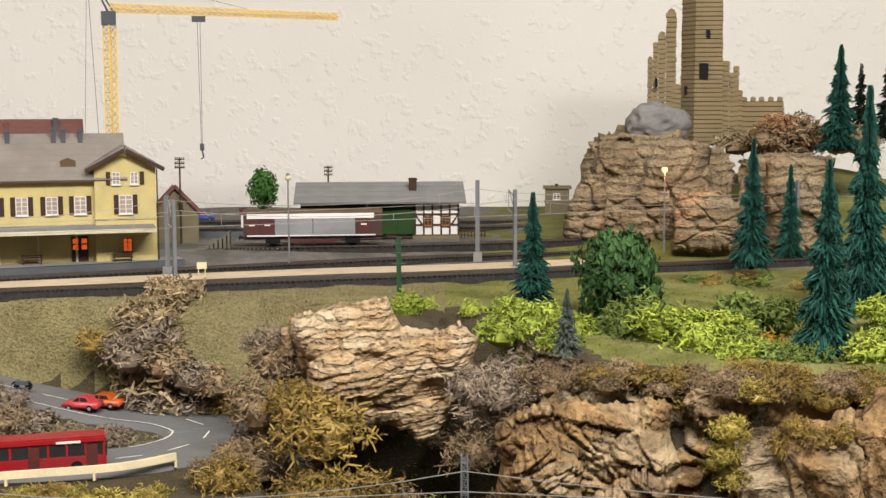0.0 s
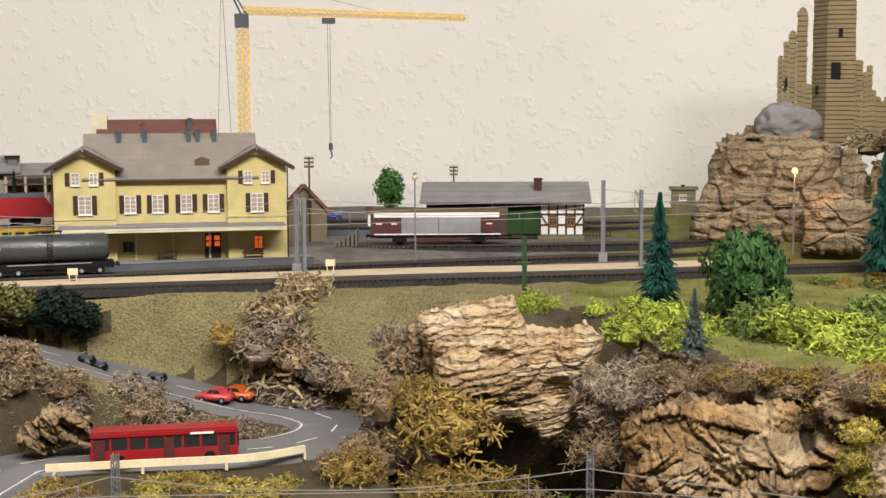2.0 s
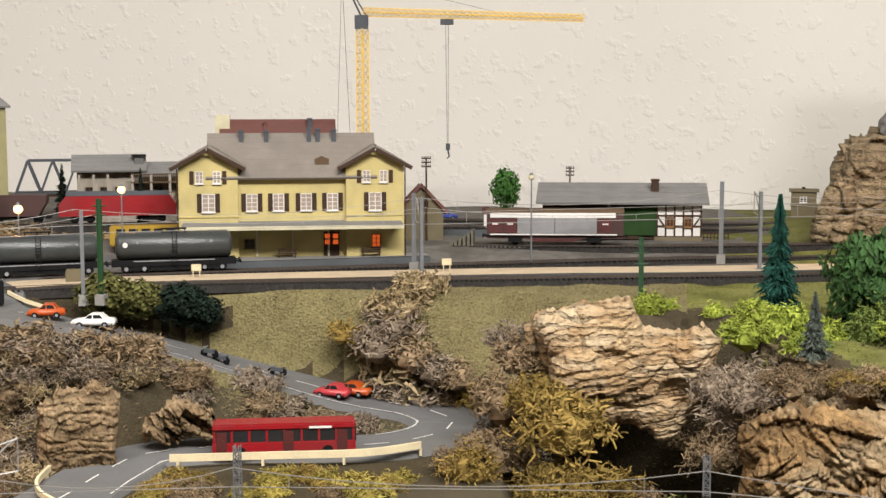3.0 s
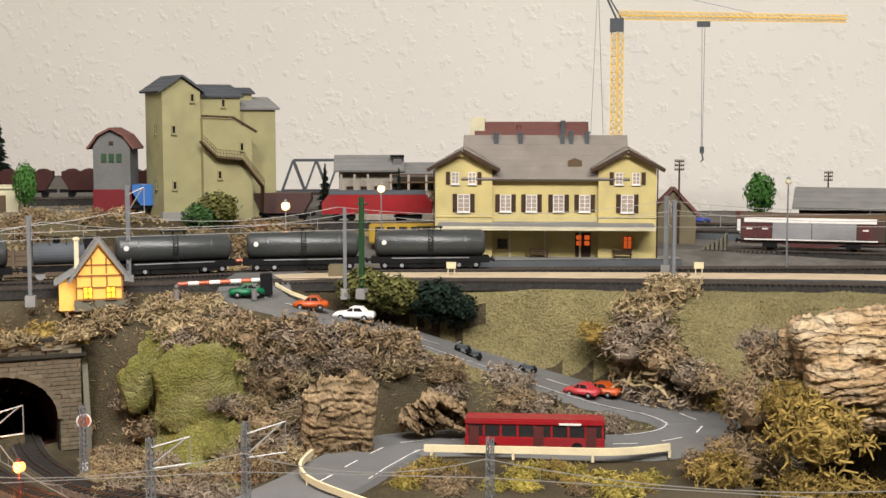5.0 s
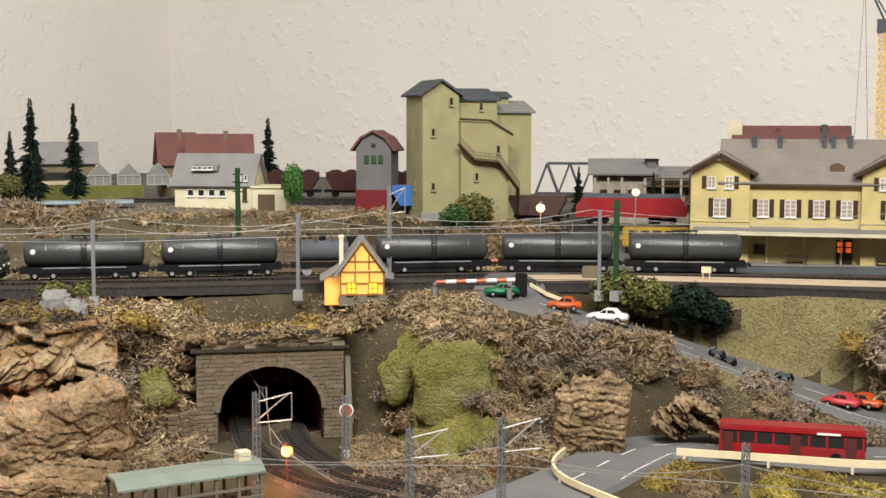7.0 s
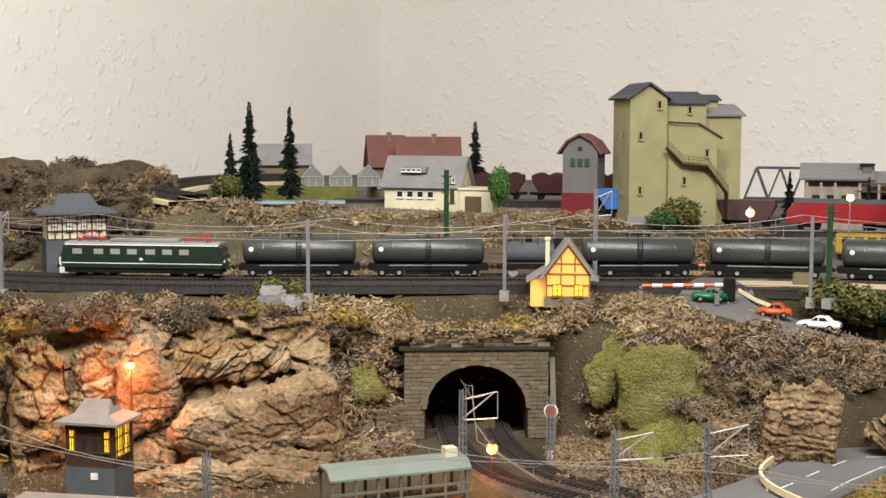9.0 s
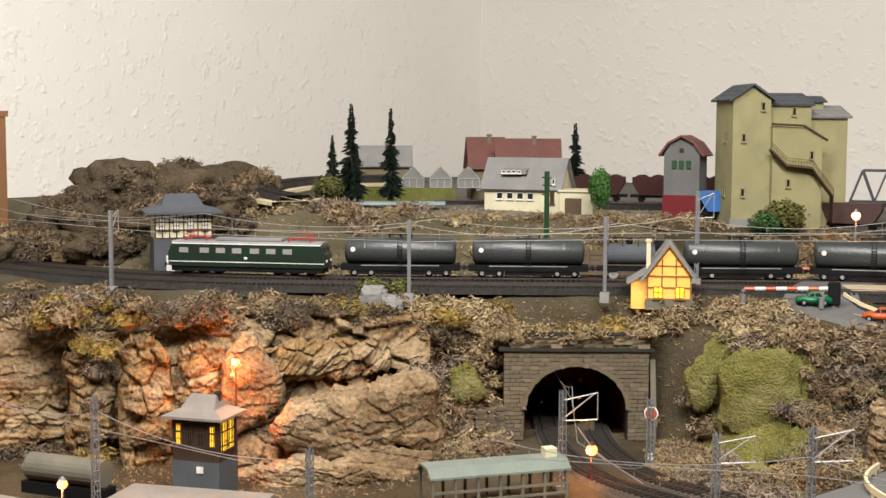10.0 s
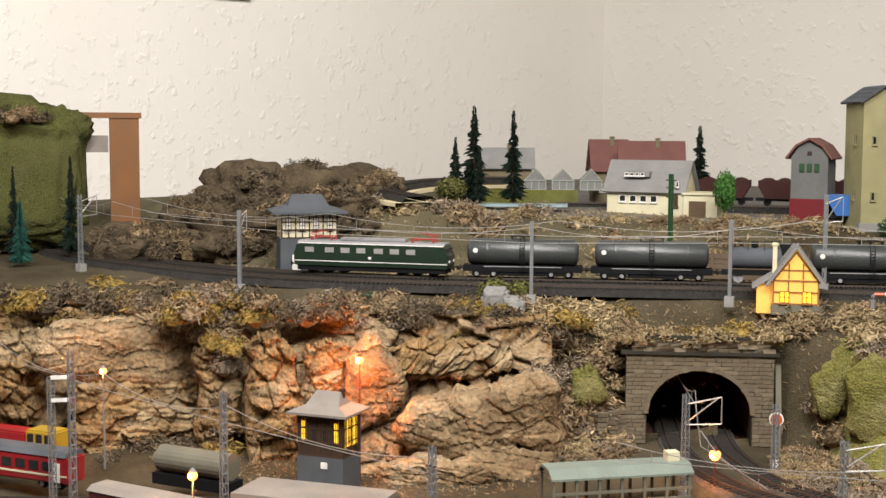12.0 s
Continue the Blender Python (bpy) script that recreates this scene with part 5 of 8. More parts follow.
def cliff_sheet(name, az0, az1, z0, z1, rlow, rtop, seed, keys, label, amp=0.030):
    """A continuous craggy face between two heights, with ledges, ribs and hollows."""
    bm = bmesh.new()
    na, nz = int((az1 - az0) / 102 * 1500), 84
    rows = []
    for i in range(na + 1):
        az = az0 + (az1 - az0) * i / na
        row = []
        for j in range(nz + 1):
            t = j / nz
            z = z0 + (z1 - z0) * t
            s = radians(az) * 1.45
            lean = s * 6 + z * 5
            q = Vector((s * 8, z * 12, seed))
            crag = noise.ridged_multi_fractal(q, 0.85, 2.2, 6, 1.0, 2.0)
            ledge = noise.noise(Vector((lean, z * 34 + 2.0 * noise.noise(Vector((s * 9, z * 9, seed))), seed)))
            rib = noise.noise(Vector((s * 46 + z * 18, z * 10, seed + 3)))
            big = noise.noise(Vector((s * 5.5, z * 6, seed + 7)))
            d, cells = noise.voronoi(Vector((s * 22 + z * 8, z * 34 - s * 4, seed)))
            crag += 0.9 * noise.cell(cells[0] * 5.7) - 0.8 * (1 - smooth((d[1] - d[0]) / 0.14))
            r = rlow(az) * (1 - t) + rtop(az) * t
            r -= amp * (0.55 * big + 0.38 * (crag - 1.0) + 0.30 * abs(ledge) + 0.20 * rib + 0.25)
            p = polar(az, r, z + 0.006 * ledge)
            row.append(bm.verts.new(p))
        rows.append(row)
    for a, b in zip(rows, rows[1:]):
        for j in range(nz):
            bm.faces.new((a[j], b[j], b[j + 1], a[j + 1]))
    ob = part(name, bm, M[keys[0]], smooth=True)
    for k in keys[1:]:
        ob.data.materials.append(M[k])
    for poly in ob.data.polygons:
        c = poly.center
        w = noise.noise(Vector((c.x * 9, c.y * 9, c.z * 13 + seed))) + 0.35 * noise.noise(c * 60)
        poly.material_index = 0 if w < -0.10 else min(1, len(keys) - 1)
    return tagged(ob, label, "cliff")


def sec(i, off):
    return lambda az: float(np.interp(az, SEC[:, 0], SEC[:, i])) + off


cliff_sheet("cliff", 47.2, 72, 0.950, 1.128, sec(1, -0.016), sec(3, -0.022), 4.3, ("rock", "rock_pale"), "tall bark cliff face with cream and brown ledges over the yard", 0.034)
cliff_sheet("cliff", -22, -3.2, 0.985, 1.118, sec(1, 0.010), sec(3, -0.006), 9.1, ("rock", "rock_grey"), "brown ochre bark cliff face below the wooded hill", 0.032)
# limestone wall and stump beside the road
bark_slab("limestone_wall", 26.4, 1.285, 1.050, (0.018, 0.040, 0.036, 0.044, 0.030), (-0.04, -0.045, -0.042, -0.04), 0.036, 0.018, 71, "rock_pale", "pale layered limestone block beside the road", pitch=0.007, cross=0.02, groove=0.003, lean=0.05, blocky=0.35, block=0.02, nu=110, nv=80)
bark_slab("bark_stump", 22.2, 1.325, 1.040, (-0.004, 0.014, 0.026, 0.020, 0.008), (-0.018, -0.022, -0.016, -0.02), 0.036, 0.022, 72, "rock_pale", "hollow weathered stump of pale grey bark", pitch=0.010, cross=0.02, groove=0.006, ribs=True, lean=0.8, blocky=1.3, block=0.018, nu=100, nv=70)
for az, r, z, top, bot, hw, sd in ((32.6, 1.375, 1.058, (0.03, 0.052, 0.046, 0.050, 0.034), (-0.03, -0.05, -0.062, -0.05), 0.044, 76), (35.0, 1.400, 1.066, (0.01, 0.03, 0.02), (-0.03, -0.036, -0.02), 0.020, 77), (45.6, 1.415, 1.060, (0.01, 0.022, 0.016), (-0.02, -0.03, -0.02), 0.016, 78), (30.8, 1.34, 1.012, (0.0, 0.02, 0.01), (-0.02, -0.03), 0.03, 79)):
    bark_slab("moss_mound", az, r + 0.006, z, top, bot, hw, 0.016, sd, "moss", "mossy yellow-green flocked slope beside the tunnel", pitch=0.02, cross=0.03, groove=0.0008, blocky=0.16, block=0.03, category="mound", nu=80, nv=60)
rock_at(49.6, 1.53, 1.135, (0.017, 0.015, 0.016), 74, "boulder", "small grey-green boulder at the cliff top", strata=0.02)
rock_at(48.8, 1.52, 1.128, (0.014, 0.015, 0.013), 75, "boulder", "small grey-green boulder at the cliff top", strata=0.02)

# ---- plants ----
prng = random.Random(11)


def strand(bm, p, d, length, r0, r1, seg=3, curl=0.5, rnd=prng):
    prev = None
    d = d.normalized()
    for k in range(seg + 1):
        r = r0 + (r1 - r0) * k / seg
        u = d.orthogonal().normalized()
        w = d.cross(u)
        ring = [bm.verts.new(p + (u * math.cos(t) + w * math.sin(t)) * r) for t in (0, 2.094, 4.189)]
        if prev:
            for i in range(2):
                bm.faces.new((prev[i], prev[i + 1], ring[i + 1], ring[i]))
        prev = ring
        p = p + d * length / seg
        d = (d + Vector((rnd.uniform(-1, 1), rnd.uniform(-1, 1), rnd.uniform(-0.8, 1))) * curl).normalized()


def clump_mesh(seed, count, thick, seg=3, twigs=1):
    """A tuft of lichen: curled branching antlers round a small dark heart, with gaps between them."""
    rnd = random.Random(seed)
    bm = bmesh.new()
    bmesh.ops.create_icosphere(bm, subdivisions=1, radius=0.56)
    for v in bm.verts:
        v.co *= 1 + 0.42 * noise.noise(v.co.normalized() * 2.1 + Vector((seed * 3.3, 0, 0)))
    for _ in range(count):
        a, h = rnd.uniform(0, 2 * math.pi), rnd.uniform(-0.2, 1)
        s = math.sqrt(1 - h * h)
        d = Vector((s * math.cos(a), s * math.sin(a), h))
        k = 1 + 0.42 * noise.noise(d * 2.1 + Vector((seed * 3.3, 0, 0)))
        side = d.orthogonal().normalized()
        side.rotate(Matrix.Rotation(rnd.uniform(0, 6.28), 3, d))
        start = d * k * rnd.uniform(0.52, 0.86)
        g = (d * rnd.uniform(0.05, 0.6) + side).normalized()
        L = rnd.uniform(0.22, 0.40) * k
        strand(bm, start, g, L, thick * 1.15, thick * 0.7, seg, 1.25, rnd)
        for _ in range(twigs):
            e = start + g * L * rnd.uniform(0.3, 0.7)
            side.rotate(Matrix.Rotation(rnd.uniform(1.5, 4.5), 3, d))
            strand(bm, e, d * 0.8 + side, L * 0.6, thick * 0.9, thick * 0.6, 1, 0.8, rnd)
    return mesh_of("lichen", bm, M["lichen_brown"])


CLUMPS = [clump_mesh(s, 250, 0.029, 3) for s in range(6)]
COARSE = [clump_mesh(s + 20, 170, 0.042) for s in range(3)]
THIN = [clump_mesh(s + 40, 160, 0.042, 2, 0) for s in range(4)]
TAGS = {"lichen_dark": "dark brown", "lichen_brown": "brown", "lichen_tan": "tan", "lichen_grey": "grey-brown", "lichen_ochre": "ochre-olive", "lichen_lime": "bright lime-green", "lichen_green": "olive-green", "lichen_yellow": "yellow-green", "lichen_orange": "orange-yellow", "lichen_bluegreen": "dark bluish-green", "lichen_rust": "rust-brown"}


FAR = []


def bush(x, y, z, size, colour, flat=0.8, coarse=False, far=False):
    far = far or math.hypot(x, y) > 1.40
    me = prng.choice(COARSE if coarse and not far else THIN if far else CLUMPS)
    m = pose(x, y, z, prng.uniform(-12, 12), prng.uniform(-12, 12), prng.uniform(0, 360)) @ Matrix.Diagonal((size * prng.uniform(0.9, 1.2), size * prng.uniform(0.85, 1.1), size * flat * prng.uniform(0.85, 1.15), 1))
    if far:
        FAR.append((me, m, colour))
        return
    ob = new("lichen_bush", me)
    ob.matrix_basis = m
    ob.material_slots[0].link = "OBJECT"
    ob.material_slots[0].material = M[colour]
    tagged(ob, TAGS[colour] + " lichen bush clinging to the model ground", "bush", "lichen bushes")


def on_road(x, y, d=0.056):
    return float(np.hypot(ROAD_XY[:, 0] - x, ROAD_XY[:, 1] - y).min()) < d


LINES = np.array([(p.x, p.y) for p in L_FRONT + L_MAIN])


def thicket(az0, az1, r0, r1, count, colours, s0, s1, flat=0.75, coarse=False, sink=0.25, lift=0.0):
    made = 0
    for _ in range(count * 6):
        if made == count:
            break
        az, r = prng.uniform(az0, az1), prng.uniform(r0, r1)
        p = polar(az, r)
        s = prng.uniform(s0, s1)
        if on_road(p.x, p.y, 0.043 + s * 0.8) or np.hypot(LINES[:, 0] - p.x, LINES[:, 1] - p.y).min() < 0.024 + s * 0.8:
            continue
        if abs(az - P_AZ) < 3.4 and r < 1.545:
            continue
        bush(p.x, p.y, land(p.x, p.y) - s * sink * 0.3 + lift, s, prng.choice(colours), flat, coarse)
        made += 1


B, T, G, O = "lichen_brown", "lichen_tan", "lichen_grey", "lichen_ochre"
LM, LG, LY, LO, LB, LR = "lichen_lime", "lichen_green", "lichen_yellow", "lichen_orange", "lichen_bluegreen", "lichen_rust"
thicket(36, 47, 1.485, 1.555, 26, (T, T, B, B, O), 0.020, 0.034)
thicket(31.5, 47, 1.505, 1.565, 26, (T, B, T, G), 0.016, 0.026)
thicket(41.5, 49, 1.40, 1.50, 22, (B, T, G, B), 0.020, 0.032)
thicket(30, 37.2, 1.445, 1.52, 12, (T, T, B), 0.018, 0.030)
thicket(34.6, 38.0, 1.30, 1.44, 9, (T, B, B), 0.016, 0.028)
thicket(23.5, 30.5, 1.30, 1.44, 26, (B, G, G, B, T), 0.022, 0.036)
thicket(14.0, 24, 1.355, 1.42, 26, (G, B, G, T), 0.018, 0.028)
thicket(26.5, 31.5, 1.20, 1.32, 12, (B, LR, T, B), 0.018, 0.030)
thicket(31.5, 36, 1.12, 1.26, 8, (G, B), 0.018, 0.026)
thicket(21.0, 25.8, 1.51, 1.545, 5, (LG, LB), 0.022, 0.030, 0.95)
thicket(11.5, 21, 1.49, 1.52, 9, (B, O, T), 0.014, 0.022)
thicket(23, 37, 1.26, 1.47, 40, (B, G, T, B), 0.016, 0.028)
thicket(42.5, 50, 1.38, 1.54, 34, (B, T, G), 0.016, 0.028)
thicket(34.8, 37.8, 1.24, 1.42, 8, (T, B), 0.016, 0.024)
for k in range(16):
    q = PORTAL @ Vector((-0.085 + 0.0115 * k, 0.006 + 0.012 * (k % 2), 0.118 + 0.004 * math.sin(k * 1.9)))
    bush(q.x, q.y, q.z, 0.015 + 0.004 * (k % 3), (T, B, T, O)[k % 4], 0.7)
for az, r, s, c in ((12.4, 1.475, 0.046, T), (12.9, 1.495, 0.040, T), (11.6, 1.455, 0.036, G), (13.4, 1.47, 0.034, G), (12.6, 1.485, 0.034, T), (12.2, 1.455, 0.030, G), (13.2, 1.50, 0.026, T), (10.3, 1.452, 0.026, B), (9.2, 1.442, 0.024, O), (8.5, 1.43, 0.022, B), (11.3, 1.53, 0.026, T), (12.0, 1.54, 0.022, T),
                    (6.8, 1.325, 0.030, G), (7.4, 1.30, 0.032, G), (8.2, 1.28, 0.030, B), (6.2, 1.26, 0.028, O), (7.0, 1.22, 0.034, O), (5.4, 1.20, 0.040, O), (8.4, 1.20, 0.036, B), (9.4, 1.17, 0.030, O), (3.2, 1.12, 0.030, O), (2.2, 1.12, 0.026, O), (0.4, 1.12, 0.022, LG), (9.2, 1.245, 0.026, B), (10.3, 1.20, 0.024, B),
                    (-1.8, 1.32, 0.030, G), (-2.6, 1.26, 0.036, G), (-2.2, 1.22, 0.036, B), (-3.3, 1.20, 0.030, B), (-1.6, 1.21, 0.030, G), (-3.6, 1.15, 0.03, B)):
    p = polar(az, r)
    bush(p.x, p.y, land(p.x, p.y) + s * 0.25, s, c, 0.95)
for az, r, z, s, c in ((5.3, 1.19, 1.055, 0.045, O), (6.6, 1.22, 1.075, 0.035, O), (8.0, 1.27, 1.060, 0.036, B), (7.3, 1.31, 1.100, 0.032, B), (-3.0, 1.27, 1.085, 0.036, G), (-2.4, 1.24, 1.05, 0.040, B), (-3.8, 1.18, 1.05, 0.035, B)):
    p = polar(az, r)
    bush(p.x, p.y, z, s, c, 1.0)
for az, r, z, s_, c in ((6.0, 1.165, 1.004, 0.036, O), (4.6, 1.150, 1.004, 0.034, O), (3.2, 1.155, 1.004, 0.036, O), (1.8, 1.150, 0.990, 0.032, B), (0.5, 1.150, 0.985, 0.026, LG), (-0.7, 1.150, 0.980, 0.028, LG), (-1.9, 1.150, 0.98, 0.030, B), (-2.8, 1.145, 0.99, 0.030, B),
                        (12.8, 1.47, 1.10, 0.040, G), (13.4, 1.45, 1.085, 0.036, G), (11.9, 1.44, 1.075, 0.034, B), (10.9, 1.435, 1.062, 0.030, G), (10.0, 1.43, 1.055, 0.028, B), (14.1, 1.485, 1.09, 0.026, O), (14.9, 1.49, 1.095, 0.024, O), (12.4, 1.50, 1.122, 0.036, T), (13.0, 1.505, 1.118, 0.030, T), (10.7, 1.56, 1.137, 0.022, T), (11.6, 1.555, 1.136, 0.024, T), (11.1, 1.55, 1.135, 0.022, B),
                        (7.6, 1.33, 1.115, 0.026, G), (7.0, 1.315, 1.09, 0.028, G), (-1.2, 1.25, 1.085, 0.030, G), (-1.9, 1.23, 1.06, 0.032, G), (-1.5, 1.21, 1.03, 0.032, B), (-2.6, 1.20, 1.09, 0.028, G)):
    p = polar(az, r)
    bush(p.x, p.y, z, s_, c, 0.9)
thicket(10, 24, 1.12, 1.205, 26, (LY, O, B, LY), 0.016, 0.026)
thicket(-13, -3.5, 1.115, 1.15, 24, (B, B, O, T), 0.014, 0.022, 0.7, lift=0.004)
thicket(-19, -13, 1.10, 1.17, 20, (O, O, B), 0.016, 0.024, 0.8)
thicket(-13.0, -11.4, 1.08, 1.14, 6, (LY,), 0.014, 0.020)
for az, r, z, s_, c in ((-9.6, 1.30, 1.135, 0.036, LM), (-10.8, 1.28, 1.132, 0.040, LM), (-12.0, 1.30, 1.132, 0.034, LM), (-8.6, 1.34, 1.135, 0.034, LG), (-7.6, 1.33, 1.13, 0.030, LG), (-3.6, 1.34, 1.13, 0.030, LM), (-2.6, 1.30, 1.128, 0.032, LM), (-4.6, 1.37, 1.13, 0.026, LM), (-12.8, 1.36, 1.14, 0.034, LG), (-14.4, 1.35, 1.14, 0.036, LG), (-18.2, 1.25, 1.13, 0.034, LM), (-18.6, 1.38, 1.145, 0.034, LM), (1.6, 1.40, 1.138, 0.026, LM)):
    p = polar(az, r)
    bush(p.x, p.y, z, s_, c, 0.85, True)
thicket(-12.5, -2.5, 1.24, 1.42, 14, (LM, LM, LG, LM), 0.018, 0.030, 0.8, True)
thicket(-19, -12, 1.24, 1.42, 14, (LG, LG, LM, LO), 0.018, 0.030, 0.8, True)
thicket(-3.5, 1.5, 1.38, 1.46, 7, (LM, B, LY), 0.016, 0.024, 0.8, True)
thicket(-19, -8, 1.62, 1.70, 12, (LG, O), 0.014, 0.022, 0.6)
thicket(34.6, 37.0, 1.30, 1.44, 8, (G, B, T), 0.016, 0.026)
thicket(28.0, 30.8, 1.30, 1.44, 8, (G, B, T), 0.016, 0.026)
thicket(43.5, 47.5, 1.38, 1.46, 16, (G, T, B), 0.018, 0.028)
thicket(47, 70, 1.52, 1.60, 40, (B, "lichen_dark", O, "lichen_dark", B), 0.018, 0.032, 0.7)
thicket(57, 70, 1.66, 1.78, 32, (O, B, T, B), 0.018, 0.030, 0.6)
thicket(50, 58, 1.56, 1.62, 12, (G, B, LB), 0.014, 0.022, 0.6)
thicket(26, 50, 1.76, 1.95, 50, (T, T, B, T, B), 0.016, 0.030, 0.65)
thicket(47, 55, 1.92, 2.06, 18, (T, B, G), 0.022, 0.036, 0.8)
thicket(20, 31, 1.86, 1.96, 12, (T, LR, B), 0.014, 0.022, 0.6)
for k, (az, r, w_, h_) in enumerate(((55.0, 2.16, 0.075, 0.045), (57.2, 2.14, 0.085, 0.060), (59.6, 2.12, 0.080, 0.062), (61.6, 2.10, 0.070, 0.055), (63.4, 2.06, 0.060, 0.042), (58.4, 2.02, 0.065, 0.038), (56.2, 2.03, 0.055, 0.030), (60.6, 1.99, 0.055, 0.034), (65.2, 2.04, 0.045, 0.046))):
    rock_at(az, r, land(*polar(az, r).xy) + 0.012, (w_ * 0.95, 0.055, h_ * 0.72), 130 + k, "brown_hill", "dark brown lumpy flocked hillock at the layout's edge", name="hillock", category="hillock", boxy=0.8, strata=0.06, rough=0.40, sub=4, group="hillocks")
    base = polar(az, r, land(*polar(az, r).xy) + 0.010)
    for i in range(13):
        a, e = prng.uniform(-1.5, 1.5), prng.uniform(0.1, 1.4)
        right, near = polar(az - 90, 1.0), polar(az + 180, 1.0)
        q = base + (right * w_ * math.sin(a) + near * 0.06 * math.cos(a)) * math.cos(e) * 0.9 + Vector((0, 0, h_ * 0.72 * math.sin(e)))
        bush(q.x, q.y, q.z, prng.uniform(0.016, 0.028), prng.choice(("lichen_dark", "lichen_dark", B)), 0.8)
for k in range(46):
    p = polar(prng.uniform(53.5, 65), prng.uniform(1.94, 2.20))
    bush(p.x, p.y, land(p.x, p.y) + 0.010, prng.uniform(0.020, 0.034), prng.choice(("lichen_dark", "lichen_dark", "lichen_dark", B)), 0.85)
for k in range(26):
    p = polar(prng.uniform(-17.5, -11.5), prng.uniform(2.02, 2.16))
    bush(p.x, p.y, 1.292 + prng.uniform(-0.005, 0.03), prng.uniform(0.026, 0.042), prng.choice((T, B, LR)), 0.8)
for k in range(62):
    az = 46.5 + 24 * k / 61 + prng.uniform(-0.4, 0.4)
    r = float(np.interp(az, [46, 52, 58, 62, 66, 70], [1.47, 1.485, 1.515, 1.585, 1.645, 1.67])) + prng.uniform(-0.015, 0.02)
    p = polar(az, r)
    bush(p.x, p.y, float(np.interp(az, [46, 55, 62, 70], [1.112, 1.122, 1.128, 1.128])) + prng.uniform(-0.012, 0.008), prng.uniform(0.018, 0.030), prng.choice((B, O, "lichen_dark", "lichen_dark", G)), 0.75)
for k in range(46):
    az = -20.5 + 17 * k / 45 + prng.uniform(-0.3, 0.3)
    p = polar(az, prng.uniform(1.10, 1.145))
    bush(p.x, p.y, 1.117 + prng.uniform(-0.006, 0.006), prng.uniform(0.014, 0.022), prng.choice((O, O, B) if az < -13.2 else (LY, B) if az < -11.8 else (B, B, O)), 0.7)
for az, z in ((-12.4, 1.09), (-12.2, 1.07), (-12.6, 1.05), (-15.2, 1.095), (-16.0, 1.085), (-14.6, 1.08), (-17.2, 1.09)):
    p = polar(az, 1.075)
    bush(p.x, p.y, z, prng.uniform(0.014, 0.020), LY if az > -13 else O, 0.9)
for az, z in ((56.2, 1.04), (56.6, 1.00), (61.6, 1.06), (61.9, 1.02), (61.7, 0.985), (48.6, 1.04), (48.2, 1.00), (47.6, 1.06), (47.4, 1.02), (47.0, 0.99)):
    p = polar(az, float(np.interp(az, [46, 52, 58, 62, 66], [1.41, 1.42, 1.47, 1.53, 1.6])))
    bush(p.x, p.y, z, prng.uniform(0.018, 0.028), prng.choice((B, G)), 1.0)
for k in range(10):
    p = polar(prng.uniform(61, 64), 1.49 + prng.uniform(0, 0.1))
    bush(p.x, p.y, 1.10 + prng.uniform(-0.03, 0.03), prng.uniform(0.018, 0.028), prng.choice((B, O)), 1.0)


def spruce_mesh(seed, count, droop, spread):
    rnd = random.Random(seed)
    bm = bmesh.new()
    for k in range(count):
        t = rnd.random() ** 1.25
        z = 0.06 + 0.93 * t
        a = rnd.uniform(0, 6.2832)
        tier = 0.78 + 0.24 * math.sin(z * 46 + seed + 0.6 * math.sin(a * 2))
        L = spread * (1.02 - t) * tier * rnd.uniform(0.35, 1.22) + 0.015
        d = Vector((math.cos(a), math.sin(a), -droop + rnd.uniform(-0.15, 0.2)))
        p = Vector((0, 0, z))
        n = Vector((-math.sin(a), math.cos(a), 0))
        e = p + d * L
        w = 0.005 + 0.009 * (1 - t)
        m = p + d * L * 0.6 + Vector((0, 0, 0.012))
        v = [bm.verts.new(c) for c in (p, m + n * w, e, m - n * w, m + Vector((0, 0, -0.03)))]
        bm.faces.new((v[0], v[1], v[2])), bm.faces.new((v[0], v[2], v[3])), bm.faces.new((v[0], v[4], v[2]))
        for s in (-1, 1):
            for f in (0.55, 0.85):
                q = p + d * L * f
                g = q + n * s * w * 1.5 + d * L * 0.18 + Vector((0, 0, rnd.uniform(-0.03, 0.01)))
                vv = [bm.verts.new(c) for c in (q, q + d * L * 0.07, g)]
                bm.faces.new(vv)
    return bm


SPRUCE = [mesh_of("crown", spruce_mesh(s, 2300, 0.40, 0.215), M["spruce"]) for s in range(3)]
FIR = [mesh_of("crown", spruce_mesh(s + 7, 520, 0.30, 0.20), M["spruce_dark"]) for s in range(2)]
bm = bmesh.new()
tube(bm, (0, 0, -0.02), (0, 0, 0.9), 0.022, 0.004, 7)
for k in range(5):
    tube(bm, (0.018 * math.cos(k * 1.26), 0.018 * math.sin(k * 1.26), 0.03), (0.06 * math.cos(k * 1.26), 0.06 * math.sin(k * 1.26), -0.015), 0.009, 0.004, 5)
TRUNK = mesh_of("trunk", bm, M["bark"])


def conifer(x, y, z, h, kind="spruce", wide=1.0, colour=None):
    label = {"spruce": "dark blue-green bristly model spruce tree", "fir": "dark green model fir with loose branches", "grey": "small grey-green flocked model conifer"}[kind]
    t = thing("spruce_tree", pose(x, y, z, 0, 0, prng.uniform(0, 360)) @ Matrix.Diagonal((h * wide, h * wide, h, 1)), label, "conifer", "conifers")
    c = new("crown", prng.choice(FIR if kind == "fir" else SPRUCE))
    c.parent = t
    if kind == "grey":
        c.material_slots[0].link = "OBJECT"
        c.material_slots[0].material = M["spruce_grey"]
    k = new("trunk", TRUNK)
    k.parent = t


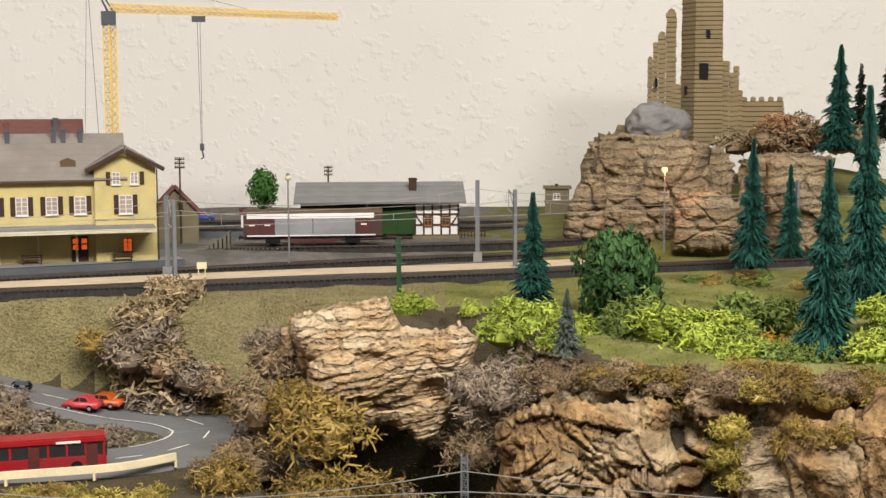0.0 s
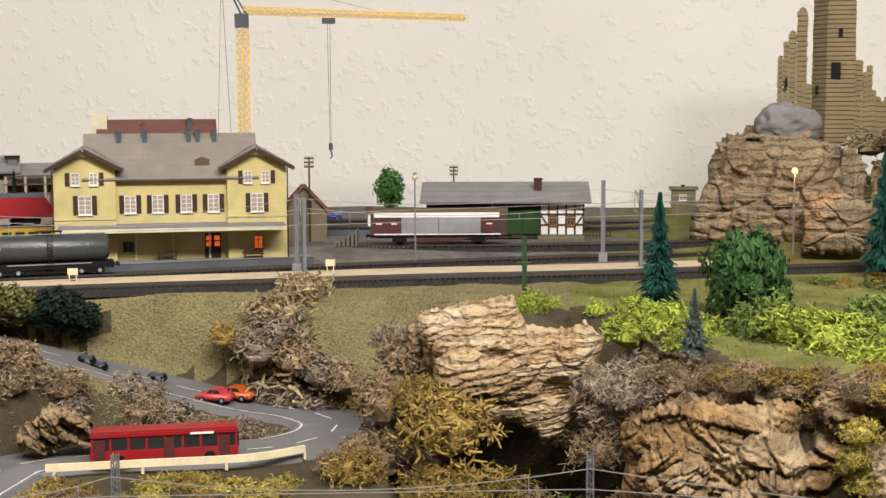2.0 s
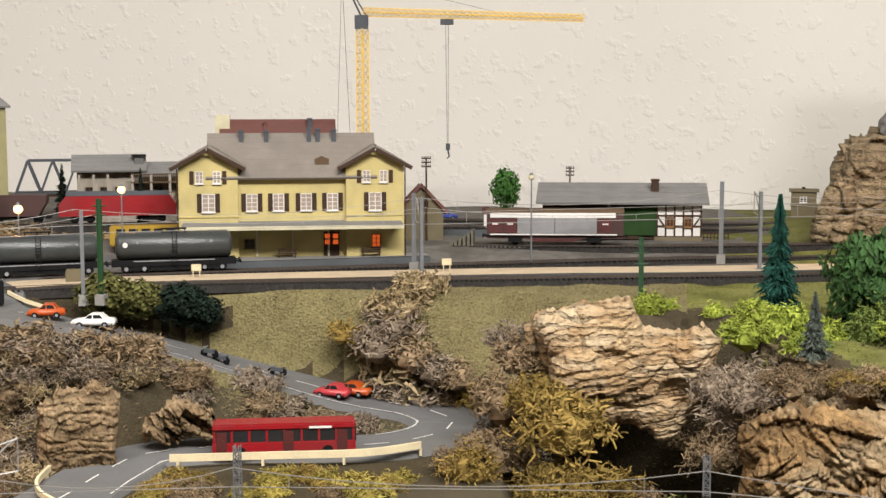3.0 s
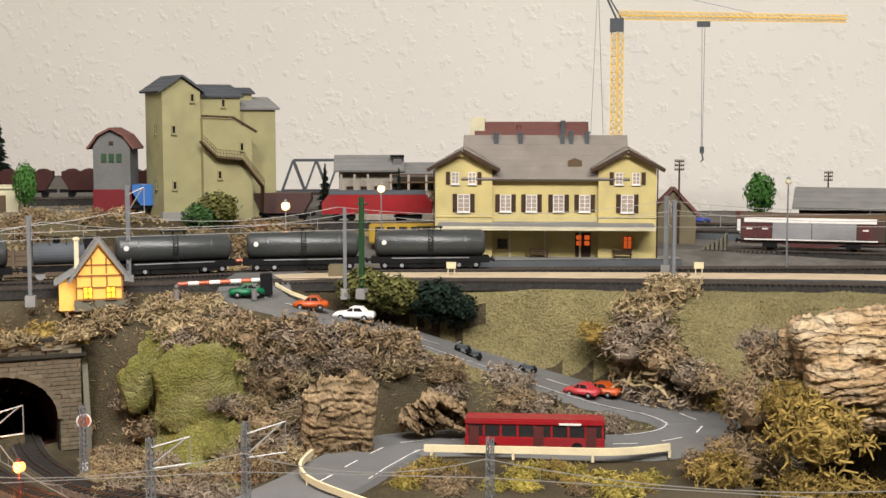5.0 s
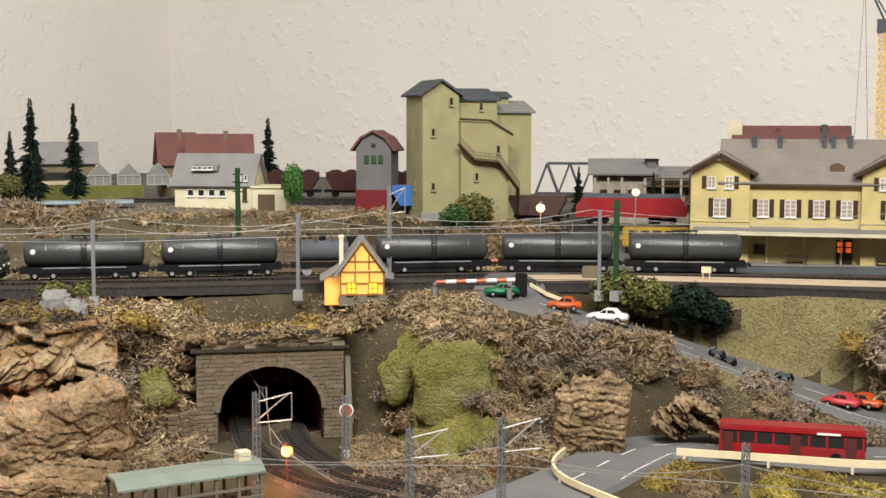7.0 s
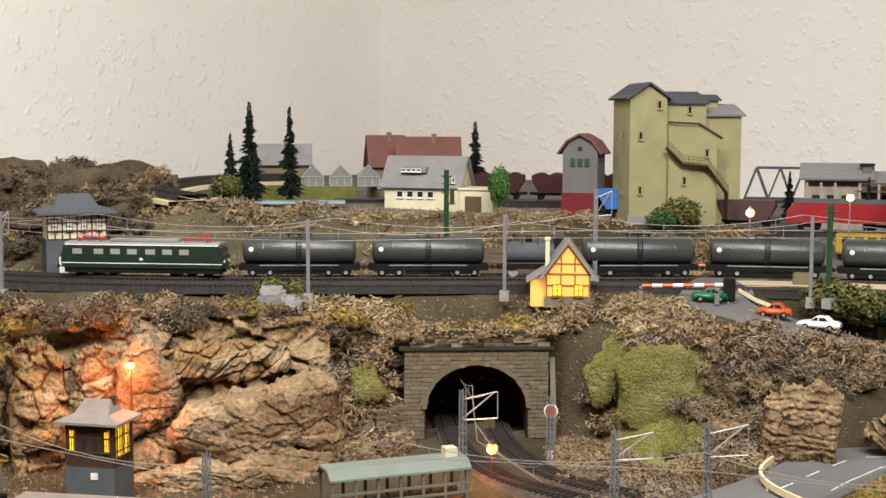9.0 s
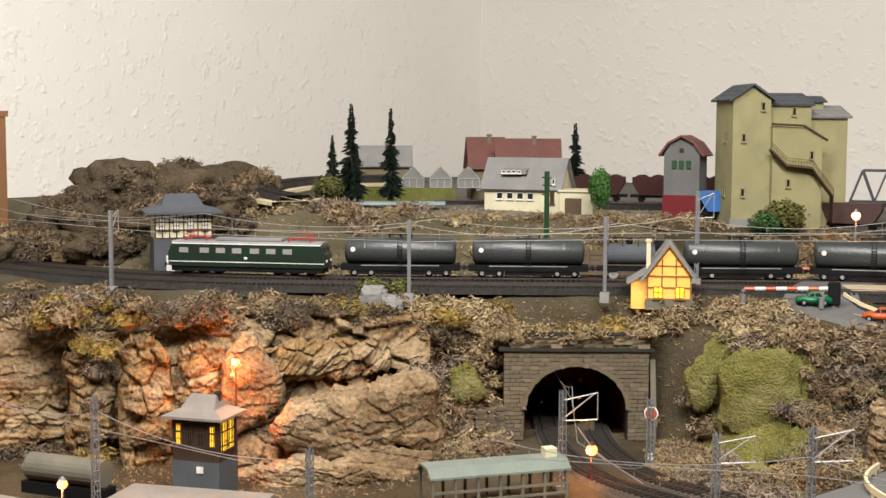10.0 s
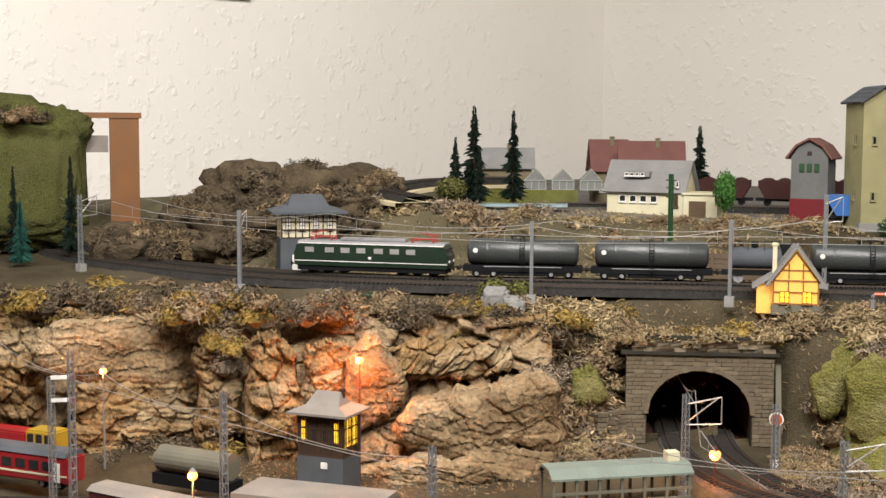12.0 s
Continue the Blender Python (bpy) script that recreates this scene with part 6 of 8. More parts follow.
for x, y, z, h, kind, w in ((0.099, 1.455, 1.122, 0.138, "spruce", 0.95), (0.352, 1.212, 1.122, 0.182, "spruce", 0.78), (0.390, 1.672, 1.150, 0.162, "spruce", 0.8), (0.569, 1.917, 1.290, 0.150, "spruce", 0.95), (0.641, 2.052, 1.300, 0.118, "fir", 1.0), (0.69, 2.07, 1.30, 0.14, "fir", 1.0), (0.455, 1.425, 1.14, 0.235, "spruce", 0.7), (0.428, 1.45, 1.14, 0.12, "spruce", 0.9), (0.468, 1.79, 1.15, 0.125, "spruce", 0.8), (0.107, 1.138, 1.138, 0.058, "grey", 1.1),
                           (-1.638, 1.382, 1.222, 0.158, "fir", 0.95), (-1.594, 1.429, 1.222, 0.150, "fir", 0.85), (-1.621, 1.326, 1.225, 0.104, "fir", 1.0), (-1.60, 1.36, 1.222, 0.09, "fir", 0.8), (-1.497, 1.79, 1.205, 0.145, "fir", 1.0), (-0.775, 1.80, 1.175, 0.095, "fir", 0.6), (-0.96, 1.93, 1.19, 0.08, "fir", 1.0),
                           (-1.916, 0.714, 1.150, 0.135, "fir", 0.55), (-1.885, 0.790, 1.150, 0.148, "fir", 0.6), (-1.86, 0.70, 1.145, 0.09, "spruce", 0.9), (-1.375, 1.02, 1.145, 0.05, "fir", 1.0)):
    conifer(x, y, z, h, kind, w)


def leaf_mesh(seed, count, size, conic=0.0, droop=0.0):
    rnd = random.Random(seed)
    bm = bmesh.new()
    for _ in range(count):
        a, h = rnd.uniform(0, 6.2832), rnd.uniform(-1, 1)
        s = math.sqrt(1 - h * h)
        d = Vector((s * math.cos(a), s * math.sin(a), h))
        r = (rnd.random() ** 0.35) * (1 + 0.42 * noise.noise(d * 2.6 + Vector((seed, 3, 1))))
        r *= 1 - conic * max(0, h)
        p = d * r
        n = (d + Vector((rnd.uniform(-1, 1), rnd.uniform(-1, 1), rnd.uniform(-1, 1))) * 0.6).normalized()
        u = n.orthogonal().normalized()
        u.rotate(Matrix.Rotation(rnd.uniform(0, 6.28), 3, n))
        u = (u + Vector((0, 0, -droop))).normalized()
        w = n.cross(u)
        k = size * rnd.uniform(0.7, 1.3)
        v = [bm.verts.new(p + c) for c in (u * k, w * k * 0.55 + n * k * 0.2, -u * k, -w * k * 0.55 + n * k * 0.2)]
        bm.faces.new(v)
    return mesh_of("crown", bm, M["leaf"])


LEAF = [leaf_mesh(1, 1500, 0.13), leaf_mesh(2, 3200, 0.105, 0.25, 1.0)]


def leaf_tree(x, y, z, h, w, lift, mesh, colour, label):
    t = thing("leafy_tree", plan(x, y, z), label, "tree", "leafy trees")
    bm = bmesh.new()
    tube(bm, (0, 0, -0.003), (0, 0, lift + h * 0.4), 0.0035, 0.0015, 7)
    for k in range(4):
        a = k * 1.7
        tube(bm, (0, 0, lift + h * 0.1), (w * 0.3 * math.cos(a), w * 0.3 * math.sin(a), lift + h * 0.5), 0.0014, 0.0006, 5)
    part("trunk", bm, M["bark"], t)
    c = new("crown", LEAF[mesh])
    c.parent = t
    c.matrix_basis = Matrix.Translation((0, 0, lift + h / 2)) @ Matrix.Diagonal((w / 2, w / 2, h / 2, 1))
    c.material_slots[0].link = "OBJECT"
    c.material_slots[0].material = M[colour]


leaf_tree(0.183, 1.378, 1.115, 0.110, 0.088, 0.012, 1, "leaf", "dark green shaggy model tree with drooping leaves")
leaf_tree(-0.292, 2.17, 1.175, 0.070, 0.046, 0.012, 0, "leaf_bright", "bright green egg-shaped model tree")
leaf_tree(-1.247, 1.538, 1.205, 0.062, 0.032, 0.014, 0, "leaf_bright", "slim green egg-shaped model tree")
for az, r, z, s, c in ((25.0, 1.525, 1.12, 0.050, "leaf_olive"), (23.6, 1.53, 1.115, 0.045, "leaf_olive"), (21.8, 1.53, 1.105, 0.05, "spruce_dark"), (20.9, 1.53, 1.10, 0.04, "spruce_dark"), (31.2, 1.89, 1.19, 0.05, "leaf_olive"), (31.9, 1.88, 1.185, 0.04, "leaf"), (48.4, 1.56, 1.128, 0.03, "leaf_olive"), (49.6, 1.56, 1.128, 0.032, "leaf_olive"), (50.9, 2.08, 1.225, 0.04, "leaf_olive")):
    p = polar(az, r)
    leaf_tree(p.x, p.y, z, s, s * 1.2, 0.0, 0, c, "low broad-leaved model shrub beside the road")


# far growth, uncountable from the aisle, as one object
def join_far():
    keys = sorted({c for _, _, c in FAR})
    co, faces, idx, base = [], [], [], 0
    cache = {}
    for me, m, colour in FAR:
        if me.name not in cache:
            v = np.empty(len(me.vertices) * 3)
            me.vertices.foreach_get("co", v)
            cache[me.name] = (v.reshape(-1, 3), [tuple(p.vertices) for p in me.polygons])
        v, f = cache[me.name]
        mm = np.array(m)
        co.append(v @ mm[:3, :3].T + mm[:3, 3])
        faces += [tuple(i + base for i in p) for p in f]
        idx += [keys.index(colour)] * len(f)
        base += len(v)
    me = bpy.data.meshes.new("undergrowth")
    me.from_pydata(np.concatenate(co).tolist(), [], faces)
    for k in keys:
        me.materials.append(M[k])
    me.polygons.foreach_set("material_index", idx)
    tagged(new("undergrowth", me), "tan and brown lichen undergrowth on the far banks", "undergrowth", kind="stuff")



# flock fibres and crumbs on the slopes
frng = random.Random(21)


def flock(name, az0, az1, r0, r1, count, size, material, label, road_gap=0.05):
    bm = bmesh.new()
    for _ in range(count):
        az, r = frng.uniform(az0, az1), frng.uniform(r0, r1)
        p = polar(az, r)
        if on_road(p.x, p.y, road_gap) or np.hypot(LINES[:, 0] - p.x, LINES[:, 1] - p.y).min() < 0.026 or (abs(az - P_AZ) < 3.2 and r < 1.48):
            continue
        p.z = land(p.x, p.y) - 0.0005
        for _ in range(3):
            d = Vector((frng.uniform(-1, 1), frng.uniform(-1, 1), frng.uniform(0.05, 0.6))).normalized() * size * frng.uniform(0.5, 1.3)
            n = d.orthogonal().normalized() * size * 0.16
            bm.faces.new([bm.verts.new(p + n), bm.verts.new(p - n), bm.verts.new(p + d)])
    tagged(part(name, bm, material), label, "ground cover", kind="stuff")


flock("grass_fibres", 1, 22.5, 1.36, 1.585, 14000, 0.0036, M["grass_tip"], "short olive-brown static grass on the bank")
flock("scatter", 23, 62, 1.30, 1.62, 6000, 0.005, M["lichen_brown"], "brown scatter crumbs on the slopes")
flock("scatter", 26, 62, 1.74, 2.15, 4500, 0.006, M["lichen_tan"], "tan scatter crumbs on the far bank")
flock("green_fibres", -20, 1, 1.14, 1.66, 5000, 0.004, M["green"], "green static grass on the wooded hill")


# ---- station area ----
def deck(name, pts, half, material, side, z, h, label):
    line = spline([(x, y, z + h) for x, y in pts], 0.02)
    t = thing(name, Matrix(), label, "platform", kind="structure")
    strip_mesh("surface", line, half, material, t, 0.0, 0.0)
    strip_mesh("edge", [(p.x, p.y, p.z - 0.0008) for p in line], half, side, t, h + 0.006, 0.0006)


deck("platform_island", [(0.22, 1.762), (0.0, 1.690), (-0.166, 1.652), (-0.45, 1.560), (-0.70, 1.462), (-0.775, 1.412)], 0.032, M["platform"], M["platform_side"], Z_TRACK - 0.004, 0.0075, "sandy island platform strip between two tracks")
deck("platform_station", [(-0.36, 1.792), (-0.46, 1.745), (-0.60, 1.682), (-0.72, 1.622)], 0.046, M["concrete"], M["platform_side"], Z_TRACK - 0.002, 0.011, "grey station platform with a dark edge")
for x, y in ((-0.295, 1.621), (-0.585, 1.513)):
    s = thing("platform_sign", plan(x, y, Z_TRACK + 0.0035, 15), "small yellow wooden platform sign on posts", "sign", "platform signs")
    pbox("board", s, M["pale_wood"], -0.006, 0.006, -0.001, 0.001, 0.008, 0.016)
    pbox("post", s, M["pale_wood"], -0.0045, -0.0035, -0.0008, 0.0008, 0, 0.008), pbox("post", s, M["pale_wood"], 0.0035, 0.0045, -0.0008, 0.0008, 0, 0.008)
track("track_siding", [(x, y, 1.158) for x, y in ((-0.30, 1.838), (-0.08, 1.858), (0.15, 1.915), (0.45, 2.04))], "siding track in front of the goods shed")
track("track_yard_back", [(x, y, 1.163) for x, y in ((0.75, 2.30), (0.2, 2.22), (-0.2, 2.20), (-0.45, 2.22))], "back siding near the room wall")
track("track_yard_back", [(x, y, 1.162) for x, y in ((0.6, 2.20), (0.2, 2.13), (-0.05, 2.10), (-0.45, 2.09))], "back siding near the room wall")
L_ORE = track("track_ore", [(x, y, 1.212) for x, y in ((-1.62, 1.56), (-1.45, 1.68), (-1.25, 1.795), (-1.0, 1.90))], "raised ore track behind the gravel works")
L_RED = track("track_loading", [(x, y, 1.186) for x, y in ((-1.06, 1.70), (-0.92, 1.745), (-0.80, 1.79), (-0.66, 1.85))], "track beside the gravel works")
track("track_spur", [polar(52.6, 2.00, 1.236), polar(53.6, 2.08, 1.240), polar(53.4, 2.16, 1.245), polar(52.0, 2.24, 1.250), polar(50.2, 2.28, 1.252), polar(48.2, 2.32, 1.252)], "curved spur track on bare wooden boards")
bd = strip_mesh("spur_board", [(p.x, p.y, p.z - 0.009) for p in spline([polar(52.6, 2.00, 1.236), polar(53.6, 2.08, 1.240), polar(53.4, 2.16, 1.245), polar(52.0, 2.24, 1.250), polar(50.2, 2.28, 1.252), polar(48.2, 2.32, 1.252)], 0.03)], 0.034, M["pale_wood"], thick=0.006, drop=0.0)
tagged(bd, "bare plywood board under a curved spur track", "board")
# goods siding buffer stop and bedding boards
bs = thing("buffer_stop", plan(-0.305, 1.838, 1.160, 5), "grey earth buffer stop with crossed timbers", "buffer stop")
for k in range(5):
    pbox("beam", bs, M["weathered"], -0.022 + k * 0.006, -0.018 + k * 0.006, -0.014, 0.014, 0, 0.003 + k * 0.0034)
pbox("beam", bs, M["weathered"], 0.008, 0.011, -0.016, 0.016, 0, 0.022)
bk = pbox("boarded_wall", None, M["platform_side"], -0.12, 0.24, 0, 0.008, 0, 0.010)
bk.matrix_basis = plan(-0.30, 1.99, 1.158, 4)
tagged(bk, "dark low kerb along the goods road", "kerb")
for x, y in ((-0.315, 2.10), (-0.165, 2.05), (-0.185, 2.15)):
    p = thing("shunting_signal", plan(x, y, 1.16, 5), "small white and red shunting signal on a post", "signal", "shunting signals")
    pbox("post", p, M["white"], -0.003, 0.003, -0.002, 0.002, 0, 0.024)
    pbox("head", p, M["dark_red"], -0.006, 0.006, -0.003, 0.003, 0.024, 0.036)
# retaining wall of planks behind the crossing
rw = thing("plank_retaining_wall", plan(-0.985, 1.43, 1.142, 33), "brown plank retaining wall beside the tracks", "retaining wall")
for k in range(5):
    pbox("plank", rw, M["plank"], -0.17, 0.06, 0.001 * (k % 2), 0.006, k * 0.0068, k * 0.0068 + 0.0062)
for k in range(6):
    pbox("post", rw, M["plank"], -0.16 + k * 0.042, -0.156 + k * 0.042, -0.002, 0.0, 0, 0.037)
cabinet = pbox("trackside_cabinet", None, M["sand_wall"], -0.011, 0.011, -0.006, 0.006, 0, 0.020, bevel=0.0015)
cabinet.matrix_basis = plan(-0.715, 1.455, Z_TRACK - 0.002, 26)
tagged(cabinet, "weathered sand-coloured trackside cabinet on the platform", "cabinet")
cart = thing("baggage_cart", plan(-0.735, 1.655, 1.156, 22), "turquoise baggage cart beside the station", "cart")
pbox("bed", cart, M["turquoise"], -0.012, 0.014, -0.007, 0.007, 0.012, 0.016)
for x in (-0.010, 0.012):
    pbox("rack", cart, M["turquoise"], x - 0.001, x + 0.001, -0.007, 0.007, 0.0, 0.022)


# ---- vehicles ----
def wheelset(parent, x, r=0.0055, material="black"):
    bm = bmesh.new()
    for s in (-1, 1):
        tube(bm, (x, s * 0.0083, r), (x, s * 0.0068, r), r, n=14)
    tube(bm, (x, -0.0083, r), (x, 0.0083, r), 0.0012, n=6)
    part("wheelset", bm, M[material], parent)


def couplers(parent, L, z=0.012):
    for s in (-1, 1):
        for y in (-0.010, 0.010):
            bm = bmesh.new()
            tube(bm, (s * L / 2, y, z), (s * (L / 2 + 0.006), y, z), 0.0009, n=6)
            tube(bm, (s * (L / 2 + 0.005), y, z), (s * (L / 2 + 0.0065), y, z), 0.0026, n=10)
            part("buffer", bm, M["black"], parent)


def bogie(parent, x, span=0.022, silver=True):
    b = pbox("bogie", parent, M["black"], x - span / 2 - 0.006, x + span / 2 + 0.006, -0.0105, 0.0105, 0.0035, 0.0085)
    for s in (-1, 1):
        wheelset(parent, x + s * span / 2)
        if silver:
            bm = bmesh.new()
            tube(bm, (x + s * span / 2, -0.0118, 0.0055), (x + s * span / 2, -0.0104, 0.0055), 0.0026, n=8)
            part("axle_box", bm, M["silver"], b)


def tank_wagon(m):
    t = thing("tank_wagon", m, "grey four-axle tank wagon with a ladder and top walkway", "tank wagon", "tank train")
    L = 0.143
    bm = bmesh.new()
    n = 28
    prof = [(-L / 2, 0.0), (-L / 2, 0.010), (-L / 2 + 0.0015, 0.0145), (-L / 2 + 0.005, 0.0172), (L / 2 - 0.005, 0.0172), (L / 2 - 0.0015, 0.0145), (L / 2, 0.010), (L / 2, 0.0)]
    rings = [[bm.verts.new((x, r * math.cos(2 * math.pi * k / n), 0.0335 + r * math.sin(2 * math.pi * k / n))) for k in range(n)] for x, r in prof if r > 0]
    for a, b in zip(rings, rings[1:]):
        for k in range(n):
            bm.faces.new((a[k], a[(k + 1) % n], b[(k + 1) % n], b[k]))
    bm.faces.new(rings[0]), bm.faces.new(rings[-1])
    tank = part("tank", bm, M["tank"], t, smooth=False)
    for poly in tank.data.polygons:
        poly.use_smooth = len(poly.vertices) == 4
    for x in (-0.045, 0.0, 0.045):
        bm = bmesh.new()
        r = 0.01745
        pr = None
        for k in range(n + 1):
            c, s = r * math.cos(2 * math.pi * k / n), 0.0335 + r * math.sin(2 * math.pi * k / n)
            cur = [bm.verts.new((x - 0.0008, c, s)), bm.verts.new((x + 0.0008, c, s))]
            if pr:
                bm.faces.new((pr[0], pr[1], cur[1], cur[0]))
            pr = cur
        part("band", bm, M["tank"], tank)
    bm = bmesh.new()
    box(bm, -0.016, 0.016, -0.006, 0.006, 0.0535, 0.0548)
    for x in (-0.014, 0.0, 0.014):
        box(bm, x - 0.0006, x + 0.0006, -0.005, 0.005, 0.0495, 0.0535)
    part("walkway", bm, M["black"], t, "black top walkway")
    bm = bmesh.new()
    for x in (-0.0028, 0.0028):
        tube(bm, (x, -0.0185, 0.012), (x, -0.0185, 0.045), 0.0005, n=4)
        tube(bm, (x, -0.0185, 0.045), (x, -0.006, 0.054), 0.0005, n=4)
    for k in range(9):
        tube(bm, (-0.0028, -0.0185, 0.014 + k * 0.0037), (0.0028, -0.0185, 0.014 + k * 0.0037), 0.0005, n=4)
    part("ladder", bm, M["black"], t, "black access ladder")
    pbox("frame", t, M["black"], -0.0765, 0.0765, -0.0115, 0.0115, 0.0085, 0.0165)
    pbox("brake_gear", t, M["black"], -0.030, 0.030, -0.0100, 0.0100, 0.0030, 0.0085)
    pbox("frame_sill", t, M["silver"], -0.05, 0.05, -0.0122, -0.011, 0.0145, 0.0158)
    bm = bmesh.new()
    tube(bm, (-0.060, -0.01755, 0.036), (-0.060, -0.0150, 0.036), 0.0032, n=12)
    part("emblem", bm, M["white"], tank, "round white emblem")
    bogie(t, -0.048), bogie(t, 0.048)
    couplers(t, 0.153)
    return t


def small_tank(m):
    t = thing("tank_wagon", m, "short black two-axle tank wagon with brakeman's platform", "tank wagon", "tank train")
    bm = bmesh.new()
    tube(bm, (-0.034, 0, 0.031), (0.030, 0, 0.031), 0.0135, n=24)
    part("tank", bm, M["slate"], t, smooth=False)
    pbox("frame", t, M["black"], -0.046, 0.046, -0.011, 0.011, 0.010, 0.015)
    pbox("cab", t, M["black"], 0.026, 0.042, -0.0125, 0.0125, 0.015, 0.050)
    bm = bmesh.new()
    tube(bm, (0.034, -0.0132, 0.038), (0.034, -0.0124, 0.038), 0.003, n=12)
    part("emblem", bm, M["white"], t)
    bm = bmesh.new()
    for x in (-0.034, -0.015, 0.005, 0.022):
        tube(bm, (x, -0.010, 0.042), (x, -0.010, 0.053), 0.0005, n=4)
    tube(bm, (-0.034, -0.010, 0.053), (0.026, -0.010, 0.053), 0.0005, n=4)
    part("handrail", bm, M["black"], t)
    bm = bmesh.new()
    tube(bm, (-0.006, 0, 0.042), (-0.006, 0, 0.051), 0.0045, n=12)
    part("dome", bm, M["black"], t)
    wheelset(t, -0.026, 0.006, "silver"), wheelset(t, 0.026, 0.006, "silver")
    couplers(t, 0.092)
    return t


def pantograph(parent, x, s):
    bm = bmesh.new()
    for y in (-0.007, 0.007):
        tube(bm, (x, y, 0.047), (x + s * 0.016, y, 0.0525), 0.0006, n=4)
        tube(bm, (x + s * 0.016, y, 0.0525), (x, y * 0.9, 0.0555), 0.0006, n=4)
    for xx in (x - 0.004, x + 0.004):
        tube(bm, (xx, -0.012, 0.056), (xx, 0.012, 0.056), 0.0007, n=4)
    for xx, y in ((x - 0.014, -0.008), (x + 0.014, -0.008), (x - 0.014, 0.008), (x + 0.014, 0.008)):
        tube(bm, (xx, y, 0.044), (xx, y, 0.0485), 0.0016, n=8)
    tube(bm, (x - 0.016, -0.008, 0.0485), (x + 0.016, -0.008, 0.0485), 0.0008, n=4), tube(bm, (x - 0.016, 0.008, 0.0485), (x + 0.016, 0.008, 0.0485), 0.0008, n=4)
    part("pantograph", bm, M["panto_red"], parent, "red folded pantograph")


def electric_loco(m):
    t = thing("electric_locomotive", m, "dark green electric locomotive with red pantographs", "locomotive", "tank train")
    L = 0.212
    bm = bmesh.new()
    h = L / 2
    prism(bm, [(-h + 0.002, 0.011), (h - 0.002, 0.011), (h, 0.016), (h, 0.028), (h - 0.006, 0.0405), (-h + 0.006, 0.0405), (-h, 0.028), (-h, 0.016)], -0.0165, 0.0165, "y")
    body = part("body", bm, M["loco_green"], t)
    bm = bmesh.new()
    prism(bm, [(-0.0168, 0.0405), (0.0168, 0.0405), (0.013, 0.0435), (-0.013, 0.0435)], -h + 0.005, h - 0.005, "x")
    part("roof", bm, M["silver"], t, "silver-grey roof")
    pbox("stripe", body, M["white"], -h + 0.001, h - 0.001, -0.0171, -0.0165, 0.0165, 0.0175, label="thin white stripe")
    pbox("stripe", body, M["white"], -h + 0.006, h - 0.006, -0.0171, -0.0165, 0.0398, 0.0410, label="thin white stripe")
    for x in (-0.084, -0.056, -0.034, -0.012, 0.012, 0.034, 0.056):
        pbox("window", body, M["concrete"], x - 0.0062, x + 0.0062, -0.0172, -0.0165, 0.0285, 0.0352)
    pbox("door", body, M["loco_green"], 0.082, 0.092, -0.0172, -0.0165, 0.018, 0.037)
    for s in (-1, 1):
        for y in (-0.008, 0.008):
            bm = bmesh.new()
            box(bm, *sorted((s * (h - 0.0035), s * (h - 0.0015))), y - 0.0055, y + 0.0055, 0.030, 0.0375)
            part("cab_window", bm, M["glass_dark"], body)
            bm = bmesh.new()
            tube(bm, (s * h, y * 1.3, 0.020), (s * (h + 0.0012), y * 1.3, 0.020), 0.0018, n=10)
            part("headlight", bm, M["white"], body)
    pbox("emblem", body, M["white"], -0.002, 0.002, -0.0172, -0.0165, 0.021, 0.024)
    pbox("underframe", t, M["black"], -h + 0.004, h - 0.004, -0.0145, 0.0145, 0.0045, 0.0112)
    for s in (-1, 1):
        for k in range(3):
            wheelset(t, s * (0.040 + k * 0.022), 0.0068)
        pantograph(t, s * 0.070, s)
    for x, w in ((-0.030, 0.014), (0.006, 0.022), (0.036, 0.010)):
        pbox("roof_equipment", t, M["silver"], x - w, x + w, -0.010, 0.010, 0.0435, 0.0475, bevel=0.001)
    couplers(t, L)
    return t


def along(line, dist):
    """Place and heading at a distance along a line of points."""
    left = dist
    for a, b in zip(line, line[1:]):
        s = (b - a).length
        if left <= s:
            return a + (b - a) * left / s, (b - a).normalized()
        left -= s
    return line[-1], (line[-1] - line[-2]).normalized()


def on_track(line, dist, length, lift=0.0042):
    p, _ = along(line, dist - length * 0.33)
    q, _ = along(line, dist + length * 0.33)
    c, d = (p + q) / 2, q - p
    return plan(c.x, c.y, c.z + lift, math.degrees(math.atan2(-d.y, -d.x)))


RUN = [Vector(p) for p in L_MAIN]
front, tot = 0.0, 0.0
for a, b in zip(RUN, RUN[1:]):
    tot += (b - a).length
    if b.x < -1.475:
        front = tot
        break
pos = front - 0.108
electric_loco(on_track(RUN, pos, 0.21))
pos -= 0.108 + 0.010
for kind in "TTSTTT":
    half = 0.0805 if kind == "T" else 0.051
    pos -= half
    (tank_wagon if kind == "T" else small_tank)(on_track(RUN, pos, half * 2))
    pos -= half + 0.003


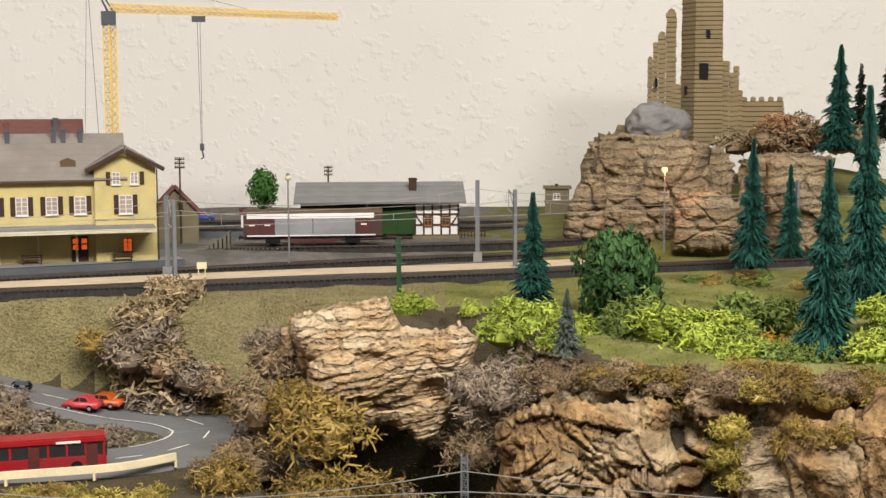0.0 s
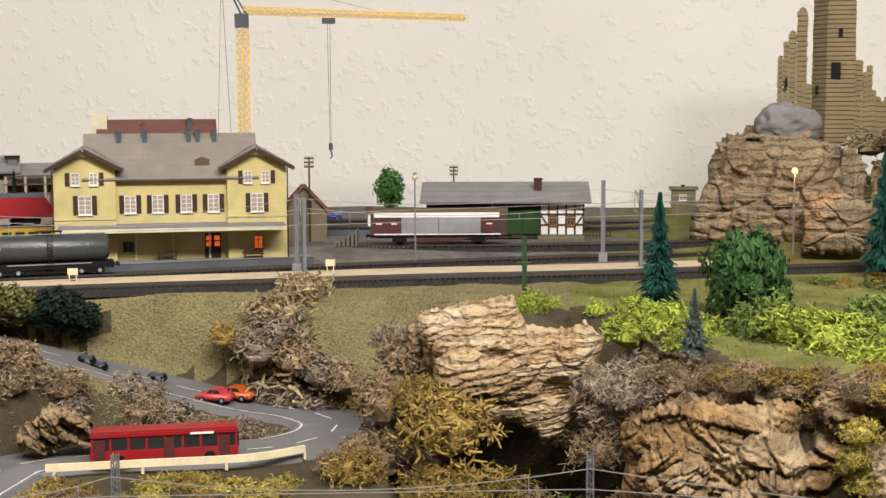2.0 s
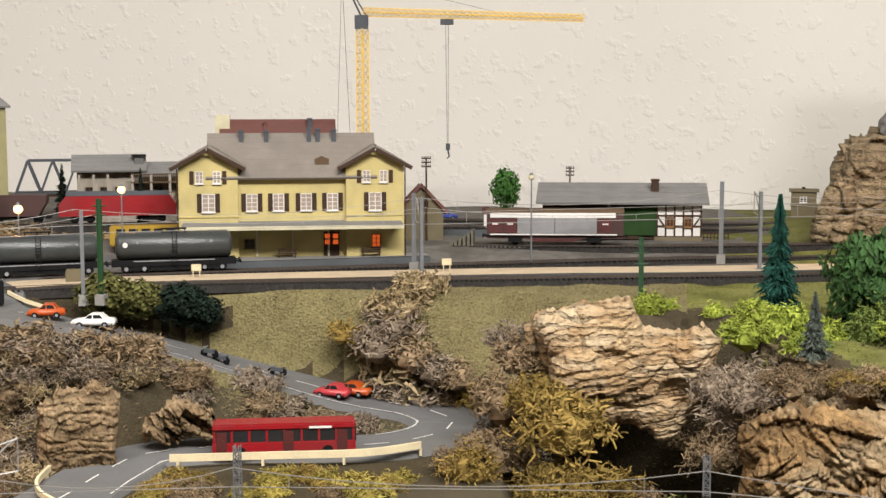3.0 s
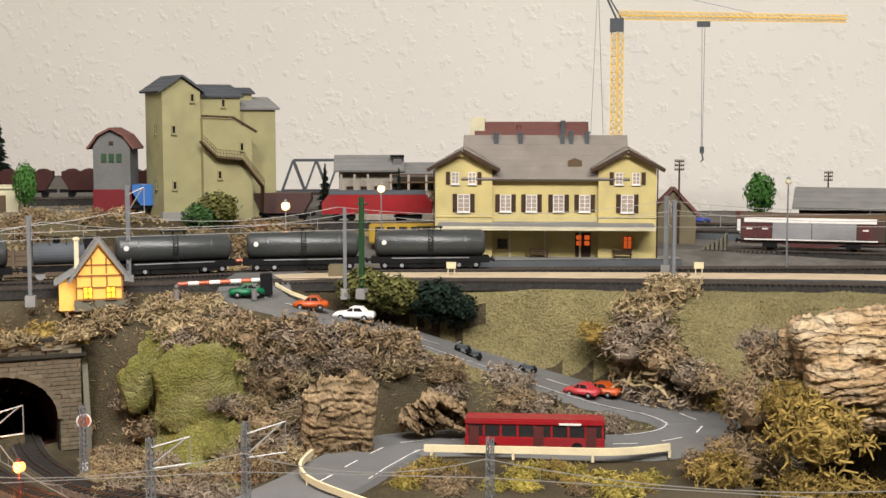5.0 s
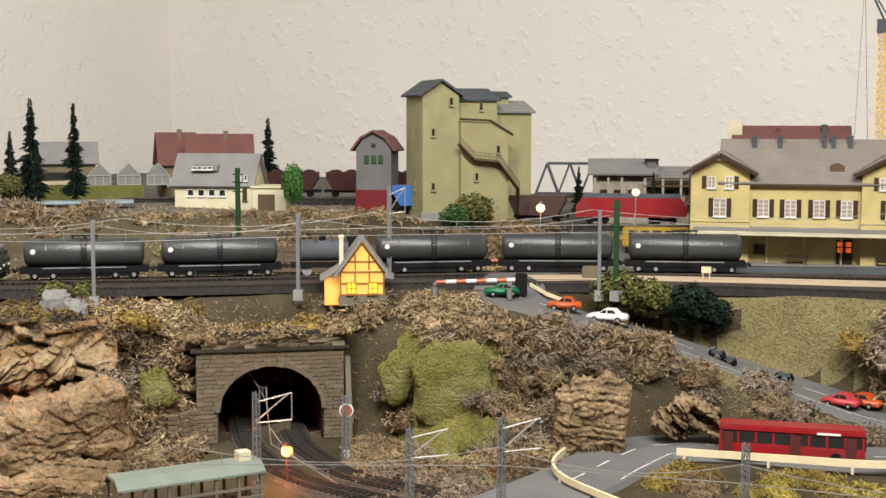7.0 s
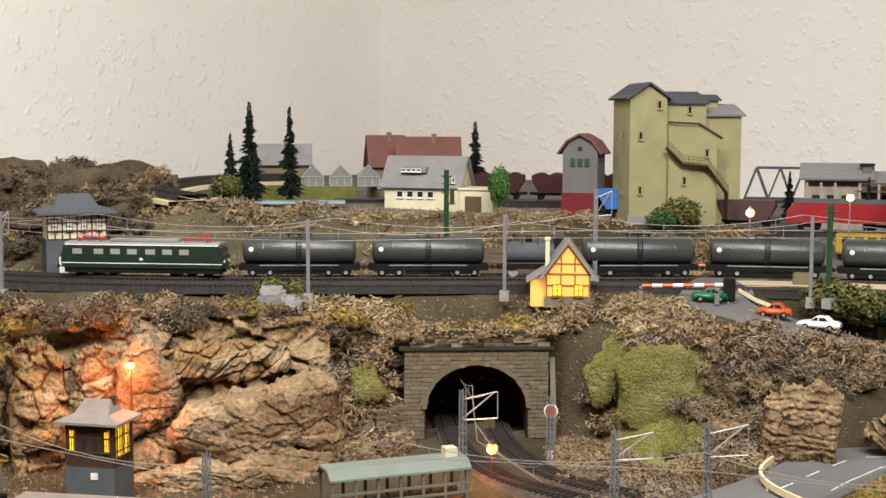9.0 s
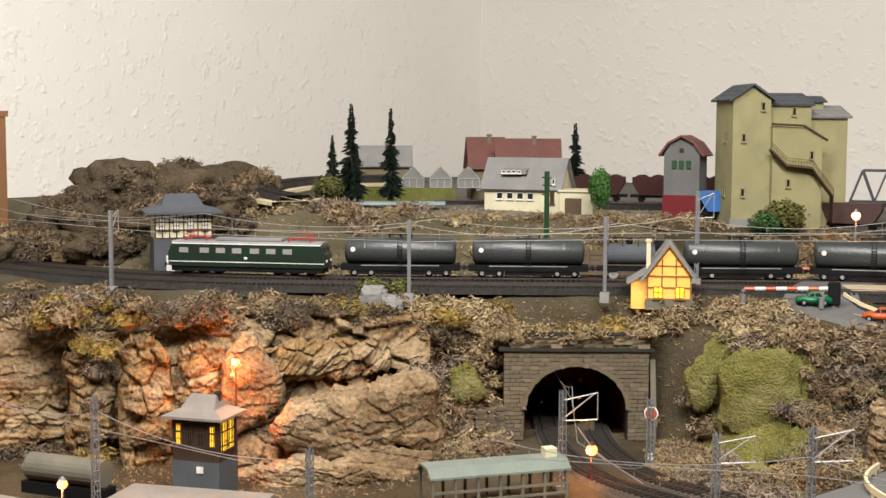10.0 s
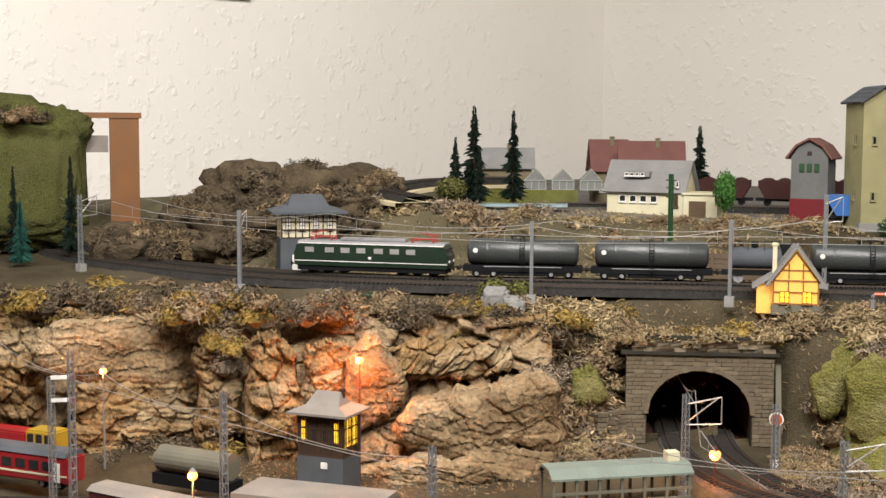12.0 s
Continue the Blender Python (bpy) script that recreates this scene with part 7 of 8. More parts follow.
def sliding_wagon(m):
    t = thing("sliding_wall_wagon", m, "brown goods wagon with silver sliding walls on a siding", "goods wagon")
    L = 0.190
    pbox("body", t, M["brown_red"], -L / 2, L / 2, -0.0155, 0.0155, 0.014, 0.045)
    bm = bmesh.new()
    prism(bm, [(-0.0165, 0.045), (-0.012, 0.0495), (0.0, 0.051), (0.012, 0.0495), (0.0165, 0.045)], -L / 2 - 0.001, L / 2 + 0.001, "x")
    part("roof", bm, M["wood"], t, "dusty brown curved roof")
    for x0, x1 in ((-0.052, -0.0005), (0.0005, 0.058)):
        w = pbox("sliding_wall", t, M["silver"], x0, x1, -0.0172, -0.0155, 0.0165, 0.0385)
        for k in range(1, 7):
            x = x0 + (x1 - x0) * k / 7
            pbox("rib", w, M["silver"], x - 0.0006, x + 0.0006, -0.0178, -0.0172, 0.0165, 0.0385)
    pbox("wall_top", t, M["white"], -0.090, 0.084, -0.0176, -0.0155, 0.0388, 0.0455, label="white upper rail")
    for x in (-0.083, -0.062, 0.070):
        pbox("end_panel", t, M["dark_red"], x - 0.0085, x + 0.0085, -0.0170, -0.0155, 0.0175, 0.0375)
        pbox("lettering_bar", t, M["white"], x - 0.004, x + 0.004, -0.0174, -0.0170, 0.029, 0.031)
    pbox("sill", t, M["white"], -0.090, 0.086, -0.0178, -0.0155, 0.0145, 0.0162)
    pbox("frame", t, M["brown_red"], -L / 2, L / 2, -0.012, 0.012, 0.009, 0.014)
    bm = bmesh.new()
    prism(bm, [(-0.04, 0.009), (0.04, 0.009), (0.025, 0.005), (-0.025, 0.005)], -0.013, -0.012, "y")
    part("truss_rod", bm, M["dark_red"], t)
    for x in (-0.055, 0.055):
        wheelset(t, x, 0.0062)
        pbox("axle_guard", t, M["black"], x - 0.010, x + 0.010, -0.0125, -0.010, 0.004, 0.011)
    couplers(t, L)


sliding_wagon(plan(-0.180, 1.8445, 1.1622, 5.5))


def ore_wagon(m, material, label, heap=True):
    t = thing("ore_wagon", m, label, "ore wagon", "ore train")
    bm = bmesh.new()
    prism(bm, [(-0.030, 0.012), (0.030, 0.012), (0.042, 0.032), (0.042, 0.042), (-0.042, 0.042), (-0.042, 0.032)], -0.0155, 0.0155, "y")
    body = part("hopper", bm, M[material], t)
    for x in (-0.03, -0.01, 0.01, 0.03):
        pbox("rib", body, M[material], x - 0.001, x + 0.001, -0.0170, -0.0155, 0.016, 0.042)
    if heap:
        bm = bmesh.new()
        for x in (-0.027, 0.0, 0.027):
            ball(bm, x, 0, 0.040, 0.012, 2)
        for v in bm.verts:
            v.co += Vector((1, 1, 1)) * 0.002 * noise.noise(v.co * 300)
            v.co.z = 0.040 + (v.co.z - 0.040) * 0.55
        part("load", bm, M["scrap"], t, "heaped dark load")
    pbox("frame", t, M["black"], -0.046, 0.046, -0.011, 0.011, 0.008, 0.013)
    for x in (-0.028, 0.028):
        wheelset(t, x)


for k in range(4):
    ore_wagon(on_track(L_ORE, 0.185 + 0.098 * k, 0.09), "dark_red" if k < 1 else "scrap", "dark red hopper wagon with a heaped load")
ore_wagon(plan(-1.085, 1.640, 1.205, 32), "blue", "bright blue tipping wagon beside the transformer tower", False)
ore_wagon(on_track(L_RED, 0.13, 0.09), "brown_red", "rust-brown hopper wagon by the gravel works", False)
ore_wagon(on_track(L_RED, 0.035, 0.09), "brown_red", "rust-brown hopper wagon by the gravel works", False)
dl = thing("diesel_locomotive", on_track(L_RED, 0.27, 0.15), "red diesel locomotive with a grey roof", "locomotive")
bm = bmesh.new()
prism(bm, [(-0.082, 0.011), (0.082, 0.011), (0.082, 0.028), (0.072, 0.040), (-0.072, 0.040), (-0.082, 0.028)], -0.016, 0.016, "y")
part("body", bm, M["red"], dl)
bm = bmesh.new()
prism(bm, [(-0.0165, 0.040), (-0.008, 0.0455), (0.008, 0.0455), (0.0165, 0.040)], -0.072, 0.072, "x")
part("roof", bm, M["slate"], dl, "slate-grey roof")
for s in (-1, 1):
    bogie(dl, s * 0.05)
    pbox("window", dl, M["glass_dark"], s * 0.06 - 0.007, s * 0.06 + 0.007, -0.0168, -0.016, 0.028, 0.036)
pbox("stripe", dl, M["white"], -0.082, 0.082, -0.0166, -0.016, 0.017, 0.0185)
yb = thing("yellow_railcar", plan(-0.735, 1.735, 1.158, 22), "yellow works railcar behind the station", "railcar")
pbox("body", yb, M["yellow"], -0.055, 0.055, -0.013, 0.013, 0.006, 0.034, bevel=0.002)
for k in range(6):
    pbox("window", yb, M["glass_dark"], -0.046 + k * 0.017, -0.034 + k * 0.017, -0.0137, -0.013, 0.020, 0.030)


def car(x, y, turn, colour, label, tip=0.0, L=0.048, z=None):
    z = z if z is not None else float(ROAD_XY[np.hypot(ROAD_XY[:, 0] - x, ROAD_XY[:, 1] - y).argmin(), 2])
    t = thing("car", pose(x, y, z + 0.0003, 0, tip, turn), label, "car", "model cars")
    h = L / 2
    bm = bmesh.new()
    prism(bm, [(-h, 0.003), (h, 0.003), (h, 0.0075), (h * 0.85, 0.0095), (h * 0.45, 0.010), (-h * 0.62, 0.0102), (-h * 0.95, 0.0095), (-h, 0.007)], -0.0095, 0.0095, "y")
    bmesh.ops.bevel(bm, geom=[e for e in bm.edges], offset=0.0009, segments=2, affect="EDGES")
    body = part("body", bm, M[colour], t, smooth=True)
    bm = bmesh.new()
    lo = [(-h * 0.62, 0.0100), (h * 0.42, 0.0100)]
    hi = [(-h * 0.38, 0.0158), (h * 0.10, 0.0158)]
    v0 = [bm.verts.new(p) for p in ((lo[0][0], -0.0088, lo[0][1]), (lo[1][0], -0.0088, lo[1][1]), (lo[1][0], 0.0088, lo[1][1]), (lo[0][0], 0.0088, lo[0][1]))]
    v1 = [bm.verts.new(p) for p in ((hi[0][0], -0.0072, hi[0][1]), (hi[1][0], -0.0072, hi[1][1]), (hi[1][0], 0.0072, hi[1][1]), (hi[0][0], 0.0072, hi[0][1]))]
    bm.faces.new(v1), bm.faces.new(v0[::-1])
    for i in range(4):
        bm.faces.new((v0[i], v0[(i + 1) % 4], v1[(i + 1) % 4], v1[i]))
    part("cabin", bm, M[colour], t)
    for s in (-1, 1):
        bm = bmesh.new()
        prism(bm, [(-h * 0.50, 0.0108), (-h * 0.06, 0.0108), (-h * 0.06, 0.0148), (-h * 0.36, 0.0148)], *sorted((s * 0.0080, s * 0.0087)), "y")
        part("window", bm, M["glass_dark"], t)
        bm = bmesh.new()
        prism(bm, [(-h * 0.0, 0.0108), (h * 0.34, 0.0108), (h * 0.10, 0.0148), (h * 0.0, 0.0148)], *sorted((s * 0.0080, s * 0.0087)), "y")
        part("window", bm, M["glass_dark"], t)
        for xx in (-h * 0.58, h * 0.58):
            bm = bmesh.new()
            tube(bm, (xx, s * 0.0096, 0.0036), (xx, s * 0.0078, 0.0036), 0.0036, n=12)
            wh = part("wheel", bm, M["black"], t)
            bm = bmesh.new()
            tube(bm, (xx, s * 0.0099, 0.0036), (xx, s * 0.0094, 0.0036), 0.0018, n=10)
            part("hub", bm, M["silver"], wh)


def road_at(az, r):
    p = polar(az, r)
    return p.x, p.y


car(*road_at(14.6, 1.455), 168, "orange", "bright orange model car on the hairpin road")
car(*road_at(15.4, 1.437), 170, "pink", "pink-red model car beside an orange one", L=0.040)
car(*road_at(25.5, 1.497), 190, "white", "white model saloon car driving down the road")
car(*road_at(27.4, 1.500), 198, "orange", "orange model car on the road to the crossing", L=0.040)
car(*road_at(30.2, 1.515), 215, "car_green", "green model hatchback waiting at the crossing", L=0.040)
car(*road_at(27.6, 1.80), 205, "white", "white model estate car beyond the crossing", L=0.046)
car(-0.402, 2.234, 8, "car_blue", "small blue model car on the goods road", L=0.038, z=land(-0.402, 2.234) + 0.003)
car(*road_at(30.5, 1.93), 12, "red", "red model car half hidden by scrub", L=0.036)


def motorcycle(az, r, turn):
    x, y = road_at(az, r)
    z = float(ROAD_XY[np.hypot(ROAD_XY[:, 0] - x, ROAD_XY[:, 1] - y).argmin(), 2])
    t = thing("motorcycle", plan(x, y, z, turn), "tiny black model motorcycle on the road", "motorcycle", "motorcycles")
    for xx in (-0.008, 0.008):
        bm = bmesh.new()
        tube(bm, (xx, -0.001, 0.0042), (xx, 0.001, 0.0042), 0.0042, n=14)
        part("wheel", bm, M["black"], t)
    bm = bmesh.new()
    prism(bm, [(-0.008, 0.005), (0.007, 0.005), (0.006, 0.0095), (-0.002, 0.0085), (-0.009, 0.0100)], -0.0022, 0.0022, "y")
    part("body", bm, M["slate"], t)
    bm = bmesh.new()
    tube(bm, (0.006, -0.0045, 0.0115), (0.006, 0.0045, 0.0115), 0.0006, n=5)
    tube(bm, (0.008, 0, 0.0045), (0.0055, 0, 0.0115), 0.0007, n=5)
    part("handlebar", bm, M["silver"], t)


motorcycle(20.7, 1.485, 160), motorcycle(20.2, 1.478, 155), motorcycle(17.8, 1.478, 165)
# bus
bu = thing("bus", plan(-0.385, 1.213, 1.0150, 16), "red model city bus with cream seats on the lower road", "bus")
h = 0.069
pbox("chassis", bu, M["black"], -h + 0.004, h - 0.004, -0.0125, 0.0125, 0.003, 0.006)
pbox("lower_body", bu, M["red"], -h, h, -0.0142, 0.0142, 0.005, 0.0155, bevel=0.0008)
pbox("roof", bu, M["red"], -h, h, -0.0142, 0.0142, 0.0268, 0.0335, bevel=0.0016)
pbox("interior", bu, M["wood_dark"], -h + 0.003, h - 0.003, 0.004, 0.012, 0.0155, 0.0268)
for k in range(9):
    x = -h + 0.001 + k * (2 * h - 0.004) / 8
    for s in (-1, 1):
        pbox("pillar", bu, M["red"], x, x + 0.0022, *sorted((s * 0.0138, s * 0.0124)), 0.0155, 0.0268)
for k in range(10):
    x = -0.058 + k * 0.0125
    pbox("seat", bu, M["pale_wood"], x - 0.002, x + 0.002, -0.009, 0.003, 0.0150, 0.0215, bevel=0.0006)
for s in (-1, 1):
    bm = bmesh.new()
    box(bm, -h + 0.002, h - 0.002, *sorted((s * 0.0128, s * 0.0124)), 0.0155, 0.0268)
    wnd = part("window_band", bm, M["glass_dark"], bu)
    for x in (-0.042, 0.042):
        bm = bmesh.new()
        tube(bm, (x, s * 0.0146, 0.0056), (x, s * 0.0120, 0.0056), 0.0056, n=14)
        part("wheel", bm, M["black"], bu)
for x in (-0.060, 0.004, 0.056):
    pbox("door", bu, M["dark_red"], x - 0.005, x + 0.005, -0.0148, -0.0142, 0.0055, 0.0262)
pbox("roof_sign", bu, M["white"], 0.024, 0.046, -0.0149, -0.0142, 0.0282, 0.0302, label="white roof sign with unreadable bar")
pbox("windscreen", bu, M["glass_dark"], h - 0.0005, h + 0.0008, -0.0125, 0.0125, 0.014, 0.0268)

# road edging and markings
def rail_fence(name, pts, z0, z1, label):
    t = thing(name, Matrix(), label, "guard rail", "road guard rails")
    line = spline(pts, 0.012)
    bm = bmesh.new()
    prev = None
    for i, p in enumerate(line):
        a, b = line[max(i - 1, 0)], line[min(i + 1, len(line) - 1)]
        s = Vector((-(b - a).y, (b - a).x, 0)).normalized() * 0.0014
        cur = [bm.verts.new(p + s + Vector((0, 0, z0))), bm.verts.new(p + s + Vector((0, 0, z1))), bm.verts.new(p - s + Vector((0, 0, z1))), bm.verts.new(p - s + Vector((0, 0, z0)))]
        if prev:
            for k in range(4):
                bm.faces.new((prev[k], prev[(k + 1) % 4], cur[(k + 1) % 4], cur[k]))
        else:
            bm.faces.new(cur)
        prev = cur
    bm.faces.new(prev)
    part("board", bm, M["pale_wood"], t)
    for p in line[1::6]:
        pbox("post", t, M["pale_wood"], p.x - 0.0012, p.x + 0.0012, p.y - 0.0012, p.y + 0.0012, p.z - 0.004, p.z + z0)


rail_fence("guard_rail", [polar(22.6, 1.255, 1.014), polar(18, 1.243, 1.015), polar(14, 1.24, 1.016), polar(11.6, 1.262, 1.017)], 0.003, 0.010, "pale wooden guard rail along the lower road")
rail_fence("guard_rail", [polar(27.6, 1.265, 1.010), polar(28.2, 1.215, 1.009), polar(27.6, 1.165, 1.007), polar(25.0, 1.10, 1.004)], 0.003, 0.009, "curved pale wooden guard rail at the road bend")
rail_fence("guard_rail", [polar(27.2, 1.528, 1.124), polar(28.2, 1.540, 1.132), polar(28.9, 1.556, 1.141)], 0.004, 0.008, "pale guard rail near the level crossing")
bm = bmesh.new()
for i in range(8, len(ROAD_LOW) - 22, 4):
    a, b = ROAD_LOW[i], ROAD_LOW[i + 2]
    s = Vector((-(b - a).y, (b - a).x, 0)).normalized() * 0.0009
    up = Vector((0, 0, 0.0006))
    bm.faces.new([bm.verts.new(p) for p in (a - s + up, b - s + up, b + s + up, a + s + up)])
for sgn, i0, i1 in ((1, 38, 78), (-1, 10, 30)):
    for i in range(i0, i1):
        a, b = ROAD_LOW[i], ROAD_LOW[i + 1]
        s = Vector((-(b - a).y, (b - a).x, 0)).normalized()
        up = Vector((0, 0, 0.0006))
        bm.faces.new([bm.verts.new(p) for p in (a + s * sgn * 0.037 + up, b + s * sgn * 0.037 + up, b + s * sgn * 0.0385 + up, a + s * sgn * 0.0385 + up)])
tagged(part("road_marking", bm, M["white"]), "white dashed road markings", "road marking", kind="structure")

# level crossing booms
def boom(x0, y0, x1, y1, z, label):
    d = Vector((x1 - x0, y1 - y0, 0))
    t = thing("crossing_barrier", plan(x1, y1, z - 0.018, math.degrees(math.atan2(d.y, d.x))), label, "barrier", "crossing barriers")
    L = d.length
    for k in range(8):
        bm = bmesh.new()
        tube(bm, (-L * (k + 1) / 8, 0, 0.018 - 0.0004 * k), (-L * k / 8, 0, 0.018 - 0.0004 * (k - 1)), 0.0024, n=8)
        part("boom_section", bm, M["orange" if k % 2 else "white"], t)
    pbox("stand", t, M["black"], -0.002, 0.012, -0.006, 0.006, 0, 0.026, bevel=0.001)


boom(-0.835, 1.279, -0.752, 1.328, 1.156, "red and white level crossing barrier, closed")
boom(-0.802, 1.470, -0.881, 1.426, 1.164, "red and white level crossing barrier behind the tracks")
for x, y in ((-0.748, 1.302), (-0.826, 1.262)):
    f = thing("model_figure", plan(x, y, 1.136), "tiny grey model figure beside the crossing", "figurine", "figurines")
    bm = bmesh.new()
    tube(bm, (0, 0, 0), (0, 0, 0.013), 0.003, 0.0035, 8)
    ball(bm, 0, 0, 0.017, 0.0026, 1)
    part("shape", bm, M["figure"], f)


# ---- masts, wires, lamps, signals ----
def lattice(bm, a, b, w, n, r, taper=1.0):
    a, b = Vector(a), Vector(b)
    d = (b - a)
    u = d.orthogonal().normalized()
    v = d.normalized().cross(u)
    def corner(t, k):
        s = w / 2 * (1 + (taper - 1) * t)
        return a + d * t + u * s * (1, 1, -1, -1)[k] + v * s * (1, -1, -1, 1)[k]
    for k in range(4):
        tube(bm, corner(0, k), corner(1, k), r, n=4)
        for i in range(n):
            tube(bm, corner(i / n, k), corner((i + 1) / n, (k + 1) % 4) if i % 2 else corner((i + 1) / n, (k + 1) % 4), r * 0.7, n=3, cap=False)
            tube(bm, corner(i / n, k), corner(i / n, (k + 1) % 4), r * 0.7, n=3, cap=False)


def mast(x, y, z0, z1, arm=0.0, turn=0.0, lat=False, material="mast"):
    t = thing("catenary_mast", plan(x, y, z0, turn), "grey overhead line mast with bracket" if material == "mast" else "green lattice telegraph mast", "mast", "overhead line masts")
    h = z1 - z0
    bm = bmesh.new()
    if lat:
        lattice(bm, (0, 0, 0), (0, 0, h), 0.006, 14, 0.0006, 0.75)
    else:
        for s in (-1, 1):
            box(bm, s * 0.0022 - 0.0005, s * 0.0022 + 0.0005, -0.002, 0.002, 0, h)
        box(bm, -0.0022, 0.0022, -0.0004, 0.0004, 0, h)
    part("post", bm, M[material], t)
    pbox("footing", t, M["concrete"], -0.0055, 0.0055, -0.0055, 0.0055, -0.006, 0.006)
    if arm:
        bm = bmesh.new()
        tube(bm, (0, 0, h * 0.90), (arm, 0, h * 0.98), 0.0008, n=5)
        tube(bm, (0, 0, h * 0.72), (arm * 0.9, 0, h * 0.97), 0.0008, n=5)
        tube(bm, (0, 0, h * 0.70), (arm, 0, h * 0.72), 0.0008, n=5)
        tube(bm, (arm, 0, h * 0.72), (arm, 0, h * 0.98), 0.0006, n=5)
        part("bracket", bm, M["wire"], t)


UP = [(0.48, 1.80, 1.158, 1.252), (0.093, 1.704, 1.143, 1.247), (-0.308, 1.522, 1.137, 1.248), (-0.661, 1.362, 1.140, 1.240), (-0.964, 1.18, 1.140, 1.236), (-1.138, 1.025, 1.137, 1.231), (-1.423, 0.796, 1.140, 1.239), (-1.76, 0.745, 1.142, 1.246), (-2.03, 0.762, 1.150, 1.254)]
for i, (x, y, z0, z1) in enumerate(UP):
    a = UP[max(i - 1, 0)]
    turn = math.degrees(math.atan2(y - a[1], x - a[0])) + 180 if i else 20
    mast(x, y, z0, z1, 0.028, turn + 90 if i > 5 else turn + 90, lat=i > 6)
mast(0.046, 1.746, 1.156, 1.257, 0.0), mast(-0.342, 1.648, 1.150, 1.245, 0.0), mast(-0.945, 1.345, 1.145, 1.262, 0.02, 30)
for x, y, z0, z1 in ((-0.049, 1.480, 1.120, 1.208), (-0.637, 1.356, 1.142, 1.254), (-1.117, 1.255, 1.150, 1.284)):
    mast(x, y, z0, z1, 0.0, 0, False, "green_post")
    bm = bmesh.new()
    for h in (0.008, 0.018, 0.03):
        tube(bm, (x - 0.008, y, z1 - h), (x + 0.008, y, z1 - h), 0.0009, n=5)
    tagged(part("cross_arm", bm, M["green_post"]), "green cross arms of a telegraph mast", "cross arm")
LOW = [(-1.20, 0.466, 0.965, 1.127), (-1.053, 0.546, 0.965, 1.099), (-0.816, 0.92, 0.985, 1.086), (-0.634, 0.909, 0.985, 1.075), (-0.548, 0.92, 0.992, 1.093), (-0.36, 1.0, 1.00, 1.078), (0.016, 0.996, 1.00, 1.087), (-0.012, 0.93, 1.0, 1.062), (-0.80, 1.045, 0.985, 1.062), (-0.86, 0.635, 0.96, 1.07)]
for i, (x, y, z0, z1) in enumerate(LOW):
    mast(x, y, z0, z1, 0.034 if i in (2, 3, 4) else 0.0, 40, lat=True)


def wires(name, posts, drop, label):
    bm = bmesh.new()
    for a, b in zip(posts, posts[1:]):
        a, b = Vector(a), Vector(b)
        n = 8
        top, low = [], []
        for k in range(n + 1):
            t = k / n
            p = a.lerp(b, t)
            top.append(p - Vector((0, 0, 0.014 * 4 * t * (1 - t))))
            low.append(p - Vector((0, 0, drop)))
        for q in (top, low):
            for c, d in zip(q, q[1:]):
                tube(bm, c, d, 0.00045, n=4, cap=False)
        for k in (1, 3, 5, 7):
            tube(bm, top[k], low[k], 0.0003, n=3, cap=False)
    tagged(part(name, bm, M["wire"]), label, "overhead wire", kind="structure")


wires("overhead_wire", [(0.8, 1.93, 1.238), (0.47, 1.815, 1.238), (0.09, 1.68, 1.236), (-0.31, 1.545, 1.234), (-0.665, 1.40, 1.232), (-0.975, 1.22, 1.226), (-1.16, 1.055, 1.222), (-1.42, 0.87, 1.228), (-1.77, 0.80, 1.234), (-2.03, 0.82, 1.24)], 0.020, "thin grey overhead contact wire of the front track")
wires("overhead_wire", [(0.8, 2.09, 1.242), (0.40, 1.96, 1.242), (0.045, 1.84, 1.240), (-0.345, 1.69, 1.236), (-0.74, 1.51, 1.230), (-0.965, 1.34, 1.228), (-1.20, 1.135, 1.224), (-1.44, 0.945, 1.228), (-1.78, 0.86, 1.236)], 0.020, "thin grey overhead contact wire of the main track")
wires("overhead_wire", [(0.6, 0.98, 1.050), (0.016, 0.990, 1.076), (-0.36, 0.99, 1.062), (-0.548, 0.915, 1.068), (-0.80, 0.80, 1.06)], 0.016, "thin overhead wire along the layout's front edge")
wires("overhead_wire", [PORTAL @ Vector((-0.02, 0.15, 0.075)), PORTAL @ Vector((-0.015, -0.12, 0.085)), (-0.75, 0.86, 1.07), (-0.634, 0.80, 1.065)], 0.014, "overhead wire leading into the tunnel")
wires("overhead_wire", [(-1.50, 0.52, 1.09), (-1.20, 0.50, 1.10), (-1.053, 0.55, 1.085), (-0.86, 0.64, 1.06)], 0.016, "overhead wires of the lower yard")


def lamp(x, y, z0, z1, watts, colour=WARM, bulb="bulb", material="mast", orb=0.0042):
    t = thing("street_lamp", plan(x, y, z0), "slim model lamp post with a glowing bulb", "lamp", "street lamps")
    bm = bmesh.new()
    tube(bm, (0, 0, -0.004), (0, 0, z1 - z0 - 0.004), 0.0013, 0.0009, 8)
    part("post", bm, M[material], t)
    bm = bmesh.new()
    ball(bm, 0, 0, z1 - z0, orb, 2)
    part("bulb", bm, M[bulb], t, "glowing bulb")
    bm = bmesh.new()
    tube(bm, (0, 0, z1 - z0 + orb * 0.8), (0, 0, z1 - z0 + orb * 1.5), 0.0035, 0.0012, 8)
    part("cap", bm, M[material], t)
    if watts:
        lamp_point("street_lamp_light", x, y - 0.006, z1 - 0.001, watts, colour, orb)


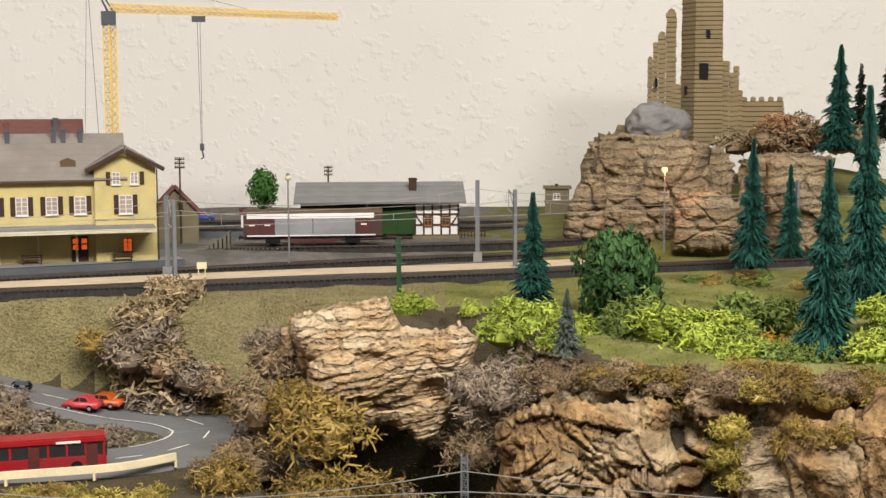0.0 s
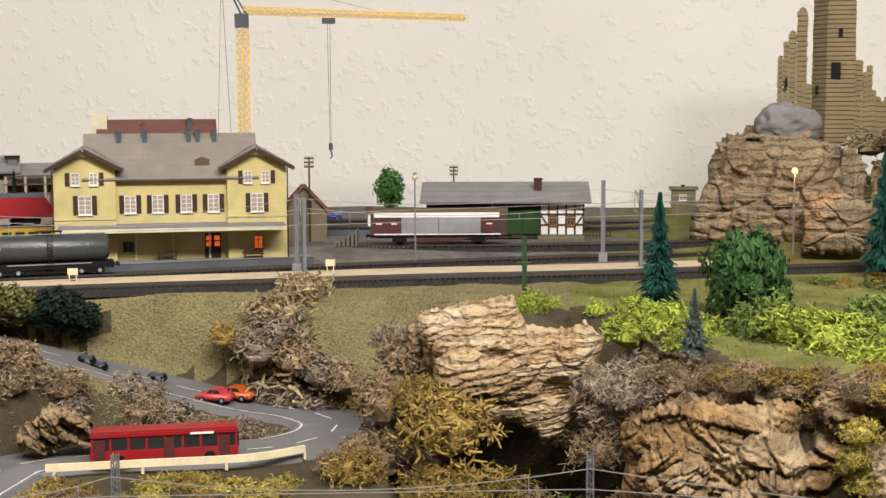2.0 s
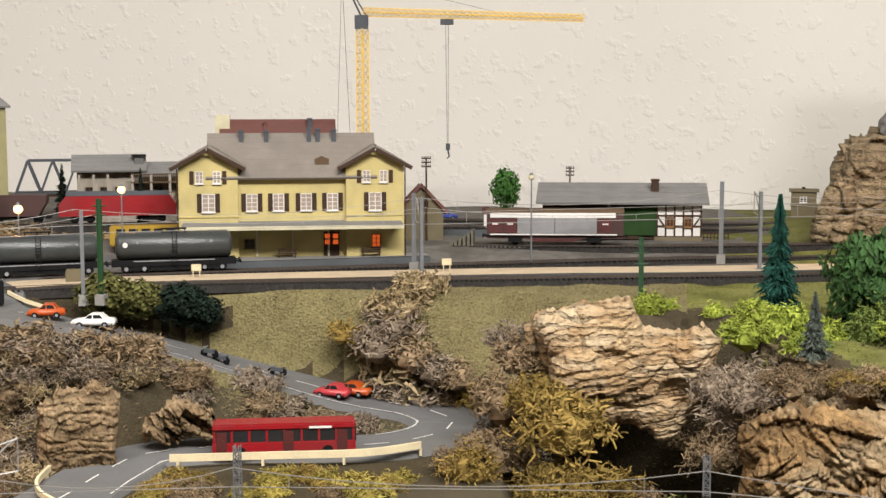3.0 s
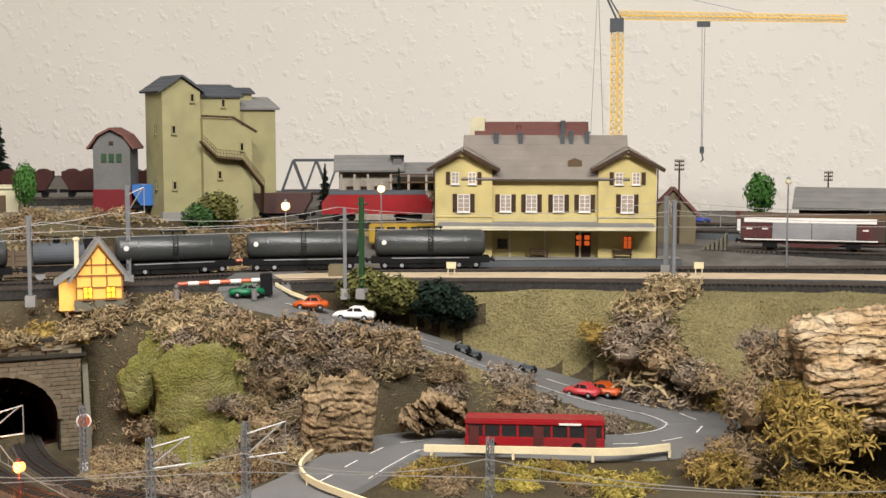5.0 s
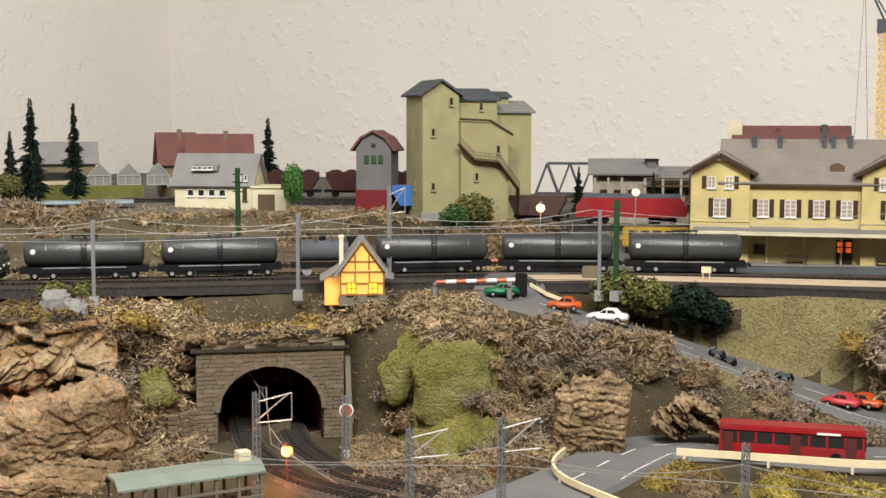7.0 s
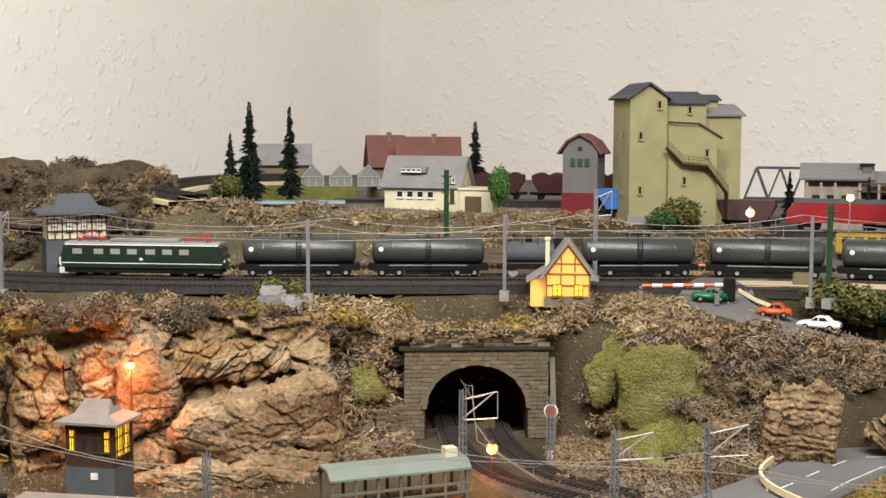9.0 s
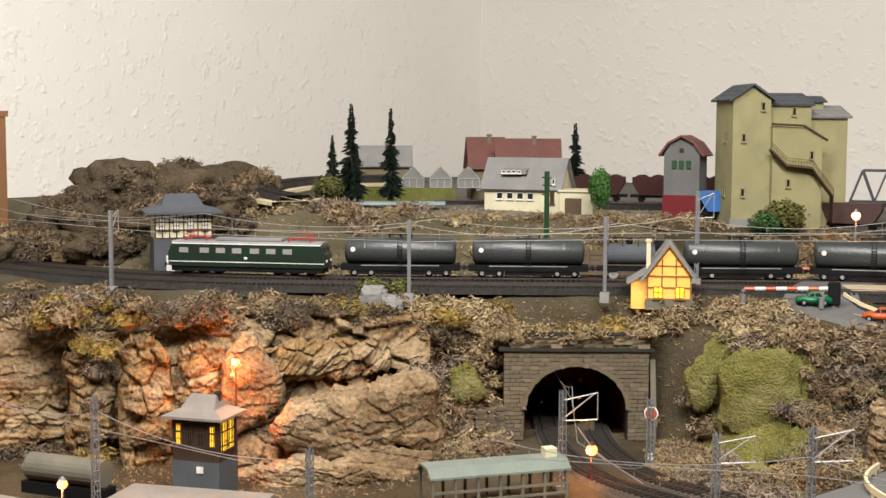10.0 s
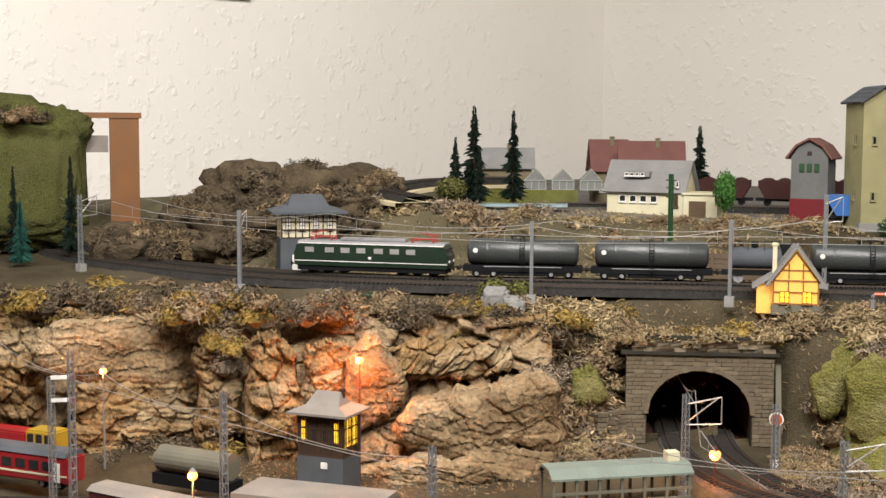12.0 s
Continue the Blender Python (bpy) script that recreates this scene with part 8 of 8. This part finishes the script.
lamp(-0.200, 1.726, 1.155, 1.262, 0.0, bulb="cream")
lamp(0.304, 1.822, 1.156, 1.266, 0.25, bulb="bulb_dim")
lamp(-0.831, 1.542, 1.150, 1.227, 0.10, orb=0.006)
lamp(-0.740, 1.652, 1.155, 1.246, 0.02, orb=0.0055)
lamp(-0.809, 0.958, 0.985, 1.021, 0.40, bulb="bulb_dim", material="dark_red", orb=0.006)
lamp(-1.136, 0.766, 0.962, 1.093, 1.7, (1.0, 0.22, 0.04), "bulb_dim", "dark_red")
lamp(-1.373, 0.585, 0.960, 1.068, 0.38, bulb="bulb_dim")
lamp(-0.969, 0.465, 0.960, 1.051, 0.35, bulb="bulb_dim")
# round signal by the tunnel
sg = thing("distant_signal", plan(-0.813, 1.064, 0.985, 37), "orange disc signal with white rim on a lattice post", "signal")
bm = bmesh.new()
lattice(bm, (0, 0, 0), (0, 0, 0.05), 0.004, 7, 0.0005)
part("post", bm, M["mast"], sg)
bm = bmesh.new()
tube(bm, (0, -0.004, 0.057), (0, -0.002, 0.057), 0.0075, n=20)
part("rim", bm, M["white"], sg)
bm = bmesh.new()
tube(bm, (0, -0.005, 0.057), (0, -0.004, 0.057), 0.006, n=20)
part("disc", bm, M["orange"], sg)
pbox("lever", sg, M["white"], -0.003, 0.003, -0.004, -0.002, 0.006, 0.014)
sf = thing("semaphore_signal", plan(-1.255, 0.47, 0.962, 60), "semaphore signal with red and white arms in the yard", "signal")
bm = bmesh.new()
lattice(bm, (0, 0, 0), (0, 0, 0.13), 0.005, 14, 0.0006)
part("post", bm, M["mast"], sf)
for z in (0.128, 0.105):
    pbox("arm", sf, M["white"], 0, 0.024, -0.003, -0.002, z, z + 0.004)
    pbox("arm_tip", sf, M["panto_red"], 0.018, 0.024, -0.0034, -0.003, z, z + 0.004)
for x, y, z0, z1 in ((-0.191, 2.232, 1.16, 1.256), (-0.375, 1.905, 1.158, 1.283)):
    p = thing("telegraph_pole", plan(x, y, z0), "dark wooden telegraph pole with cross arms", "telegraph pole", "telegraph poles")
    bm = bmesh.new()
    tube(bm, (0, 0, 0), (0, 0, z1 - z0), 0.0016, 0.0012, 8)
    part("pole", bm, M["wood_dark"], p)
    for k in range(3):
        h = z1 - z0 - 0.004 - k * 0.006
        pbox("cross_arm", p, M["wood_dark"], -0.007, 0.007, -0.001, 0.001, h, h + 0.0016)
        for xx in (-0.006, -0.003, 0.003, 0.006):
            pbox("insulator", p, M["wood_dark"], xx - 0.0007, xx + 0.0007, -0.0007, 0.0007, h + 0.0016, h + 0.004)

# ---- tower crane ----
cr = thing("tower_crane", plan(-0.484, 1.965, 1.158, 10), "yellow lattice tower crane with a long jib and hook", "crane")
bm = bmesh.new()
lattice(bm, (0, 0, 0), (0, 0, 0.315), 0.013, 26, 0.0011)
part("tower", bm, M["crane_yellow"], cr)
bm = bmesh.new()
lattice(bm, (0.002, 0, 0.340), (0.335, 0, 0.330), 0.009, 34, 0.0009, 0.8)
jib = part("jib", bm, M["crane_yellow"], cr)
pbox("turntable", cr, M["slate"], -0.011, 0.009, -0.008, 0.008, 0.315, 0.335)
bm = bmesh.new()
tube(bm, (-0.002, 0, 0.335), (-0.030, 0, 0.395), 0.0016, n=6), tube(bm, (0.006, 0, 0.335), (-0.030, 0, 0.395), 0.0012, n=6)
part("a_frame", bm, M["slate"], cr)
bm = bmesh.new()
tube(bm, (-0.030, 0, 0.395), (0.20, 0, 0.340), 0.0004, n=4), tube(bm, (-0.030, 0, 0.395), (-0.014, 0, 0.02), 0.0005, n=4)
tube(bm, (-0.030, 0, 0.395), (-0.045, 0, 0.0), 0.0004, n=4)
part("stay", bm, M["slate"], cr)
pbox("trolley", jib, M["slate"], 0.118, 0.138, -0.006, 0.006, 0.321, 0.329)
bm = bmesh.new()
tube(bm, (0.126, 0, 0.322), (0.128, 0, 0.140), 0.0005, n=4), tube(bm, (0.130, 0, 0.322), (0.1295, 0, 0.140), 0.0005, n=4)
part("cable", bm, M["slate"], cr)
bm = bmesh.new()
tube(bm, (0.129, 0, 0.142), (0.129, 0, 0.132), 0.0032, n=8), tube(bm, (0.129, 0, 0.132), (0.131, 0, 0.122), 0.0013, n=6), tube(bm, (0.131, 0, 0.122), (0.127, 0, 0.119), 0.001, n=6)
part("hook", bm, M["slate"], cr)

# ---- left end: green hill with tunnel shelf, and wooden room fittings ----
p = polar(69.5, 2.20)
gh = rock("green_hill", p.x, p.y, 1.262, 68, (0.115, 0.06, 0.118), 81, "hill", "steep green flocked model hill at the layout's end", "hill", strata=0.05, rough=0.16, boxy=0.4)
for k in range(7):
    q = polar(68.4 + k * 0.5, 2.15 - 0.01 * (k % 3))
    bush(q.x, q.y, 1.352 + 0.008 * (k % 2), 0.024, prng.choice((B, "lichen_dark")), 0.7)
sh = thing("wooden_shelf", plan(-1.985, 0.93, 1.215, 66), "orange-brown wooden upright with a shelf board", "shelf")
pbox("upright", sh, M["shelf_wood"], -0.022, 0.024, -0.01, 0.01, -0.03, 0.140)
pbox("board", sh, M["shelf_wood"], -0.15, 0.028, -0.012, 0.03, 0.140, 0.149)
pbox("back_rail", sh, M["roof_brown"], -0.12, -0.024, 0.004, 0.010, 0.085, 0.112, label="dull brown cross rail")
pn = pbox("picture_frame", None, M["weathered"], 0, 0.012, -0.13, 0.13, 0, 0.30)
pn.matrix_basis = plan(RX0, 1.36, 1.615)
tagged(pn, "lower edge of a framed picture on the room wall", "picture frame")

join_far()

# ---- lower yard ----
for o, L0 in ((0.0, 0.30), (0.055, 0.30), (0.11, 0.30), (-0.06, 0.3)):
    a, b = polar(80, 1.36 + o, 0.962), polar(52 if o < 0.1 else 57, 1.19 + o * 0.8, 0.962)
    track("track_yard", [a, a.lerp(b, 0.35), a.lerp(b, 0.7), b], "dark yard track in the lower station")
vt = thing("railcar", plan(-1.335, 0.478, 0.9665, 25), "red railcar with cream stripe and grey roof in the yard", "railcar")
pbox("body", vt, M["red"], -0.10, 0.065, -0.015, 0.015, 0.008, 0.036, bevel=0.002)
bm = bmesh.new()
prism(bm, [(-0.0155, 0.036), (-0.010, 0.041), (0.010, 0.041), (0.0155, 0.036)], -0.098, 0.063, "x")
part("roof", bm, M["slate"], vt)
for k in range(8):
    pbox("window", vt, M["glass_dark"], -0.092 + k * 0.018, -0.080 + k * 0.018, -0.0158, -0.015, 0.021, 0.030)
pbox("stripe", vt, M["cream"], -0.10, 0.065, -0.0156, -0.015, 0.0155, 0.0175)
pbox("door", vt, M["white"], 0.048, 0.056, -0.0158, -0.015, 0.010, 0.030)
bogie(vt, -0.07), bogie(vt, 0.04)
v2 = thing("shunting_locomotive", plan(-1.415, 0.52, 0.9665, 25), "red and yellow shunting locomotive in the yard", "locomotive")
pbox("hood", v2, M["red"], -0.06, 0.0, -0.013, 0.013, 0.010, 0.036, bevel=0.002)
pbox("cab", v2, M["yellow"], 0.0, 0.04, -0.014, 0.014, 0.010, 0.040, bevel=0.002)
for k in range(3):
    pbox("cab_window", v2, M["glass_dark"], 0.004 + k * 0.012, 0.012 + k * 0.012, -0.0147, -0.014, 0.026, 0.036)
pbox("chassis", v2, M["black"], -0.065, 0.045, -0.012, 0.012, 0.003, 0.010)
w2 = thing("covered_wagon", plan(-1.065, 0.487, 0.9665, 18), "dark red covered wagon with grey roof in the yard", "goods wagon")
pbox("body", w2, M["dark_red"], -0.075, 0.075, -0.015, 0.015, 0.010, 0.040)
bm = bmesh.new()
prism(bm, [(-0.0165, 0.040), (-0.010, 0.0445), (0.010, 0.0445), (0.0165, 0.040)], -0.077, 0.077, "x")
part("roof", bm, M["roof_brown"], w2)
pbox("chassis", w2, M["black"], -0.075, 0.075, -0.012, 0.012, 0.003, 0.010)
t3 = thing("tank_wagon", plan(-1.195, 0.60, 0.9665, 22), "weathered grey tank wagon in the yard", "tank wagon")
bm = bmesh.new()
tube(bm, (-0.045, 0, 0.030), (0.045, 0, 0.030), 0.014, n=20)
part("tank", bm, M["weathered"], t3)
pbox("chassis", t3, M["black"], -0.05, 0.05, -0.011, 0.011, 0.004, 0.016)
pl = pbox("platform_roof", None, M["roof_brown"], -0.07, 0.07, -0.03, 0.03, 0.0, 0.005)
pl.matrix_basis = plan(-0.985, 0.60, 1.005, 30)
tagged(pl, "grey felt roof of a low yard platform shelter", "platform roof")
for dx in (-0.06, 0.06):
    q = pl.matrix_basis @ Vector((dx, 0, -0.05))
    tagged(pbox("roof_post", None, M["platform_side"], q.x - 0.004, q.x + 0.004, q.y - 0.004, q.y + 0.004, 0.955, 1.006), "dark post under a platform roof", "post", "roof posts")
